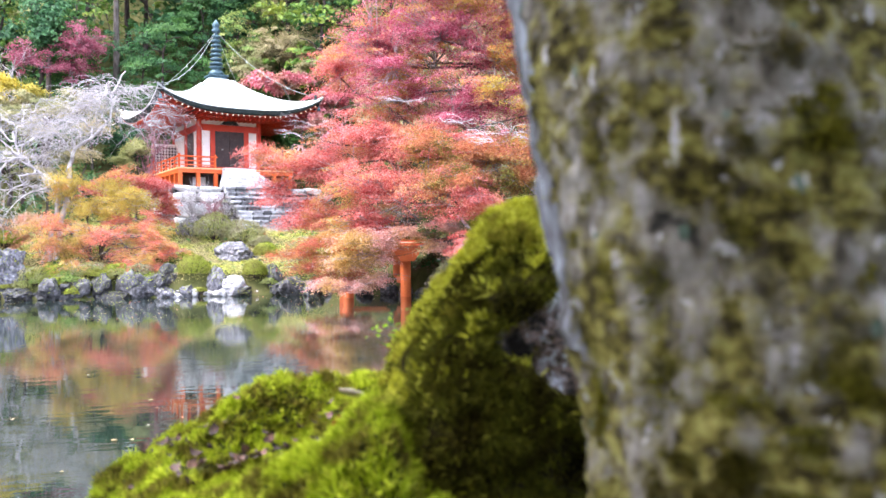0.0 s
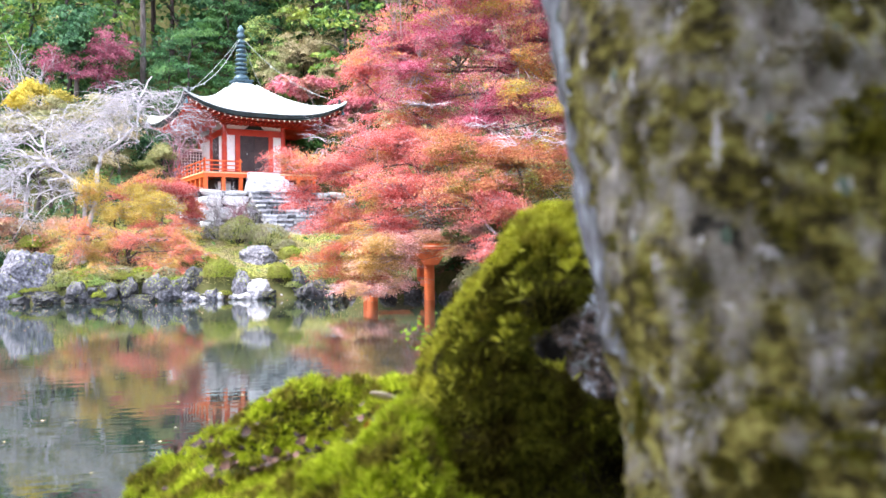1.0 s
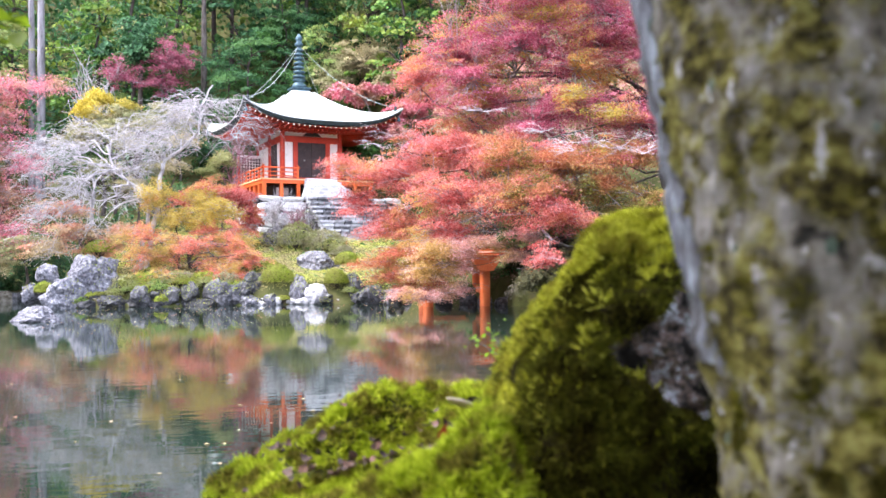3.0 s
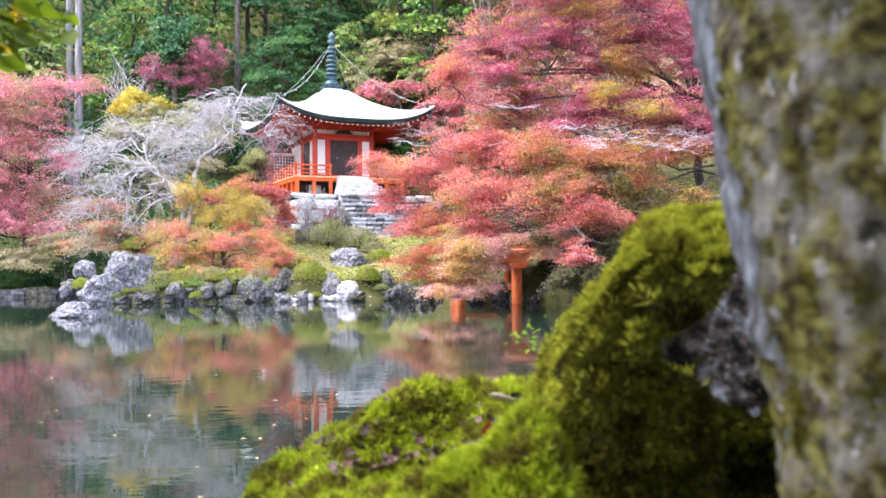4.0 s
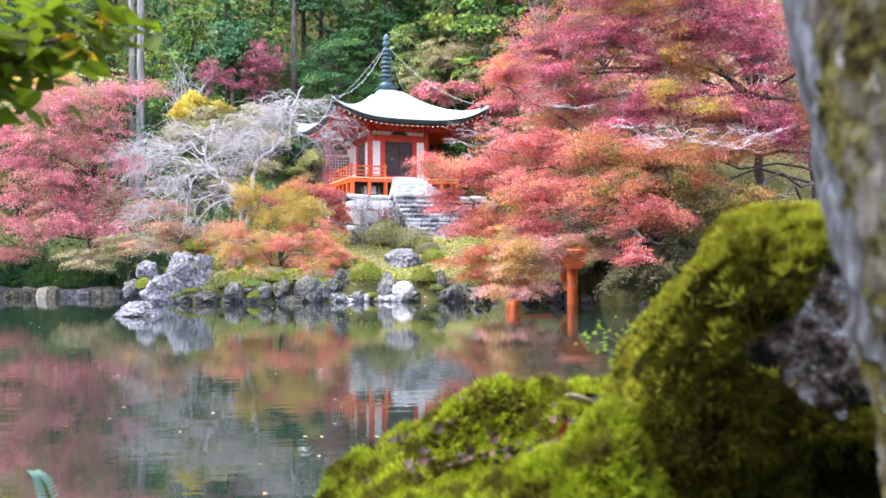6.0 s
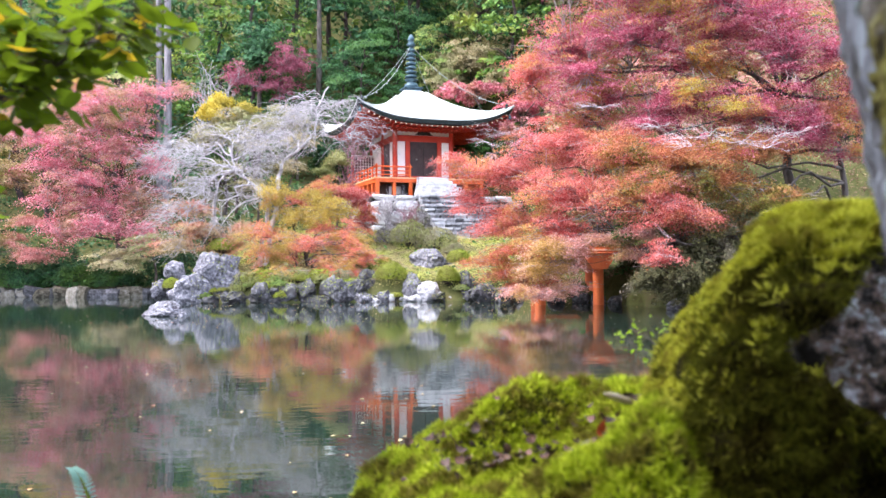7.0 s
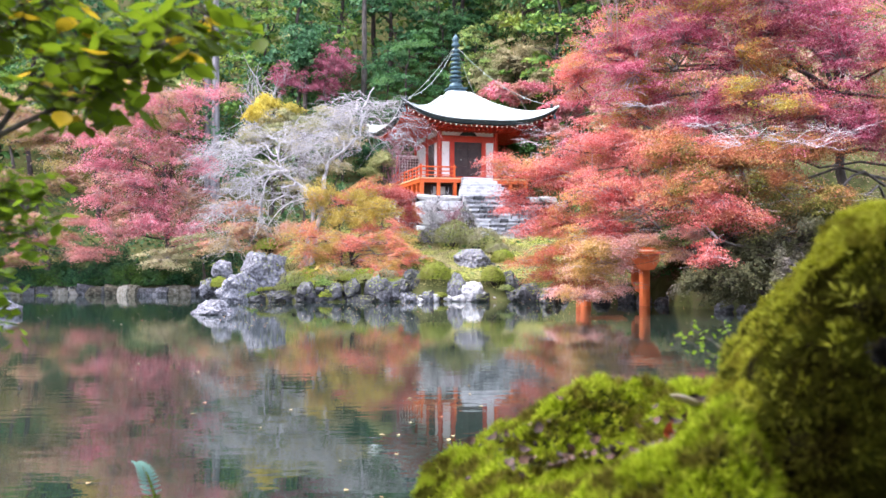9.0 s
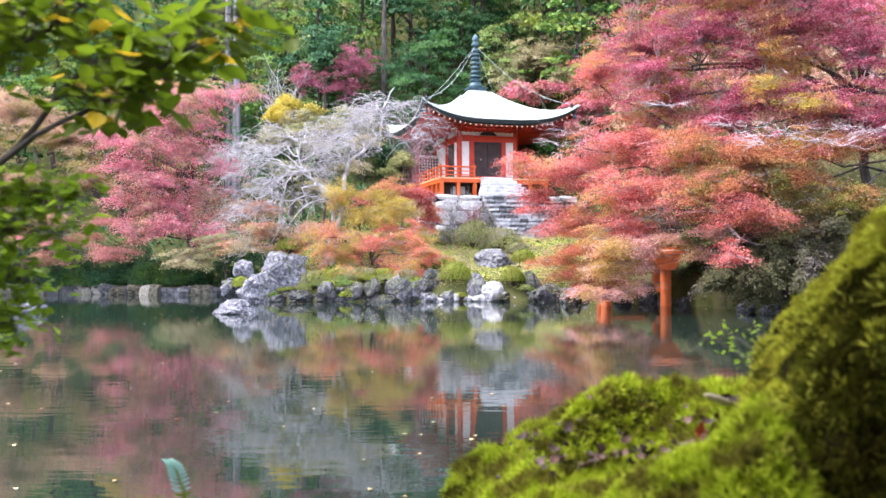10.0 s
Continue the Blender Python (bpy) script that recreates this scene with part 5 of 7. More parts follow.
# tall bare trunks standing clear in front of the forest
for x, y, z0, z1, r, lean in ((-17.9, 63.6, 6.0, 26, 0.33, 0.1), (-19.0, 65.6, 6.0, 26, 0.3, -0.1), (-6.85, 64.3, 7.0, 24, 0.26, 0.1), (-10.9, 61.0, 7.0, 15.5, 0.24, 0.3)):
    tr = tagged(new("cedar_tree"), "tall straight cedar with a pale bare trunk", "tree")
    tr.location = (x, y, float(height(np.array(x), np.array(y))) - 0.2)
    t = Tubes(10)
    n = 12
    s = np.linspace(0, 1, n)
    t.add(np.stack((lean * s, 0.1 * np.sin(4 * s), s * (z1 - tr.location.z)), 1), r * (1 - 0.45 * s))
    part_of("trunk", t.mesh("trunk"), M["cedar_bark" if x < -15 else "bark"], tr)
    rg = np.random.default_rng(int(abs(x) * 10))
    c, nr, mids = sprays([(lean, 0, z1 - tr.location.z + 1.0, 1.8, 1.8, 2.4)], 60, 90, rg, 0.2, (0.5, 1.2), 0.35, 0.2)
    part_of("crown", leaf_mesh("crown", c, nr, 0.24, rg), M["green_deep"], tr)


# bare weeping cherry: two crooked stems, pale limbs that arch over and trail fine twigs
def cherry():
    rng = np.random.default_rng(41)
    root = tagged(new("weeping_cherry"), "bare weeping cherry with pale lichened twigs on the islet", "tree")
    base = np.array((-6.9, 41.6, 1.7))
    root.location = base
    stems = []
    for line, r0 in (([(0, 0, -0.3), (0.45, -0.2, 2.2), (0.62, -0.3, 3.4), (0.71, -0.3, 4.25), (0.92, -0.3, 4.95), (1.86, -0.3, 5.67), (2.45, -0.3, 6.3), (2.51, -0.2, 7.47), (3.12, -0.1, 8.6)], 0.13), ([(-0.25, 0.1, -0.3), (0.1, -0.2, 2.0), (0.2, -0.3, 3.3), (-0.76, -0.3, 3.97), (-1.4, -0.4, 4.67), (-1.65, -0.4, 5.7)], 0.11)):
        p = np.concatenate([bend(u, v, 0, 5, rng, 0.07)[:4] for u, v in zip(line, line[1:])] + [np.array(line[-1:])])
        t = Tubes(8)
        t.add(p, np.linspace(r0, 0.03, len(p)))
        part_of("trunk", t.mesh("trunk"), M["limb_pale"], root)
        stems.append(p)
    ends = [(-2.73, 41.3, 7.76), (-5.15, 41.0, 8.34), (-3.5, 41.9, 9.02), (-5.37, 41.6, 8.7), (-5.65, 40.6, 7.15), (-9.85, 41.0, 7.0), (-11.1, 41.0, 6.7), (-11.3, 40.6, 6.0), (-9.28, 41.6, 7.96), (-7.6, 41.2, 8.3), (-6.5, 41.6, 8.1), (-10.1, 40.4, 5.1), (-10.9, 40.0, 3.6), (-10.3, 40.3, 4.4), (-3.1, 41.5, 8.5), (-8.2, 42.0, 8.5), (-10.5, 41.6, 7.4), (-8.6, 40.4, 5.6), (-4.4, 41.0, 7.2), (-4.9, 41.9, 9.3), (-6.3, 40.9, 6.6), (-4.0, 42.0, 8.0), (-9.6, 40.0, 2.5), (-10.6, 40.2, 2.9), (-8.8, 40.0, 3.3)]
    for e in ends:
        limbs, twigs, offshoots = Tubes(6), Tubes(3), []
        e = np.array(e) - base
        stem = min(stems, key=lambda q: np.linalg.norm(q[6:] - e, axis=1).min() + 0.4 * (q[-1][0] - e[0] < 0))
        near = np.argsort(np.linalg.norm(stem[6:] - e, axis=1))[:7] + 6
        p = bend(stem[near[rng.integers(2, 7)]], e, 0.35, 10, rng, 0.2)
        limbs.add(p, np.linspace(0.047, 0.012, 10), 6)
        for _ in range(11):
            q = p[rng.integers(3, 10)]
            a = math.atan2(q[1] - stem[-1][1], q[0] - stem[-1][0]) + rng.normal(0, 1.0)
            L = rng.uniform(0.5, 2.0)
            tip = q + np.array((math.cos(a) * L, math.sin(a) * L * 0.7, rng.uniform(-0.9, 0.6)))
            s = bend(q, tip, 0.25 * L, 7, rng, 0.2)
            br = Tubes(4)
            br.add(s, np.linspace(0.013, 0.007, 7), 4)
            offshoots.append(br)
            for _ in range(10):
                q2 = s[rng.integers(2, 7)]
                a2 = a + rng.normal(0, 1.0)
                L2 = rng.uniform(0.3, 1.3)
                u = np.linspace(0, 1, 6)[:, None]
                out = np.array((math.cos(a2), math.sin(a2) * 0.8, rng.uniform(0.0, 0.5))) * L2
                line = q2 + out * u + np.array((0, 0, -1.0)) * (u ** 2) * L2 * rng.uniform(0.2, 1.1)
                line += np.cumsum(rng.normal(0, 0.022, line.shape), 0) * (u > 0)
                twigs.add(line, np.linspace(0.0078, 0.0046, 6), 3)
        limb = part_of("limb", limbs.mesh("limb"), M["limb_pale"], root)
        for br in offshoots:
            part_of("branch", br.mesh("branch"), M["limb_pale"], limb)
        tagged(part_of("twig", twigs.mesh("twig"), M["twig"], limb, "fine pale trailing twigs"), kind="stuff")


cherry()

# two bare little trees: one grey in the wood, one mauve beside the pavilion
def bare_tree(label, base, tall, wide, mat, seed, n=26, stout=1.0):
    rg = np.random.default_rng(seed)
    root = tagged(new("bare_tree"), label, "tree")
    root.location = base
    t, fine = Tubes(6), Tubes(3)
    stem = bend((0, 0, -0.2), (0.1, 0, tall * 0.7), 0, 8, rg, 0.06)
    t.add(stem, np.linspace(0.07, 0.03, 8) * stout)
    for _ in range(n):
        q = stem[rg.integers(3, 8)]
        a = rg.uniform(0, 6.28)
        r = wide * rg.uniform(0.4, 1.0)
        b = bend(q, q + np.array((r * math.cos(a), r * math.sin(a), rg.uniform(0.1, 0.45) * tall)), 0.1, 6, rg, 0.14)
        t.add(b, np.linspace(0.022, 0.009, 6) * stout, 4)
        for _ in range(9):
            p0 = b[rg.integers(2, 6)]
            fine.add(bend(p0, p0 + rg.normal(0, 0.4, 3) * wide * 0.6 + (0, 0, 0.2), 0.02, 5, rg, 0.15), np.linspace(0.008, 0.005, 5) * stout, 3)
    part_of("trunk", t.mesh("trunk"), mat, root)
    tagged(part_of("twig", fine.mesh("twig"), mat, root, "fine bare twigs"), kind="stuff")


M["mauve_twig"] = material("mauve_bare_twig", [(0.12, 0.05, 0.06), (0.28, 0.14, 0.17), (0.4, 0.25, 0.28)], 3, 0.85, 0.2, 30)
bare_tree("bare grey lichened tree at the edge of the wood", (-13.1, 57.6, float(height(np.array(-13.1), np.array(57.6)))), 9.8, 1.9, M["twig"], 95, 44, 1.9)
bare_tree("bare mauve-twigged shrub in front of the pavilion wall", (-3.1, 47.4, 4.0), 5.2, 1.5, M["mauve_twig"], 96, 34)


bare_tree("dry lilac-grey bare shrub beside the stone steps", (-1.09, 44.73, float(height(np.array(-1.09), np.array(44.73)))), 2.0, 0.9, M["twig"], 99, 30)
bare_tree("dry lilac-grey bare shrub beside the stone steps", (0.01, 44.13, float(height(np.array(0.01), np.array(44.13)))), 1.7, 0.8, M["mauve_twig"], 100, 26)


def lay_z(x, y):
    return float(height(np.array([x]), np.array([y]))[0])


# ---- the near bank: leaning trunk, mossy boulder ----


def mottled_bark(name):
    """Lilac-grey bark under a ragged coat of olive moss, with pale lichen spots and dark pits."""
    m = bpy.data.materials.new(name)
    m.use_nodes = True
    nt, p = m.node_tree, m.node_tree.nodes["Principled BSDF"]
    geo = nt.nodes.new("ShaderNodeNewGeometry")

    def field(scale, stretch=(1, 1, 1), detail=6, shift=0.0):
        mp = nt.nodes.new("ShaderNodeMapping")
        mp.inputs["Scale"].default_value, mp.inputs["Location"].default_value = stretch, (shift, shift, shift)
        nt.links.new(geo.outputs["Position"], mp.inputs["Vector"])
        n = nt.nodes.new("ShaderNodeTexNoise")
        n.inputs["Scale"].default_value, n.inputs["Detail"].default_value, n.inputs["Roughness"].default_value = scale, detail, 0.6
        nt.links.new(mp.outputs[0], n.inputs["Vector"])
        return n.outputs["Fac"]

    def tones(fac, colours, lo, hi):
        r = nt.nodes.new("ShaderNodeValToRGB")
        set_ramp(r, colours, lo, hi)
        nt.links.new(fac, r.inputs[0])
        return r.outputs[0]

    def where(fac, lo, hi):
        r = nt.nodes.new("ShaderNodeMapRange")
        r.inputs["From Min"].default_value, r.inputs["From Max"].default_value = lo, hi
        nt.links.new(fac, r.inputs["Value"])
        return r.outputs[0]

    def over(fac, a, b):
        x = nt.nodes.new("ShaderNodeMix")
        x.data_type = "RGBA"
        nt.links.new(fac, x.inputs["Factor"])
        nt.links.new(a, x.inputs["A"])
        nt.links.new(b, x.inputs["B"])
        return x.outputs["Result"]

    bark = tones(field(26, (1, 1, 0.35), 7), [(0.05, 0.041, 0.032), (0.145, 0.125, 0.105), (0.232, 0.207, 0.19), (0.35, 0.32, 0.325)], 0.34, 0.66)
    coat = tones(field(30, (1, 1, 1.3), 8, 3.0), [(0.020, 0.015, 0.007), (0.072, 0.058, 0.016), (0.138, 0.118, 0.030), (0.22, 0.195, 0.065)], 0.38, 0.62)
    patchy = field(11, (1, 1, 0.8), 8, 7.0)
    out = over(where(patchy, 0.41, 0.54), bark, coat)
    out = over(where(field(24, (1, 1, 0.8), 4, 11.0), 0.62, 0.68), out, tones(field(60, detail=3), [(0.28, 0.25, 0.26), (0.48, 0.46, 0.48)], 0.3, 0.7))
    out = over(where(field(9, (1, 1, 1.2), 3, 19.0), 0.33, 0.27), out, tones(field(40, detail=4), [(0.008, 0.008, 0.008), (0.04, 0.035, 0.03)], 0.3, 0.7))
    nt.links.new(out, p.inputs["Base Color"])
    p.inputs["Roughness"].default_value, p.inputs["Specular IOR Level"].default_value = 0.9, 0.08
    b = nt.nodes.new("ShaderNodeBump")
    b.inputs["Strength"].default_value, b.inputs["Distance"].default_value = 1.0, 0.012
    nt.links.new(field(34, (1, 1, 1.3), 7, 3.0), b.inputs["Height"])
    nt.links.new(b.outputs[0], p.inputs["Normal"])
    return m


M["trunk_moss"] = mottled_bark("mossy_lichened_bark")
M["moss"] = foliage("moss_fronds", [(0.207, 0.27, 0.0138), (0.391, 0.471, 0.0287), (0.598, 0.644, 0.0633)], [(0.075, 0.065, 0.012), (0.15, 0.13, 0.02), (0.27, 0.23, 0.045)], 11.0, 0.35, 0.8, zone_spread=(0.46, 0.60))
# Shaded and lit tones of the moss: light and shade put into colour
M["moss_shaded"] = foliage("shaded_moss_fronds", [(0.045, 0.047, 0.006), (0.094, 0.097, 0.010), (0.178, 0.178, 0.022)], [(0.018, 0.016, 0.003), (0.042, 0.035, 0.006), (0.09, 0.076, 0.011)], 6.0, 0.18, 0.85, zone_spread=(0.44, 0.60))
M["moss_lit"] = foliage("lit_moss_fronds", [(0.27, 0.275, 0.018), (0.473, 0.473, 0.0394), (0.675, 0.658, 0.101)], [(0.135, 0.118, 0.0147), (0.248, 0.208, 0.0258)], 9.0, 0.3, 0.85, zone_spread=(0.5, 0.66))
M["bare_stone"] = material("bare_mottled_stone", [(0.012, 0.010, 0.009), (0.05, 0.044, 0.042), (0.13, 0.085, 0.07), (0.20, 0.19, 0.20), (0.42, 0.43, 0.47)], 14, 0.85, 0.9, 60, spread=(0.40, 0.61), detail=9)
# Near-black, so that the bare pit looks deep in shade
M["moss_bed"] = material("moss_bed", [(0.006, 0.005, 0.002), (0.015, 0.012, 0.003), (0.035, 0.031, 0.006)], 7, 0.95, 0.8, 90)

rng = np.random.default_rng(61)
trunk_ob = tagged(new("leaning_tree"), "thick leaning tree trunk covered with moss and grey lichen", "tree")
trunk_ob.location = (1.68, -0.45, 1.05)
na, nz = 160, 320
a = np.linspace(0, 2 * np.pi, na, endpoint=False)
z = np.linspace(-0.25, 4.2, nz)
A, ZZ = np.meshgrid(a, z)
zw = ZZ + 1.05
rad = 0.29 + 0.09 * np.clip(2.25 - zw, 0, 2) + 0.22 * np.exp(-(zw - 0.85) / 0.22) - 0.03 * np.clip(zw - 2.25, 0, 3)
W0 = np.stack((0.34 * np.cos(A), 0.34 * np.sin(A), 0.9 * zw), -1)
lump = 0.014 * vnoise(W0, 5, 1) + 0.010 * vnoise(W0, 12, 2) + 0.013 * np.abs(vnoise(W0 * (1, 1, 1.4), 22, 3)) + 0.007 * vnoise(W0, 38, 4)
R = rad * (1 + 0.03 * np.sin(2 * A + 1)) + lump
cx = 1.604 - 0.193 * (zw - 1.7) - 1.68
cy = -0.344 + 0.251 * (zw - 1.7) + 0.45
V = np.stack((cx + R * np.cos(A), cy + R * np.sin(A), ZZ), -1).reshape(-1, 3)
i, j = np.meshgrid(np.arange(nz - 1), np.arange(na), indexing="ij")
Q = np.stack((i * na + j, i * na + (j + 1) % na, (i + 1) * na + (j + 1) % na, (i + 1) * na + j), -1).reshape(-1, 4)
part_of("trunk", raw_mesh("trunk", V, Q, True), M["trunk_moss"], trunk_ob)


def moss(name, places, normals, length, parent, rng, mat, label=""):
    """Short fronds: one slim triangle each, standing off the surface."""
    n = len(places)
    d = normals + rng.normal(0, 0.55, (n, 3))
    d /= np.linalg.norm(d, axis=1)[:, None]
    s = np.cross(d, rng.normal(size=(n, 3)))
    s /= np.linalg.norm(s, axis=1)[:, None]
    clump = np.clip(1 + 0.45 * vnoise(places, 26, 6), 0.4, 2)
    L = (length * rng.uniform(0.5, 1.4, n) * clump)[:, None]
    v = np.stack((places - s * L * 0.15 - d * 0.003, places + s * L * 0.15 - d * 0.003, places + d * L), 1).reshape(-1, 3)
    ob = part_of(name, raw_mesh(name, v, np.arange(3 * n).reshape(-1, 3)), mat, parent, label)
    return tagged(ob, kind="stuff")


bould = tagged(new("mossy_boulder"), "steep boulder thick with yellow-green moss, grey stone in its hollow", "boulder")
bould.location = (1.69, 0.70, 0.87)
B0 = np.array(bould.location)
LEVELS = (0.80, 1.30, 1.455, 1.53, 1.605, 1.70, 1.78, 1.84, 1.877, 1.905, 1.92)
LEFT = (0.98, 1.09, 1.15, 1.19, 1.225, 1.28, 1.345, 1.37, 1.405, 1.465, 1.60)
FRONT = (0.37, 0.355, 0.355, 0.35, 0.35, 0.365, 0.41, 0.455, 0.505, 0.56, 0.62)
nb, nl = 420, 240
lev = np.concatenate((np.linspace(0.80, 1.90, nl - 30), 1.90 + 0.02 * np.sin(np.linspace(0, np.pi / 2, 31)[1:])))
ang = np.linspace(0, 2 * np.pi, nb, endpoint=False)
AA, LL = np.meshgrid(ang, lev)
xl, yf = np.interp(LL, LEVELS, LEFT), np.interp(LL, LEVELS, FRONT)
xr, yb = 2.75 - 0.9 * ramp(LL, 1.84, 1.92), 1.12 - 0.40 * ramp(LL, 1.5, 1.92)
xc, yc = xl + 0.32, 0.5 * (yf + yb) + 0.04
yc = np.minimum(yc, 0.60 + 0.10 * ramp(LL, 1.8, 1.92))
ca, sa = np.cos(AA), np.sin(AA)
sq = (np.abs(ca) ** 2.6 + np.abs(sa) ** 2.6) ** (-1 / 2.6)
PB = np.stack((xc + ca * sq * np.where(ca < 0, xc - xl, xr - xc), yc + sa * sq * np.where(sa < 0, yc - yf, yb - yc), LL), -1)
OUT = np.stack((ca, sa, 0.25 + 1.5 * ramp(LL, 1.80, 1.92)), -1)
OUT /= np.linalg.norm(OUT, axis=-1)[..., None]


def hollow_depth(w):
    """How far a place of the front face lies inside the bare hollow: positive within."""
    x, z = w[..., 0] + 0.03 * vnoise(w, 9, 51), w[..., 2] + 0.025 * vnoise(w, 12, 52)
    upper = x - (1.33 + 1.75 * np.clip(z - 1.60, 0, 1) - 0.9 * np.clip(z - 1.70, 0, 1))
    lower = z - (1.575 - 0.55 * np.clip(x - 1.31, 0, 0.25))
    return np.minimum(upper, lower)


shelf = np.stack((PB[..., 0], PB[..., 1], 1.7 * PB[..., 2]), -1)
shag = 0.016 * vnoise(shelf, 6, 1) + 0.013 * vnoise(shelf, 11, 2) + 0.017 * np.abs(vnoise(shelf, 19, 3)) + 0.008 * vnoise(shelf, 40, 4) - 0.022
hol = hollow_depth(PB)
dent = np.where(sa < 0.2, 0.055 * ramp(hol, -0.015, 0.03), 0)
pit = 0.16 * np.exp(-(((PB[..., 0] - 1.60) / 0.13) ** 2 + ((PB[..., 2] - 1.30) / 0.07) ** 2)) * (sa < 0)
crack = 0.03 * np.exp(-((PB[..., 2] - 1.44 + 0.05 * vnoise(PB, 4, 55)) / 0.012) ** 2) * (sa < 0) * ramp(PB[..., 0], 1.22, 1.32)
PB = PB + OUT * (np.where(hol > 0.01, 0.4, 1.0) * shag - dent - pit - crack)[..., None]
PV = np.concatenate((PB.reshape(-1, 3), [PB[-1].mean(0)]))
i, j = np.meshgrid(np.arange(nl - 1), np.arange(nb), indexing="ij")
faces = np.stack((i * nb + j, i * nb + (j + 1) % nb, (i + 1) * nb + (j + 1) % nb, (i + 1) * nb + j), -1).reshape(-1, 4)
faces = np.concatenate((faces[:, :3], faces[:, [0, 2, 3]], np.stack(((nl - 1) * nb + np.arange(nb), (nl - 1) * nb + (np.arange(nb) + 1) % nb, np.full(nb, nl * nb)), -1)))
tri = PV[faces]
nrm = np.cross(tri[:, 1] - tri[:, 0], tri[:, 2] - tri[:, 0])
area = np.linalg.norm(nrm, axis=1)
nrm /= area[:, None] + 1e-12
ctr = tri.mean(1)
is_bare = (hollow_depth(ctr) > 0.012) & (nrm[:, 1] < 0.3) & (ctr[:, 2] < 1.86)
# Moss is held off the pit; the bed's dark colour paints its shade
in_pit = ((((ctr[:, 0] - 1.60) / 0.15) ** 2 + ((ctr[:, 2] - 1.30) / 0.09) ** 2) < 1) & (nrm[:, 1] < 0.5)
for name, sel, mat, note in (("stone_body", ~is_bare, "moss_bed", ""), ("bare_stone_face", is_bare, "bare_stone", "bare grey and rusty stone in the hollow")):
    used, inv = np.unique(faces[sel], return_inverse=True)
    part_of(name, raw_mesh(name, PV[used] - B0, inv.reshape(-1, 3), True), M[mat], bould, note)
seen = (ctr[:, 2] > 1.0) & (ctr[:, 0] < 2.3) & (ctr[:, 1] < 0.95)
fleck = vnoise(ctr, 11, 31)
# Lit tone on faces turned up, left or back; shaded tone elsewhere
lit_side = ramp(0.9 * nrm[:, 2] - 0.55 * nrm[:, 0] + 0.35 * nrm[:, 1] + 0.9 * ramp(ctr[:, 2], 1.72, 1.92) + 0.16 * fleck + 0.08 * vnoise(ctr, 24, 32), 0.82, 1.45)
thin = np.where(is_bare, 0.05 * (vnoise(ctr, 14, 33) > 0.25), 1.0) * np.where(in_pit, 0.05, 1.0)
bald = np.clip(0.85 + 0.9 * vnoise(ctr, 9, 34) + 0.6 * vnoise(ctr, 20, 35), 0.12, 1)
for nm, share, count, size, mat, note in (("moss", lit_side, 120000, 0.025, "moss_lit", "yellow-green moss on the crown, its colour brightened as lit"), ("old_moss", (1 - lit_side) * bald, 190000, 0.018, "moss_shaded", "brown-olive moss on the flank, its shade put in the colour")):
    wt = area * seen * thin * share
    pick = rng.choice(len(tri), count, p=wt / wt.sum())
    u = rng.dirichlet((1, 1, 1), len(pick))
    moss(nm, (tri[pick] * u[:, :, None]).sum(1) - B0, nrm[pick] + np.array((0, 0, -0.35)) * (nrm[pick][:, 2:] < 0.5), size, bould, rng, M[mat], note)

# moss on the bank
n = 215000
bx, by = rng.uniform(0.05, 1.7, n), rng.uniform(-0.25, 1.45, n)
b3 = np.stack((bx, by, 0 * bx), -1)
litter_bed = np.exp(-((by - (1.26 - 0.27 * bx) + 0.04 * vnoise(b3, 5, 8)) / 0.07) ** 2) * ramp(bx, 0.5, 0.62)
ok = (bank_edge(bx, by) < 0.12 + 0.06 * vnoise(b3, 9, 18)) & (rng.random(n) < ramp(by + 0.16 * vnoise(b3, 7, 19), -0.2, 0.2)) & (rng.random(n) > 0.8 * litter_bed * (0.7 + 0.7 * vnoise(b3, 12, 7)))
bx, by = bx[ok], by[ok]
e = 0.004
bz = height(bx, by)
nn = np.stack((-(height(bx + e, by) - bz) / e, -(height(bx, by + e) - bz) / e, np.ones(len(bx))), 1)
nn /= np.linalg.norm(nn, axis=1)[:, None]
q3 = np.stack((bx, by, 0 * bx), -1)
bz = bz + 0.003 + 0.020 * np.abs(vnoise(q3, 18, 2)) + 0.006 * vnoise(q3, 50, 5)
# Near foot painted as shaded with the darker moss; rim patches fall at random
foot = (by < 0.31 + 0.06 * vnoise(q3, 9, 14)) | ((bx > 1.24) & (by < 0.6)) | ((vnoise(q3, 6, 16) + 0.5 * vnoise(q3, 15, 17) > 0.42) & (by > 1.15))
old_carpet = moss("old_moss_carpet", np.stack((bx, by, bz), 1)[foot], nn[foot], 0.022, None, rng, M["moss_shaded"])
tagged(old_carpet, "brown-olive moss on the steep foot of the bank, shade put in its colour", "moss")
carpet = moss("moss_carpet", np.stack((bx, by, bz), 1)[~foot], nn[~foot], 0.022, None, rng, M["moss"])
tagged(carpet, "bright yellow-green moss carpet on the bank", "moss")

n = 60000
bx, by = rng.uniform(0.1, 4.0, n), rng.uniform(-3.2, 0.0, n)
ok = (bank_edge(bx, by) < 0.05) & (np.hypot(bx - 1.68, by + 0.45) > 0.5) & (vnoise(np.stack((bx, by, 0 * bx), -1), 3, 9) > -0.25)
bx, by = bx[ok], by[ok]
rest = moss("moss_carpet", np.stack((bx, by, height(bx, by)), 1), np.tile((0.0, 0.0, 1.0), (len(bx), 1)), 0.03, None, rng, M["moss"])
tagged(rest, "patchy green moss on the trodden bank", "moss")

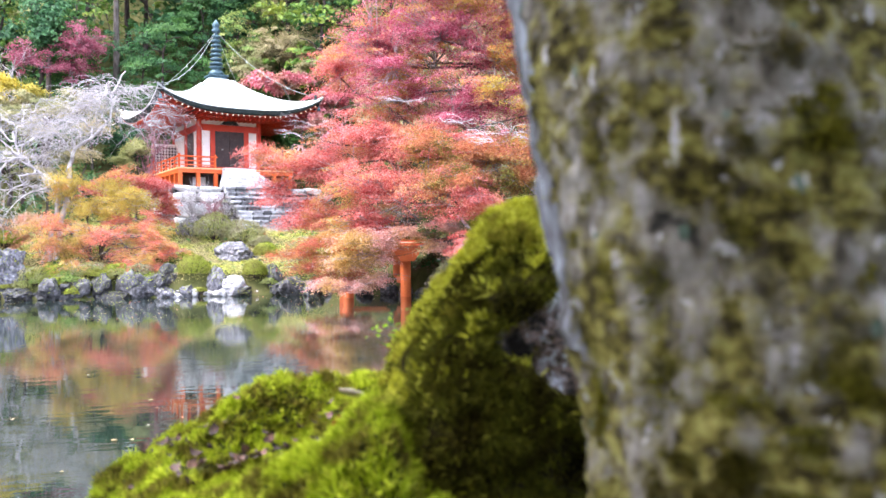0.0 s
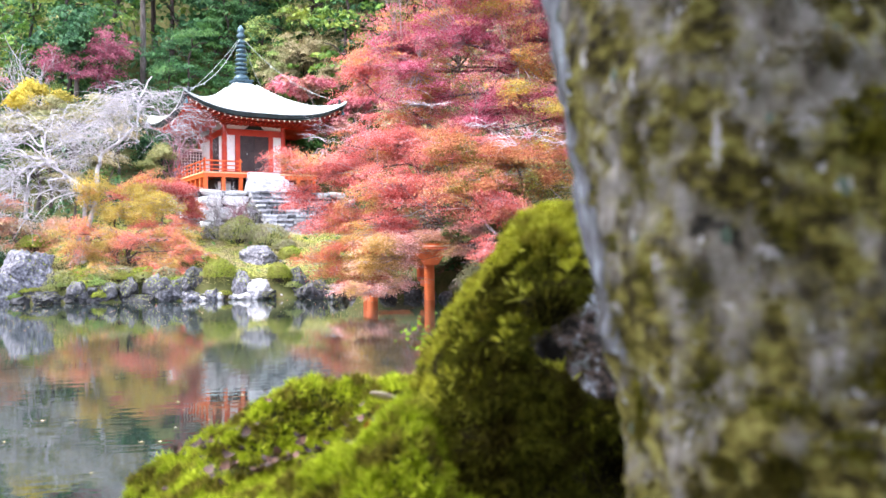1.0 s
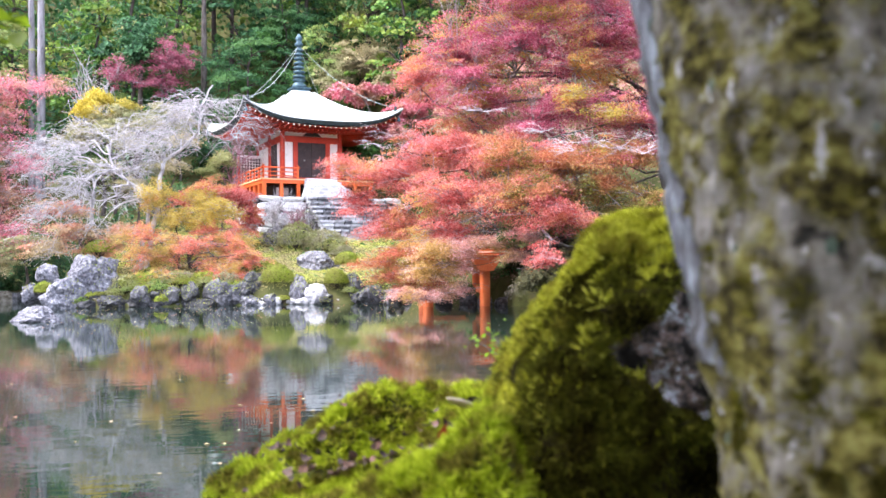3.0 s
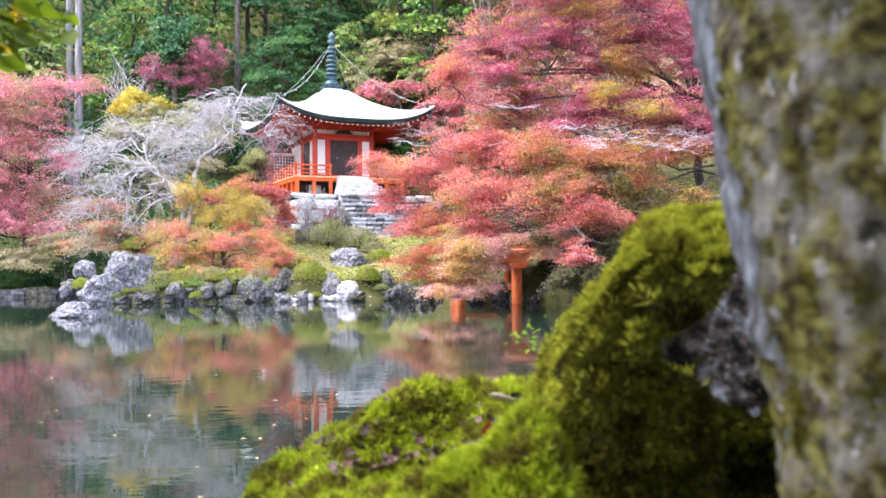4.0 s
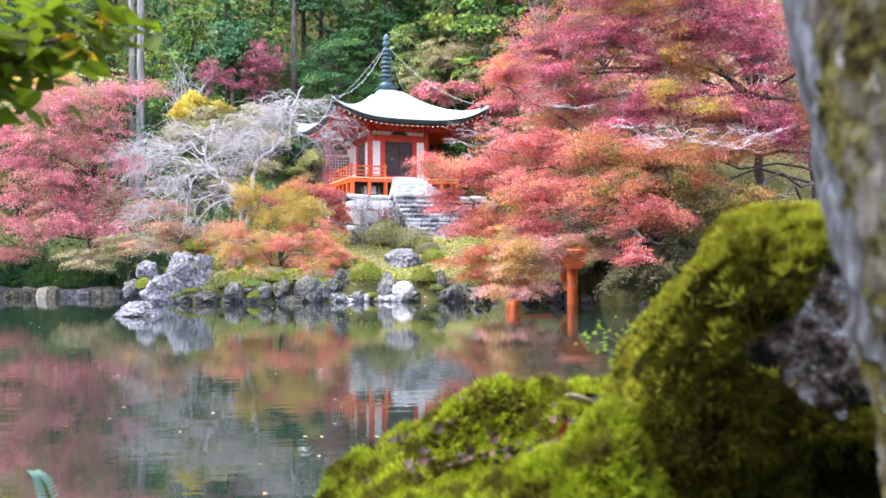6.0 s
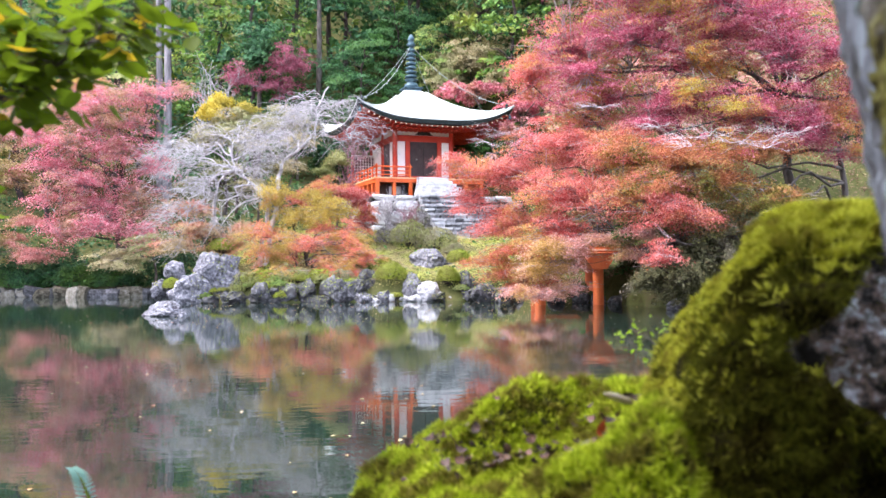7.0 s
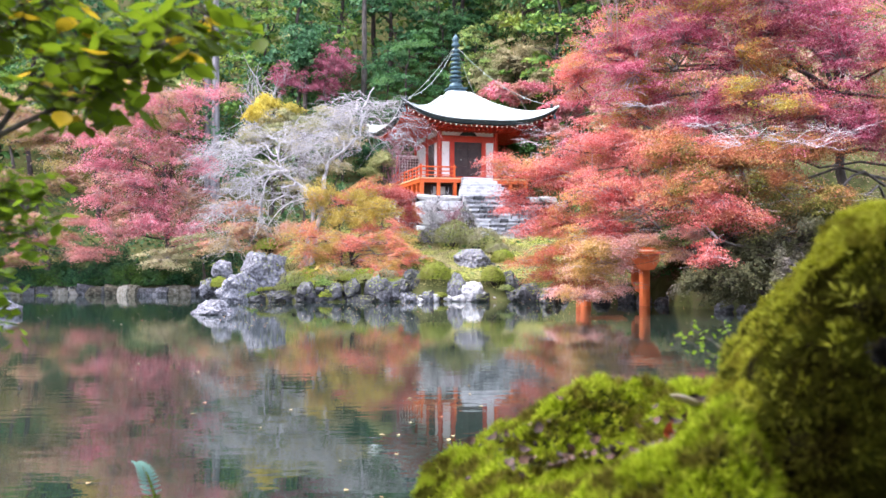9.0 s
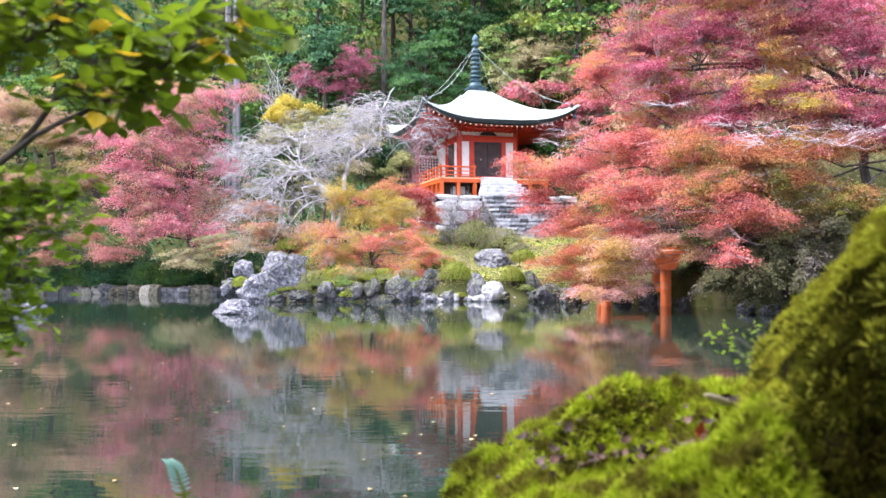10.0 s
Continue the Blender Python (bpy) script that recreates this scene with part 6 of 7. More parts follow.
# moss and lichen on the trunk
tv = V[Q]
tn = np.cross(tv[:, 1] - tv[:, 0], tv[:, 3] - tv[:, 0])
ta = np.linalg.norm(tn, axis=1)
tn /= ta[:, None] + 1e-12
tc = tv.mean(1)
tw = tc + np.array(trunk_ob.location)
mid = np.stack((cx.ravel(), cy.ravel()), 1)[Q].mean(1)
turn0 = tc[:, :2] - mid
turn0 /= np.linalg.norm(turn0, axis=1)[:, None]
edge0 = -0.8 * turn0[:, 0] + 0.6 * turn0[:, 1] + 0.04 * vnoise(tw, 5, 21)
mask = np.clip(0.8 * vnoise(tw, 7, 11) + 0.7 * vnoise(tw, 17, 12) - 0.2 + 0.7 * ramp(-tw[:, 2], -2.0, -1.6), 0.05, 1) * (1 - 0.85 * ramp(tw[:, 2], 1.88, 2.05)) * (tw[:, 2] > 1.2) * (tw[:, 2] < 2.7) * ((tw[:, 0] < 1.75) | (tw[:, 1] < -0.3)) * (1 - ramp(edge0, 0.80, 0.88))
rim = (edge0 + 0.04 * vnoise(tw, 16, 22) > 0.82) & (tw[:, 2] > 1.62 + 0.1 * vnoise(tw, 6, 23)) & (tw[:, 2] < 3.2)
used, inv = np.unique(Q[rim], return_inverse=True)
axis = np.stack((cx.ravel(), cy.ravel(), ZZ.ravel()), 1)[used]
lift = V[used] - axis
M["bare_bark"] = material("lilac_grey_bark", [(0.04, 0.036, 0.033), (0.09, 0.085, 0.088), (0.15, 0.147, 0.165), (0.28, 0.30, 0.33)], 30, 0.85, 0.9, 70, stretch=(1, 1, 0.3), spread=(0.36, 0.64), detail=8)
part_of("bare_bark", raw_mesh("bare_bark", V[used] + lift / np.linalg.norm(lift, axis=1)[:, None] * 0.002, inv.reshape(-1, 4), True), M["bare_bark"], trunk_ob, "strip of bare lilac-grey bark")
mask = mask * np.clip(0.1 + 2.2 * vnoise(tw, 27, 13) + 0.8 * vnoise(tw, 11, 15), 0, 1)
pick = rng.choice(len(tv), 70000, p=ta * mask / (ta * mask).sum())
u = rng.dirichlet((1, 1, 1, 1), len(pick))
M["trunk_fronds"] = foliage("dull_trunk_moss", [(0.085, 0.077, 0.009), (0.155, 0.14, 0.017), (0.25, 0.222, 0.034)], [(0.06, 0.047, 0.012), (0.125, 0.10, 0.025)], 9.0, 0.25, 0.85)
moss("moss", (tv[pick] * u[:, :, None]).sum(1), tn[pick] + np.array((0, 0, -0.1)), 0.012, trunk_ob, rng, M["trunk_fronds"], "dull olive moss")
M["lichen"] = material("pale_lichen", [(0.04, 0.06, 0.045), (0.09, 0.12, 0.095), (0.15, 0.17, 0.15)], 30, 0.9, 0.4, 120)
front = np.flatnonzero((tn[:, 1] < 0.1) & (tn[:, 0] < 0.35) & (tw[:, 2] > 1.45) & (tw[:, 2] < 2.4))
for k in range(16):
    q = front[rng.integers(len(front))]
    edge = rng.random() < 0.4
    n0, c0 = Vector(tn[q]), Vector(tc[q])
    rr = rng.uniform(0.004, 0.009)
    bm = bmesh.new()
    ring = [bm.verts.new((rr * (1 + 0.12 * rng.normal()) * math.cos(2 * math.pi * a0 / 11), 1.6 * rr * (1 + 0.12 * rng.normal()) * math.sin(2 * math.pi * a0 / 11), -0.001)) for a0 in range(11)]
    mid = bm.verts.new((0, 0, 0.005))
    for a0 in range(11):
        bm.faces.new((ring[a0], ring[(a0 + 1) % 11], mid))
    part("lichen", bm, M["lichen"], trunk_ob, "pale grey lichen patch", True).matrix_local = Matrix.Translation(c0) @ n0.to_track_quat("Z", "Y").to_matrix().to_4x4()

# unseen crown added to the leaning tree, spread over the bank to shade it
rg = np.random.default_rng(71)
over = [(0.6, -0.4, 6.6, 2.6, 2.2, 0.9), (-0.8, -2.8, 6.2, 2.8, 2.4, 1.0), (3.8, 1.4, 6.4, 1.8, 1.8, 0.9)]
c, nr, mids = sprays(over, 300, 80, rg, 0.15, (0.5, 1.1), 0.2, 0.1)
o0 = np.array(trunk_ob.location)
t = Tubes(7)
top = np.array((1.604 - 0.193 * 3.4, -0.344 + 0.251 * 3.4, 5.1))
for b in over:
    t.add(bend(top - o0 - (0, 0, 0.3), np.array(b[:3]) - o0, 0.2, 7, rg, 0.1), np.linspace(0.14, 0.04, 7))
part_of("limb", t.mesh("limb"), M["bark"], trunk_ob)
part_of("crown", leaf_mesh("crown", c - o0, nr, 0.25, rg), M["green_mid"], trunk_ob, "unseen green crown added overhead for shade")

# thick unseen hedge and wood close the bank behind the viewer, blocking sky light
for q, (x, y, kd, sc) in enumerate(((-7, -7, 2, 0.7), (-3, -8, 1, 0.75), (1.5, -8, 2, 0.75), (8, -11, 1, 0.75), (19, -9, 2, 0.75), (-11, -5, 1, 0.75), (4, -13, 0, 0.9), (-5, -13, 0, 0.9), (13, -9, 0, 0.9), (-14, -11, 2, 1.0))):
    copy_thing(kinds[kd], Matrix.Translation((x, y, float(height(np.array(x), np.array(y))) - 0.2)) @ pose(0, 0, 0, 0, 0, 60 * q) @ Matrix.Scale(sc, 4))
for k, (x, y) in enumerate(((-4.2, -4.4), (-1.8, -4.8), (0.8, -4.9), (3.0, -5.2))):
    rgh = np.random.default_rng(500 + k)
    hd = tagged(new("hedge"), "dense dark evergreen hedge, unseen, added behind the viewer to block sky light", "hedge")
    hd.location = (x, y, lay_z(x, y))
    c, nr, mids = sprays([(0, 0, 2.3, 1.6, 1.0, 2.5)], 90, 90, rgh, 0.2, (0.4, 0.9), 0.3, 0.2)
    part_of("foliage", leaf_mesh("foliage", c, nr, 0.27, rgh), M["green_deep"], hd)
    t = Tubes(6)
    for m in mids[:12]:
        t.add(bend((0, 0, -0.1), m, 0, 5, rgh, 0.08), np.linspace(0.05, 0.012, 5))
    part_of("stem", t.mesh("stem"), M["bark"], hd)

# ---- rocks of the islet and the far shore ----
rocks = [boulder_mesh("rock", 80 + k, 4 if k < 6 else 3, 0.36, deep=0.24) for k in range(12)]


def rock(x, y, z, sx, sy, sz, kind="rock", seed=0, label="grey lichened rock at the water's edge", turn=0, mossy=0.0, lean=0):
    o = new("rock", rocks[seed % 6 + (6 if max(sx, sz) < 0.85 else 0)].copy())
    o.data.materials.append(M[kind])
    o.matrix_world = pose(x, y, z, 0, lean, 0) @ pose(0, 0, 0, 0, 0, turn + seed * 47) @ Matrix.Diagonal((sx, sy, sz, 1))
    if mossy:
        rg = np.random.default_rng(900 + seed + int(abs(x) * 100))
        c = np.array([f.center[:] for f in o.data.polygons])
        nr = np.array([f.normal[:] for f in o.data.polygons])
        ok = np.flatnonzero(nr[:, 2] + 0.9 * vnoise(c, 1.6, seed % 9) > 1.15 - mossy)
        if len(ok):
            k = rg.choice(ok, int(900 * mossy * max(sx, sz)))
            part_of("moss", leaf_mesh("moss", c[k] + rg.normal(0, 0.035, (len(k), 3)), nr[k] + rg.normal(0, 0.5, (len(k), 3)), 0.06 / max(sx, sz), rg), M["azalea"], o, "yellow-green moss on top")["kind"] = "stuff"
    return tagged(o, label, "rock", group="shore rocks")


BIG = [(-8.45, 37.6, 1.0, 1.15, 0.8, 1.35), (-9.3, 36.9, 0.45, 0.9, 0.65, 0.85), (-10.4, 38.4, 1.35, 0.62, 0.5, 0.5), (-10.82, 37.2, 0.55, 0.34, 0.3, 0.5), (-1.78, 36.75, 0.15, 0.48, 0.35, 0.32), (-0.93, 36.75, 0.17, 0.47, 0.35, 0.34), (0.19, 37.2, 0.48, 0.66, 0.45, 0.80), (0.99, 40.0, 1.6, 0.95, 0.7, 0.74), (2.0, 37.3, 0.25, 0.6, 0.4, 0.4)]
for k, b in enumerate(BIG):
    rock(*b, "rock", k, "large lilac-grey lichened rock on the islet shore", mossy=0.45, lean=(24, 18, 14)[k] if k < 3 else 0)
rock(0.94, 36.75, 0.30, 0.56, 0.45, 0.58, "rock_pale", 1, "very pale rounded rock at the waterline")
rock(-15.0, 28.0, 0.12, 0.55, 0.5, 0.42, "rock_mid", 4, "small pale rock in the pond")
rock(-7.93, 28.3, 0.10, 0.86, 0.7, 0.40, "rock_mid", 3, "flat lilac-grey rock standing out of the pond")
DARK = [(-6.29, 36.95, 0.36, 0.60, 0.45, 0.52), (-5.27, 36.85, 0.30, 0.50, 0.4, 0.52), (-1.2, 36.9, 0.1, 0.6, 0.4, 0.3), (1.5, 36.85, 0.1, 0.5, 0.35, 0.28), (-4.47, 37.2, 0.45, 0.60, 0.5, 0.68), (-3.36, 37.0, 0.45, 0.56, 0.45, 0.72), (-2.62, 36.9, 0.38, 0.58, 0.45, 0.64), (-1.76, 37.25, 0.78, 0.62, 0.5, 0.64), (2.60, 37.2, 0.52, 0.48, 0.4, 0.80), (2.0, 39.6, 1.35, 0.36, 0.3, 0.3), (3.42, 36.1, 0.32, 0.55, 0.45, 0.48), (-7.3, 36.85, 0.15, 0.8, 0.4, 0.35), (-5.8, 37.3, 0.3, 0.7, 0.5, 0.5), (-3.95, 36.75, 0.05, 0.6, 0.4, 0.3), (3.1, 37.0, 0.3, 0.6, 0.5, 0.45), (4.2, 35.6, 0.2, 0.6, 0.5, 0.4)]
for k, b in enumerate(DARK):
    rock(b[0], b[1], b[2], b[3] * 1.4, b[4], b[5] * 1.05, "rock_dark", k + 2, "dark rock under the maple at the waterline", mossy=0.95)
rnd = random.Random(9)
for k in range(26):
    x = -11.0 + 15.2 * (k + rnd.uniform(0.2, 0.8)) / 26
    w0 = rnd.uniform(0.34, 0.6)
    pale = x > -1.6 and rnd.random() < 0.8
    rock(x, float(far_shore(np.array(x))) + rnd.uniform(-0.05, 0.2), rnd.uniform(0.0, 0.15), w0, w0 * 0.7, rnd.uniform(0.2, 0.34), "rock_pale" if pale else "rock_dark", rnd.randrange(6), "pale shore stone edging the islet" if pale else "dark shore stone edging the islet")
for k in range(44):
    x = -33 + 22.5 * (k + rnd.uniform(0.2, 0.8)) / 44
    w0 = rnd.uniform(0.4, 0.7)
    o = new("wall_stone", stones[k % 7].copy())
    o.data.materials.clear()
    o.data.materials.append(M["rock_dark" if rnd.random() < 0.55 else "rock_brown"])
    o.matrix_world = pose(x, float(far_shore(np.array(x))) - 0.02 + rnd.uniform(-0.08, 0.15), rnd.uniform(0.05, 0.2), rnd.uniform(-8, 8), rnd.uniform(-10, 10), rnd.uniform(-25, 25)) @ Matrix.Diagonal((w0 * 0.95, w0 * 0.6, rnd.uniform(0.3, 0.42), 1))
    tagged(o, "squat squared stone in the wall edging the far shore", "stone", group="shore wall stones")
for k in range(12):
    x = 4.5 + 9.0 * (k + rnd.uniform(0.2, 0.8)) / 12
    rock(x, float(far_shore(np.array(x))) + rnd.uniform(-0.1, 0.2), 0.05, 0.45, 0.4, 0.35, "rock_dark", k, "dark stone under the drooping shrub")


# ---- clipped bushes and undergrowth ----
def bush(x, y, z, rx, ry, rz, mat, label, seed, n=2600, leaf=0.06, ragged=0.10):
    rg = np.random.default_rng(seed)
    root = tagged(new("bush"), label, "bush")
    z = max(z, lay_z(x, y) + rz * 0.3) if z else lay_z(x, y) + rz * 0.45
    root.location = (x, y, z - rz * 0.8)
    d = rg.normal(size=(n, 3))
    d /= np.linalg.norm(d, axis=1)[:, None]
    d[:, 2] = np.abs(d[:, 2]) * 1.1 - 0.35
    r = 1 + ragged * (vnoise(d, 2.5, seed % 7) + 0.5 * vnoise(d, 6.0, seed % 5)) + rg.normal(0, 0.05, n)
    c = d * np.array((rx, ry, rz)) * r[:, None] + (0, 0, rz * 0.8)
    part_of("foliage", leaf_mesh("foliage", c, d + rg.normal(0, 0.4, (n, 3)), leaf, rg), M[mat], root)
    t = Tubes(5)
    for _ in range(14):
        e = rg.normal(size=3)
        e[2] = abs(e[2])
        e /= np.linalg.norm(e)
        t.add(bend((0, 0, -0.1), e * np.array((rx, ry, rz)) * 0.9 + (0, 0, rz * 0.8), 0.0, 5, rg, 0.1), np.linspace(0.03, 0.008, 5))
    part_of("stem", t.mesh("stem"), M["dark_twig"], root)
    return root


BUSHES = [(-0.70, 37.4, 0.95, 0.71, 0.55, 0.68), (1.82, 37.0, 0.52, 0.50, 0.4, 0.55), (-1.03, 39.5, 1.77, 0.3, 0.25, 0.2), (2.41, 40.04, 1.68, 0.59, 0.50, 0.53), (-10.2, 37.1, 0.8, 0.38, 0.3, 0.38), (-9.76, 36.75, 0.36, 0.3, 0.25, 0.26), (-7.53, 38.0, 1.0, 0.55, 0.45, 0.48), (-8.77, 40.42, 2.52, 0.68, 0.57, 0.5)]
for k, b in enumerate(BUSHES):
    bush(*b, "azalea", "clipped yellow-green azalea bush among the rocks", 200 + k, 5200, 0.05)
for k, b in enumerate([(1.42, 42.3, 2.75, 1.0, 0.7, 0.9), (0.05, 42.8, 3.0, 0.95, 0.7, 0.95), (2.2, 41.6, 0, 0.6, 0.5, 0.4)]):
    bush(*b, "olive_bush", "loose olive-green bush below the stone steps", 250 + k, 4200, 0.07, 0.22)
for k, b in enumerate([(0.55, 45.4, 0, 0.7, 0.6, 1.1), (-0.95, 43.6, 3.0, 0.75, 0.6, 0.8), (0.35, 44.0, 0, 0.6, 0.5, 0.5)]):
    bush(*b, "lilac_bush", "dry lilac-grey shrub beside the stone steps", 260 + k, 3200, 0.06, 0.22)
for k in range(44):
    x = -10.6 + (7.0 if k % 3 else 14.5) * (k + rnd.random()) / 44
    w0 = rnd.uniform(0.22, 0.5)
    bush(x, float(far_shore(np.array(x))) + rnd.uniform(-0.12, 0.7), 0, w0, w0 * 0.8, w0 * rnd.uniform(0.4, 0.7), ("azalea", "olive_bush", "azalea", "green_yellow")[k % 4], "mossy clump growing among the shore stones", 280 + k, 1500, 0.045, 0.3)
for k, b in enumerate([(-7.0, 37.4, 0.55, 0.8, 0.5, 0.6), (-6.1, 37.5, 0.75, 0.7, 0.5, 0.5), (-4.9, 37.4, 0.8, 0.7, 0.5, 0.4), (-3.8, 37.5, 0.85, 0.6, 0.5, 0.4), (-2.9, 37.4, 0.8, 0.6, 0.5, 0.4)]):
    bush(*b, "azalea" if k % 2 else "olive_bush", "low dark mossy shrub between the islet rocks", 340 + k, 3000, 0.045, 0.3)
GREENS = [(-20.6, 45.8, 1.5, 1.6, 0.9, 0.9), (-23.2, 45.9, 1.4, 1.5, 0.9, 0.9), (-18.2, 45.9, 1.9, 1.5, 0.9, 1.1), (-15.6, 45.6, 1.6, 1.4, 0.9, 0.8), (-26.0, 46.2, 1.7, 1.7, 0.9, 1.1), (-29.0, 46.2, 1.7, 1.7, 0.9, 1.1), (-20.0, 47.6, 3.6, 2.4, 1.2, 1.8), (-12.6, 46.6, 3.0, 1.8, 1.2, 1.5), (-25.0, 49.0, 4.0, 2.6, 1.2, 2.0)]
for k, b in enumerate(GREENS):
    bush(b[0], b[1], 0, *b[3:], "green_dark", "dark green shrub on the far bank", 220 + k, 5200, 0.11, 0.32)
bush(-11.6, 43.6, 0, 0.8, 0.5, 0.5, "green_yellow", "pale yellow-green shrub by the water", 240, 1500, 0.09)
# low undergrowth that covers the slopes
rg = np.random.default_rng(250)
n = 42000
ux, uy = rg.uniform(-36, 26, n), rg.uniform(26, 62, n)
d0 = uy - far_shore(ux)
hide = (np.abs(ux + 1.5) < 9.5) & (uy < 47.5) & (uy > 37)
ok = (d0 > 0.9) & (~hide | (rg.random(n) < 0.1)) & (ux < 9) & ~((np.abs(ux - 0.3) < 5.5) & (np.abs(uy - 52) < 6.5))
ux, uy = ux[ok], uy[ok]
h = 0.55 * np.clip(vnoise(np.stack((ux, uy, 0 * ux), -1), 0.45, 2) + 0.45, 0.08, 1.4)
uz = height(ux, uy) + h * rg.uniform(0.1, 1.0, len(ux)) ** 0.6
# Same undergrowth, darkened in colour on the far bank to stand for shade
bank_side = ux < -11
for sel, mat, note in ((bank_side, "green_dark", "undergrowth on the far bank, shade put in its darker green"), (~bank_side, "green_deep", "mixed green undergrowth and ferns on the wooded slope")):
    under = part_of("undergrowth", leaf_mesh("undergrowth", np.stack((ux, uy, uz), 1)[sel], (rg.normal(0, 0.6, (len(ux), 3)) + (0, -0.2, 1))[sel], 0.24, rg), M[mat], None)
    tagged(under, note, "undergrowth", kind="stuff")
rg = np.random.default_rng(251)
n = 30000
vx, vy = rg.uniform(8, 26, n), rg.uniform(26, 48, n)
ok = vy - far_shore(vx) > 0.5
vx, vy = vx[ok], vy[ok]
M["slope_litter"] = foliage("brown_and_rose_fallen_leaves", [(0.10, 0.055, 0.045), (0.20, 0.115, 0.09), (0.32, 0.19, 0.15)], [(0.08, 0.07, 0.03), (0.18, 0.15, 0.07), (0.30, 0.25, 0.14)], 0.5)
slope = part_of("leaf_strewn_slope", leaf_mesh("leaf_strewn_slope", np.stack((vx, vy, height(vx, vy) + 0.25 * rg.random(len(vx))), 1), rg.normal(0, 0.5, (len(vx), 3)) + (0, -0.3, 1), 0.11, rg), M["slope_litter"], None)
tagged(slope, "slope strewn with dull brown and rose fallen leaves", "leaf litter", kind="stuff")
n = 120000
vx, vy = rg.uniform(-11, 7, n), rg.uniform(36, 48, n)
ok = vy - far_shore(vx) > 0.1
vx, vy = vx[ok], vy[ok]
isle_moss = part_of("islet_moss", leaf_mesh("islet_moss", np.stack((vx, vy, height(vx, vy) + 0.07 * rg.random(len(vx))), 1), rg.normal(0, 0.5, (len(vx), 3)) + (0, -0.3, 1), 0.055, rg), M["pale_grass"], None)
tagged(isle_moss, "yellow-green moss and low grass on the islet", "moss", kind="stuff")


M["gilt"] = material("dull_yellow_metal", [(0.45, 0.28, 0.06), (0.66, 0.46, 0.14)], 6, 0.5, 0.05, 40)
M["bridge_red"] = material("faded_orange_red_paint", [(0.58, 0.10, 0.03), (0.76, 0.20, 0.06)], 2.5, 0.6, 0.1, 50)


# ---- the red bridge behind the maple ----
def bridge():
    root = tagged(new("bridge"), "vermilion wooden footbridge on paired posts, half hidden by maple", "bridge")
    root.matrix_world = pose(5.36, 33.9, 0, 0, 0, -3)
    for k in range(4):
        x = 2.26 * k
        for y in (-1.1, 1.1):
            part("pier_post", rod(bmesh.new(), (x, y, -0.9), (x, y, 1.45), 0.21, sides=16), M["bridge_red"], root)
        bm = bmesh.new()
        prof = [(-0.53, 1.98), (-0.53, 1.78), (-0.27, 1.4), (0.27, 1.4), (0.53, 1.78), (0.53, 1.98)]
        vs = [[bm.verts.new((x + q, y, z)) for q, z in prof] for y in (-1.6, 1.6)]
        bm.faces.new(vs[0])
        bm.faces.new(vs[1][::-1])
        for i in range(6):
            bm.faces.new((vs[0][i], vs[1][i], vs[1][(i + 1) % 6], vs[0][(i + 1) % 6]))
        part("cap_beam", bm, M["bridge_red"], root)
        part("post_plate", boxed(x - 0.07, 0.86, 0.42, x + 0.07, 0.90, 0.82), M["gilt"], root, "small pale yellow metal plate")
        part("tie_beam", boxed(x - 0.1, -1.3, 0.5, x + 0.1, 1.3, 0.74), M["bridge_red"], root)
        part("cap_plate", boxed(x - 0.58, -1.66, 1.985, x + 0.58, -1.15, 2.05, 0.02), M["bridge_red"], root)
    for y in (-0.8, 0.8):
        part("girder", boxed(-1.6, y - 0.12, 1.99, 9.2, y + 0.12, 2.11), M["bridge_red"], root)
    for y in (1.1,):
        part("brace", boxed(0.15, y - 0.05, 0.52, 6.6, y + 0.05, 0.68), M["bridge_red"], root)
    me = bpy.data.meshes.new("deck_plank")
    bm = boxed(-0.13, -1.08, 2.115, 0.13, 1.08, 2.175)
    bm.to_mesh(me)
    bm.free()
    for k in range(40):
        part_of("deck_plank", me, M["cream"], root).location = (-1.4 + 0.275 * k, 0, 0)
    for y in (-1.0, 1.0):
        part("kerb_rail", boxed(-1.5, y - 0.06, 2.18, 9.5, y + 0.06, 2.27), M["bridge_red"], root)


bridge()

# ---- small near things ----
# a sprig of bright leaves behind the boulder
M["leaf_green"] = foliage("bright_green_leaf", [(0.065, 0.105, 0.006), (0.14, 0.20, 0.011), (0.25, 0.31, 0.022)], through_light=0.62)
M["leaf_yellow"] = foliage("yellowing_leaf", [(0.42, 0.30, 0.015), (0.62, 0.40, 0.03)], through_light=0.6)
M["leaf_litter"] = material("fallen_leaf", [(0.03, 0.018, 0.014), (0.075, 0.04, 0.03), (0.13, 0.062, 0.045), (0.13, 0.095, 0.09)], 30, 0.8, 0.2, 90, island=0.5)
M["chip"] = material("pale_wood_chip", [(0.34, 0.27, 0.18), (0.52, 0.45, 0.35)], 20, 0.7, 0.1, 60)


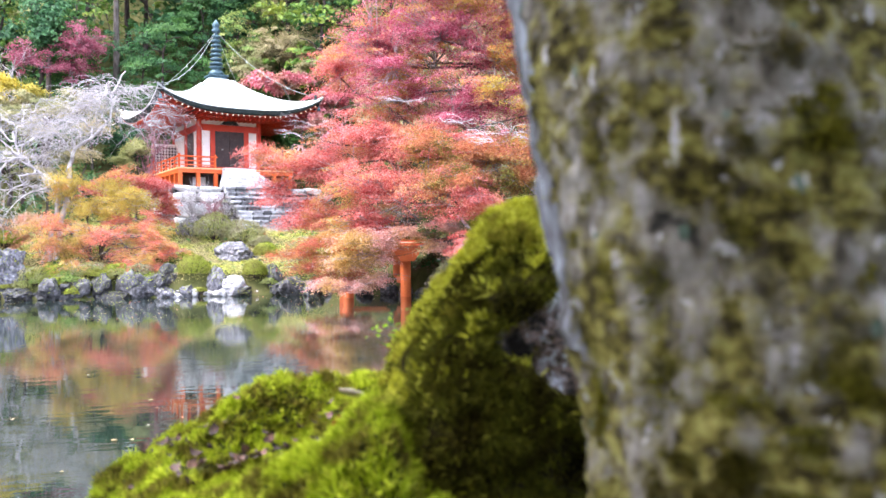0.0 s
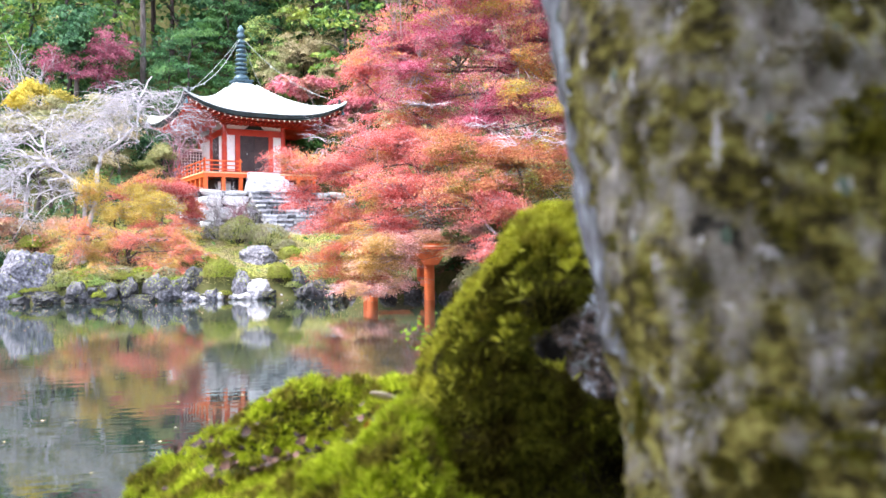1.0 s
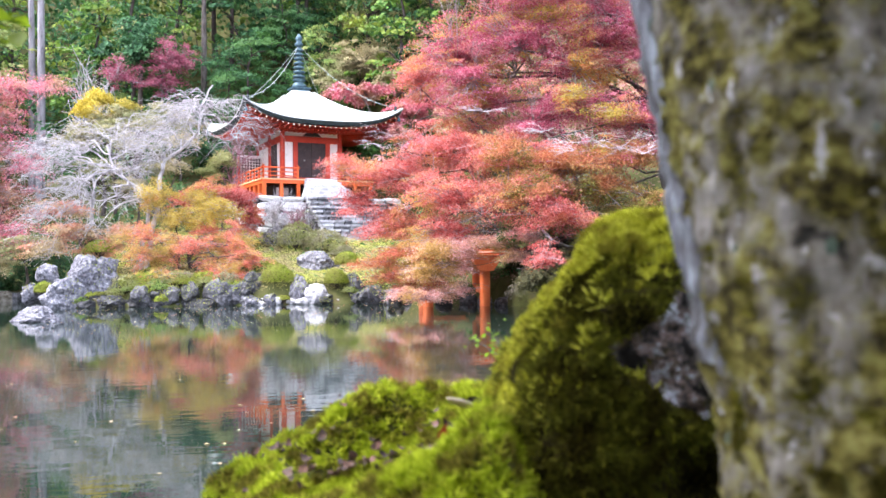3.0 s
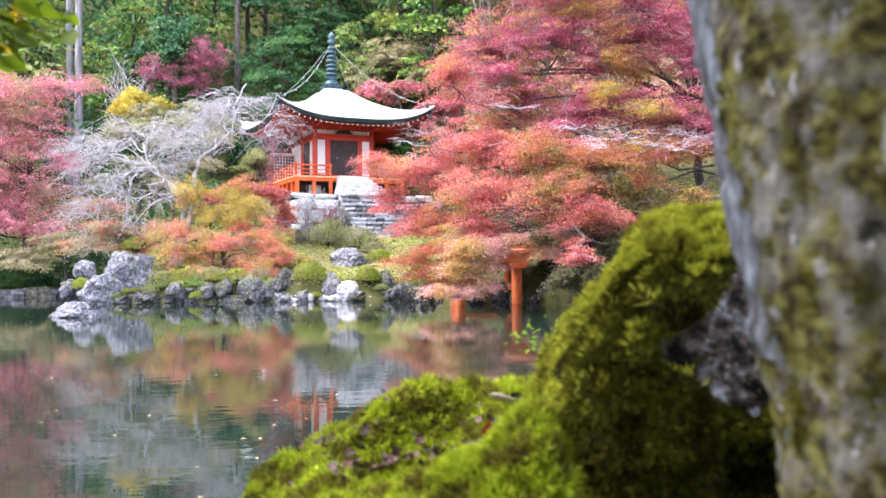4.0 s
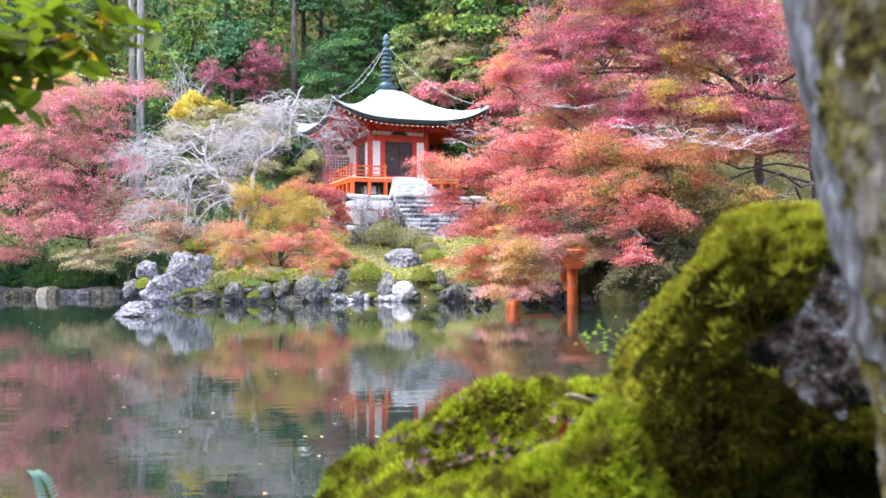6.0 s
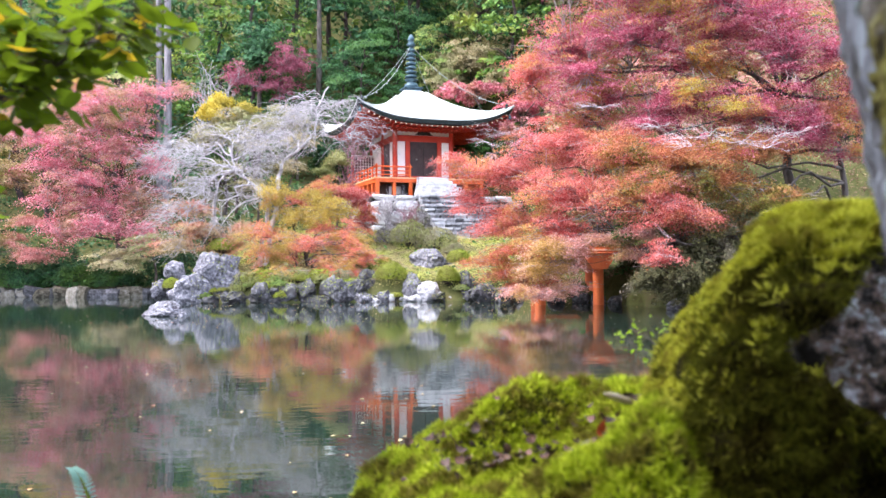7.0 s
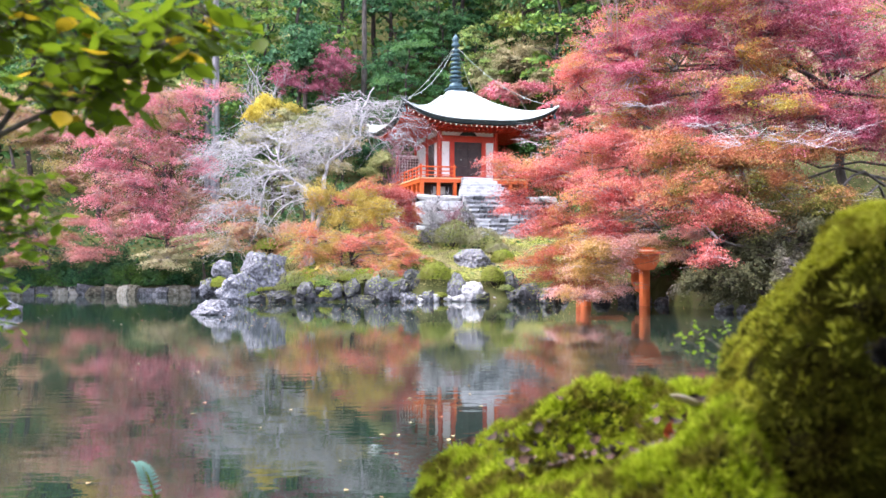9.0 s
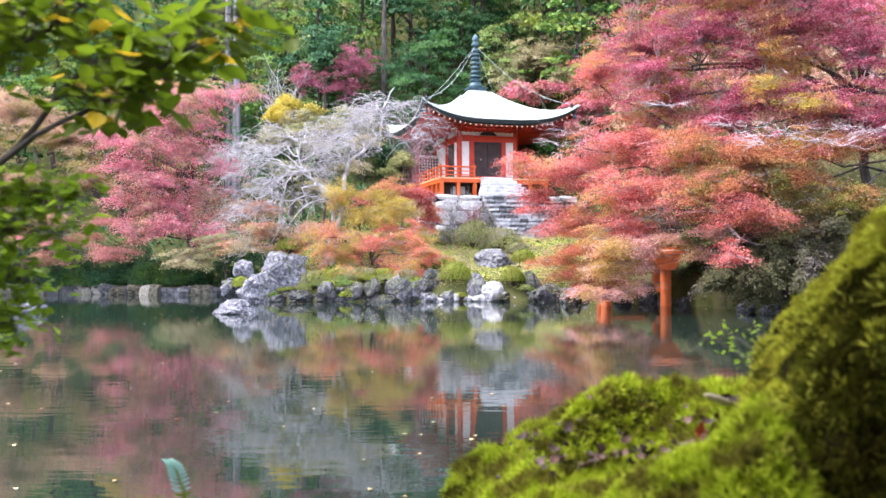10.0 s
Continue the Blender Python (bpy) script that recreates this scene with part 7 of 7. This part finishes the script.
def leaf_shape(name, length, width, seed, tip=1.0, cup=0.15):
    """A real leaf: a pointed oval, folded along its rib and curled."""
    rg = random.Random(seed)
    bm = bmesh.new()
    rows = []
    for k in range(7):
        s = k / 6
        wd = width * 0.5 * math.sin(math.pi * min(1, (s * 0.96 + 0.03) ** 0.75)) ** 1.1 * rg.uniform(0.85, 1.12)
        zc = cup * length * (s - 0.5) ** 2 * 2 * rg.uniform(0.6, 1.4)
        rows.append([bm.verts.new((q * wd, s * length, zc + abs(q) * wd * 0.35)) for q in (-1, 0, 1)])
    for a, b in zip(rows, rows[1:]):
        for q in (0, 1):
            bm.faces.new((a[q], a[q + 1], b[q + 1], b[q]))
    for f in bm.faces:
        f.smooth = True
    me = bpy.data.meshes.new(name)
    bm.to_mesh(me)
    bm.free()
    return me


def leafy_branch(name, label, lines, leaves, mesh_set, seed, spread, r0, category="branch", bare=0.2):
    rg = np.random.default_rng(seed)
    root = tagged(new(name), label, category)
    base = np.array(lines[0][0])
    root.location = base
    t = Tubes(6)
    pts = []
    for ln in lines:
        ln = np.array(ln) - base
        p = np.concatenate([bend(a, b, 0, 6, rg, 0.05)[: 6 if q == len(ln) - 2 else 5] for q, (a, b) in enumerate(zip(ln, ln[1:]))])
        t.add(p, np.linspace(r0, r0 * 0.3, len(p)))
        pts += list(p[int(len(p) * bare):])
    for k in range(leaves):
        q = pts[rg.integers(len(pts))]
        tip = q + np.clip(rg.normal(0, 1, 3), -1.7, 1.7) * spread
        t.add(bend(q, tip, 0.01, 4, rg, 0.08), np.linspace(r0 * 0.14, r0 * 0.08, 4), 4)
        o = part_of("leaf", mesh_set[rg.integers(len(mesh_set))], None, root)
        o.matrix_local = Matrix.Translation(tip) @ pose(0, 0, 0, rg.normal(-12, 22), rg.normal(0, 22), rg.uniform(0, 360)) @ Matrix.Scale(float(rg.uniform(0.65, 1.15)), 4)
    part_of("twig", t.mesh("twig"), M["bark"], root)
    return root


def leaf_set(length, width, mats, seed):
    out = []
    for k, m in enumerate(mats):
        me = leaf_shape("leaf", length, width, seed + k)
        me.materials.append(M[m])
        out.append(me)
    return out


M["leaf_bright"] = foliage("bright_new_leaf", [(0.14, 0.24, 0.014), (0.25, 0.36, 0.025), (0.38, 0.46, 0.05)], through_light=0.6)
near_leaves = leaf_set(0.082, 0.06, ["leaf_green"] * 13 + ["leaf_yellow"], 300)
leafy_branch("cherry_branch", "hanging branch of broad green leaves, a few turning yellow",
             [[(-1.96, 0.95, 1.88), (-1.09, 1.27, 2.10), (-0.74, 1.21, 2.27), (-0.57, 1.22, 2.37), (-0.26, 1.15, 2.53)], [(-1.09, 1.27, 2.10), (-0.81, 1.34, 2.44), (-0.48, 1.30, 2.52)], [(-1.40, 1.19, 2.03), (-1.17, 1.34, 2.43), (-0.85, 1.34, 2.63)], [(-1.96, 1.19, 2.51), (-1.32, 1.34, 2.55), (-0.93, 1.34, 2.63)]],
             600, near_leaves, 81, (0.10, 0.10, 0.06), 0.012, bare=0.5)
leafy_branch("cherry_branch", "low hanging branch with bright green leaves over the water",
             [[(-1.88, 1.19, 2.03), (-1.36, 1.26, 2.05), (-1.09, 1.34, 2.02), (-0.91, 1.34, 1.99)], [(-1.64, 1.19, 1.95), (-1.26, 1.34, 1.88), (-0.94, 1.37, 1.88)], [(-1.56, 1.19, 1.92), (-1.24, 1.34, 1.73), (-1.02, 1.38, 1.72)], [(-1.48, 1.19, 1.88), (-1.24, 1.34, 1.62), (-1.10, 1.38, 1.56)]],
             1150, leaf_set(0.058, 0.036, ["leaf_bright", "leaf_green", "leaf_bright"], 310), 82, (0.075, 0.075, 0.05), 0.006)
sprig_leaves = leaf_set(0.027, 0.017, ["leaf_bright", "leaf_bright", "leaf_bright"], 320)
leafy_branch("sapling", "little sapling with bright yellow-green leaves behind the boulder",
             [[(1.45, 1.40, 1.30), (1.43, 1.6, 1.46), (1.35, 1.8, 1.53)], [(1.45, 1.40, 1.30), (1.47, 1.6, 1.47), (1.47, 1.8, 1.55)], [(1.46, 1.40, 1.30), (1.53, 1.6, 1.48), (1.65, 1.8, 1.55)], [(1.44, 1.40, 1.30), (1.40, 1.6, 1.44), (1.29, 1.8, 1.50)]],
             130, sprig_leaves, 83, (0.026, 0.026, 0.026), 0.004, "plant")

# a fern tip that rises from the ledge below
fern = tagged(new("fern_frond"), "young fern frond with a pale blue-green tip", "fern")
fern.location = (-0.68, 1.83, 0.72)
t = Tubes(6)
spine = np.array([(0, 0, 0), (0.01, 0.01, 0.1), (0.0, 0.02, 0.18), (-0.03, 0.03, 0.25), (-0.075, 0.04, 0.29)])
t.add(spine, np.linspace(0.008, 0.004, 5))
part_of("stalk", t.mesh("stalk"), M["leaf_green"], fern)
M["fern_pale"] = foliage("pale_fern", [(0.10, 0.24, 0.19), (0.28, 0.46, 0.42), (0.5, 0.62, 0.6)])
leaflets = [leaf_shape("leaflet", 0.022, 0.009, q) for q in (330, 331)]
for k in range(18):
    s = k / 17
    q = spine[1] + (spine[4] - spine[1]) * s + np.array((0, 0, 0.05 * math.sin(math.pi * s)))
    for side in (-1, 1):
        o = part_of("leaflet", leaflets[s > 0.2], M["fern_pale"] if s > 0.2 else M["leaf_green"], fern)
        o.matrix_local = Matrix.Translation(q) @ pose(0, 0, 0, 20, side * 30, side * -70 + 20) @ Matrix.Scale(1.1 + 0.8 * math.sin(math.pi * min(1, s + 0.15)), 4)

# fallen leaves and bits in the trough of the bank
rnd = random.Random(44)
litter = [leaf_shape("fallen_leaf", 0.05, 0.035, 340 + k, cup=0.8) for k in range(4)]
for me in litter:
    me.materials.append(M["leaf_litter"])


def lay(x, y, up=0.008):
    return float(height(np.array([x]), np.array([y]))[0]) + up


for k in range(95):
    s = rnd.random()
    x = 0.55 + 0.72 * s + rnd.gauss(0, 0.06)
    y = 1.30 - 0.33 * x + rnd.gauss(0, 0.075)
    o = new("fallen_leaf", rnd.choice(litter))
    o.matrix_world = Matrix.Translation((x, y, lay(x, y, 0.047))) @ pose(0, 0, 0, rnd.gauss(0, 28), rnd.gauss(0, 28), rnd.uniform(0, 360)) @ Matrix.Scale(rnd.uniform(0.4, 1.0), 4)
    tagged(o, "curled brown and dull purple fallen leaf on the moss", "leaf", group="fallen leaves")
M["leaf_red"] = foliage("rust_red_leaf", [(0.28, 0.05, 0.02), (0.4, 0.08, 0.03)], through_light=0.2)
me = leaf_shape("fallen_leaf", 0.055, 0.04, 351, cup=0.9)
me.materials.append(M["leaf_red"])
o = new("fallen_leaf", me)
o.matrix_world = Matrix.Translation((1.045, 0.85, lay(1.045, 0.85, 0.045))) @ pose(0, 0, 0, 62, 10, 20)
tagged(o, "curled rust-red fallen leaf standing in the moss", "leaf", group="fallen leaves")
bm = lathe(bmesh.new(), [(0.004, 0), (0.011, 0.015), (0.013, 0.05), (0.009, 0.075), (0.003, 0.085)], 8)
chip = part("wood_chip", bm, M["chip"], None)
chip.matrix_world = Matrix.Translation((1.145, 0.91, lay(1.145, 0.91, 0.06))) @ pose(0, 0, 0, 72, 0, -65) @ Matrix.Diagonal((0.8, 0.8, 1.2, 1))
tagged(chip, "pale chip of wood lying in the moss", "wood chip")

# leaves afloat on the pond
M["afloat"] = foliage("floating_leaf", [(0.35, 0.2, 0.08), (0.5, 0.4, 0.2), (0.45, 0.12, 0.08), (0.6, 0.55, 0.35)], through_light=0.1)
rg = np.random.default_rng(360)
fx = np.concatenate((rg.uniform(-9, 1.0, 70), rg.normal(-3, 6, 420)))
fy = np.concatenate((rg.uniform(4.5, 14, 70), rg.uniform(22, 36, 420)))
keep = fy < far_shore(fx) - 0.4
fx, fy = fx[keep], fy[keep]
flo = part_of("floating_leaves", leaf_mesh("floating_leaves", np.stack((fx, fy, np.full(len(fx), 0.006)), 1), rg.normal(0, 0.04, (len(fx), 3)) + (0, 0, 1), 0.06, rg, 0.8), M["afloat"], None)
tagged(flo, "small pale and red leaves floating on the pond", "leaves", kind="stuff")
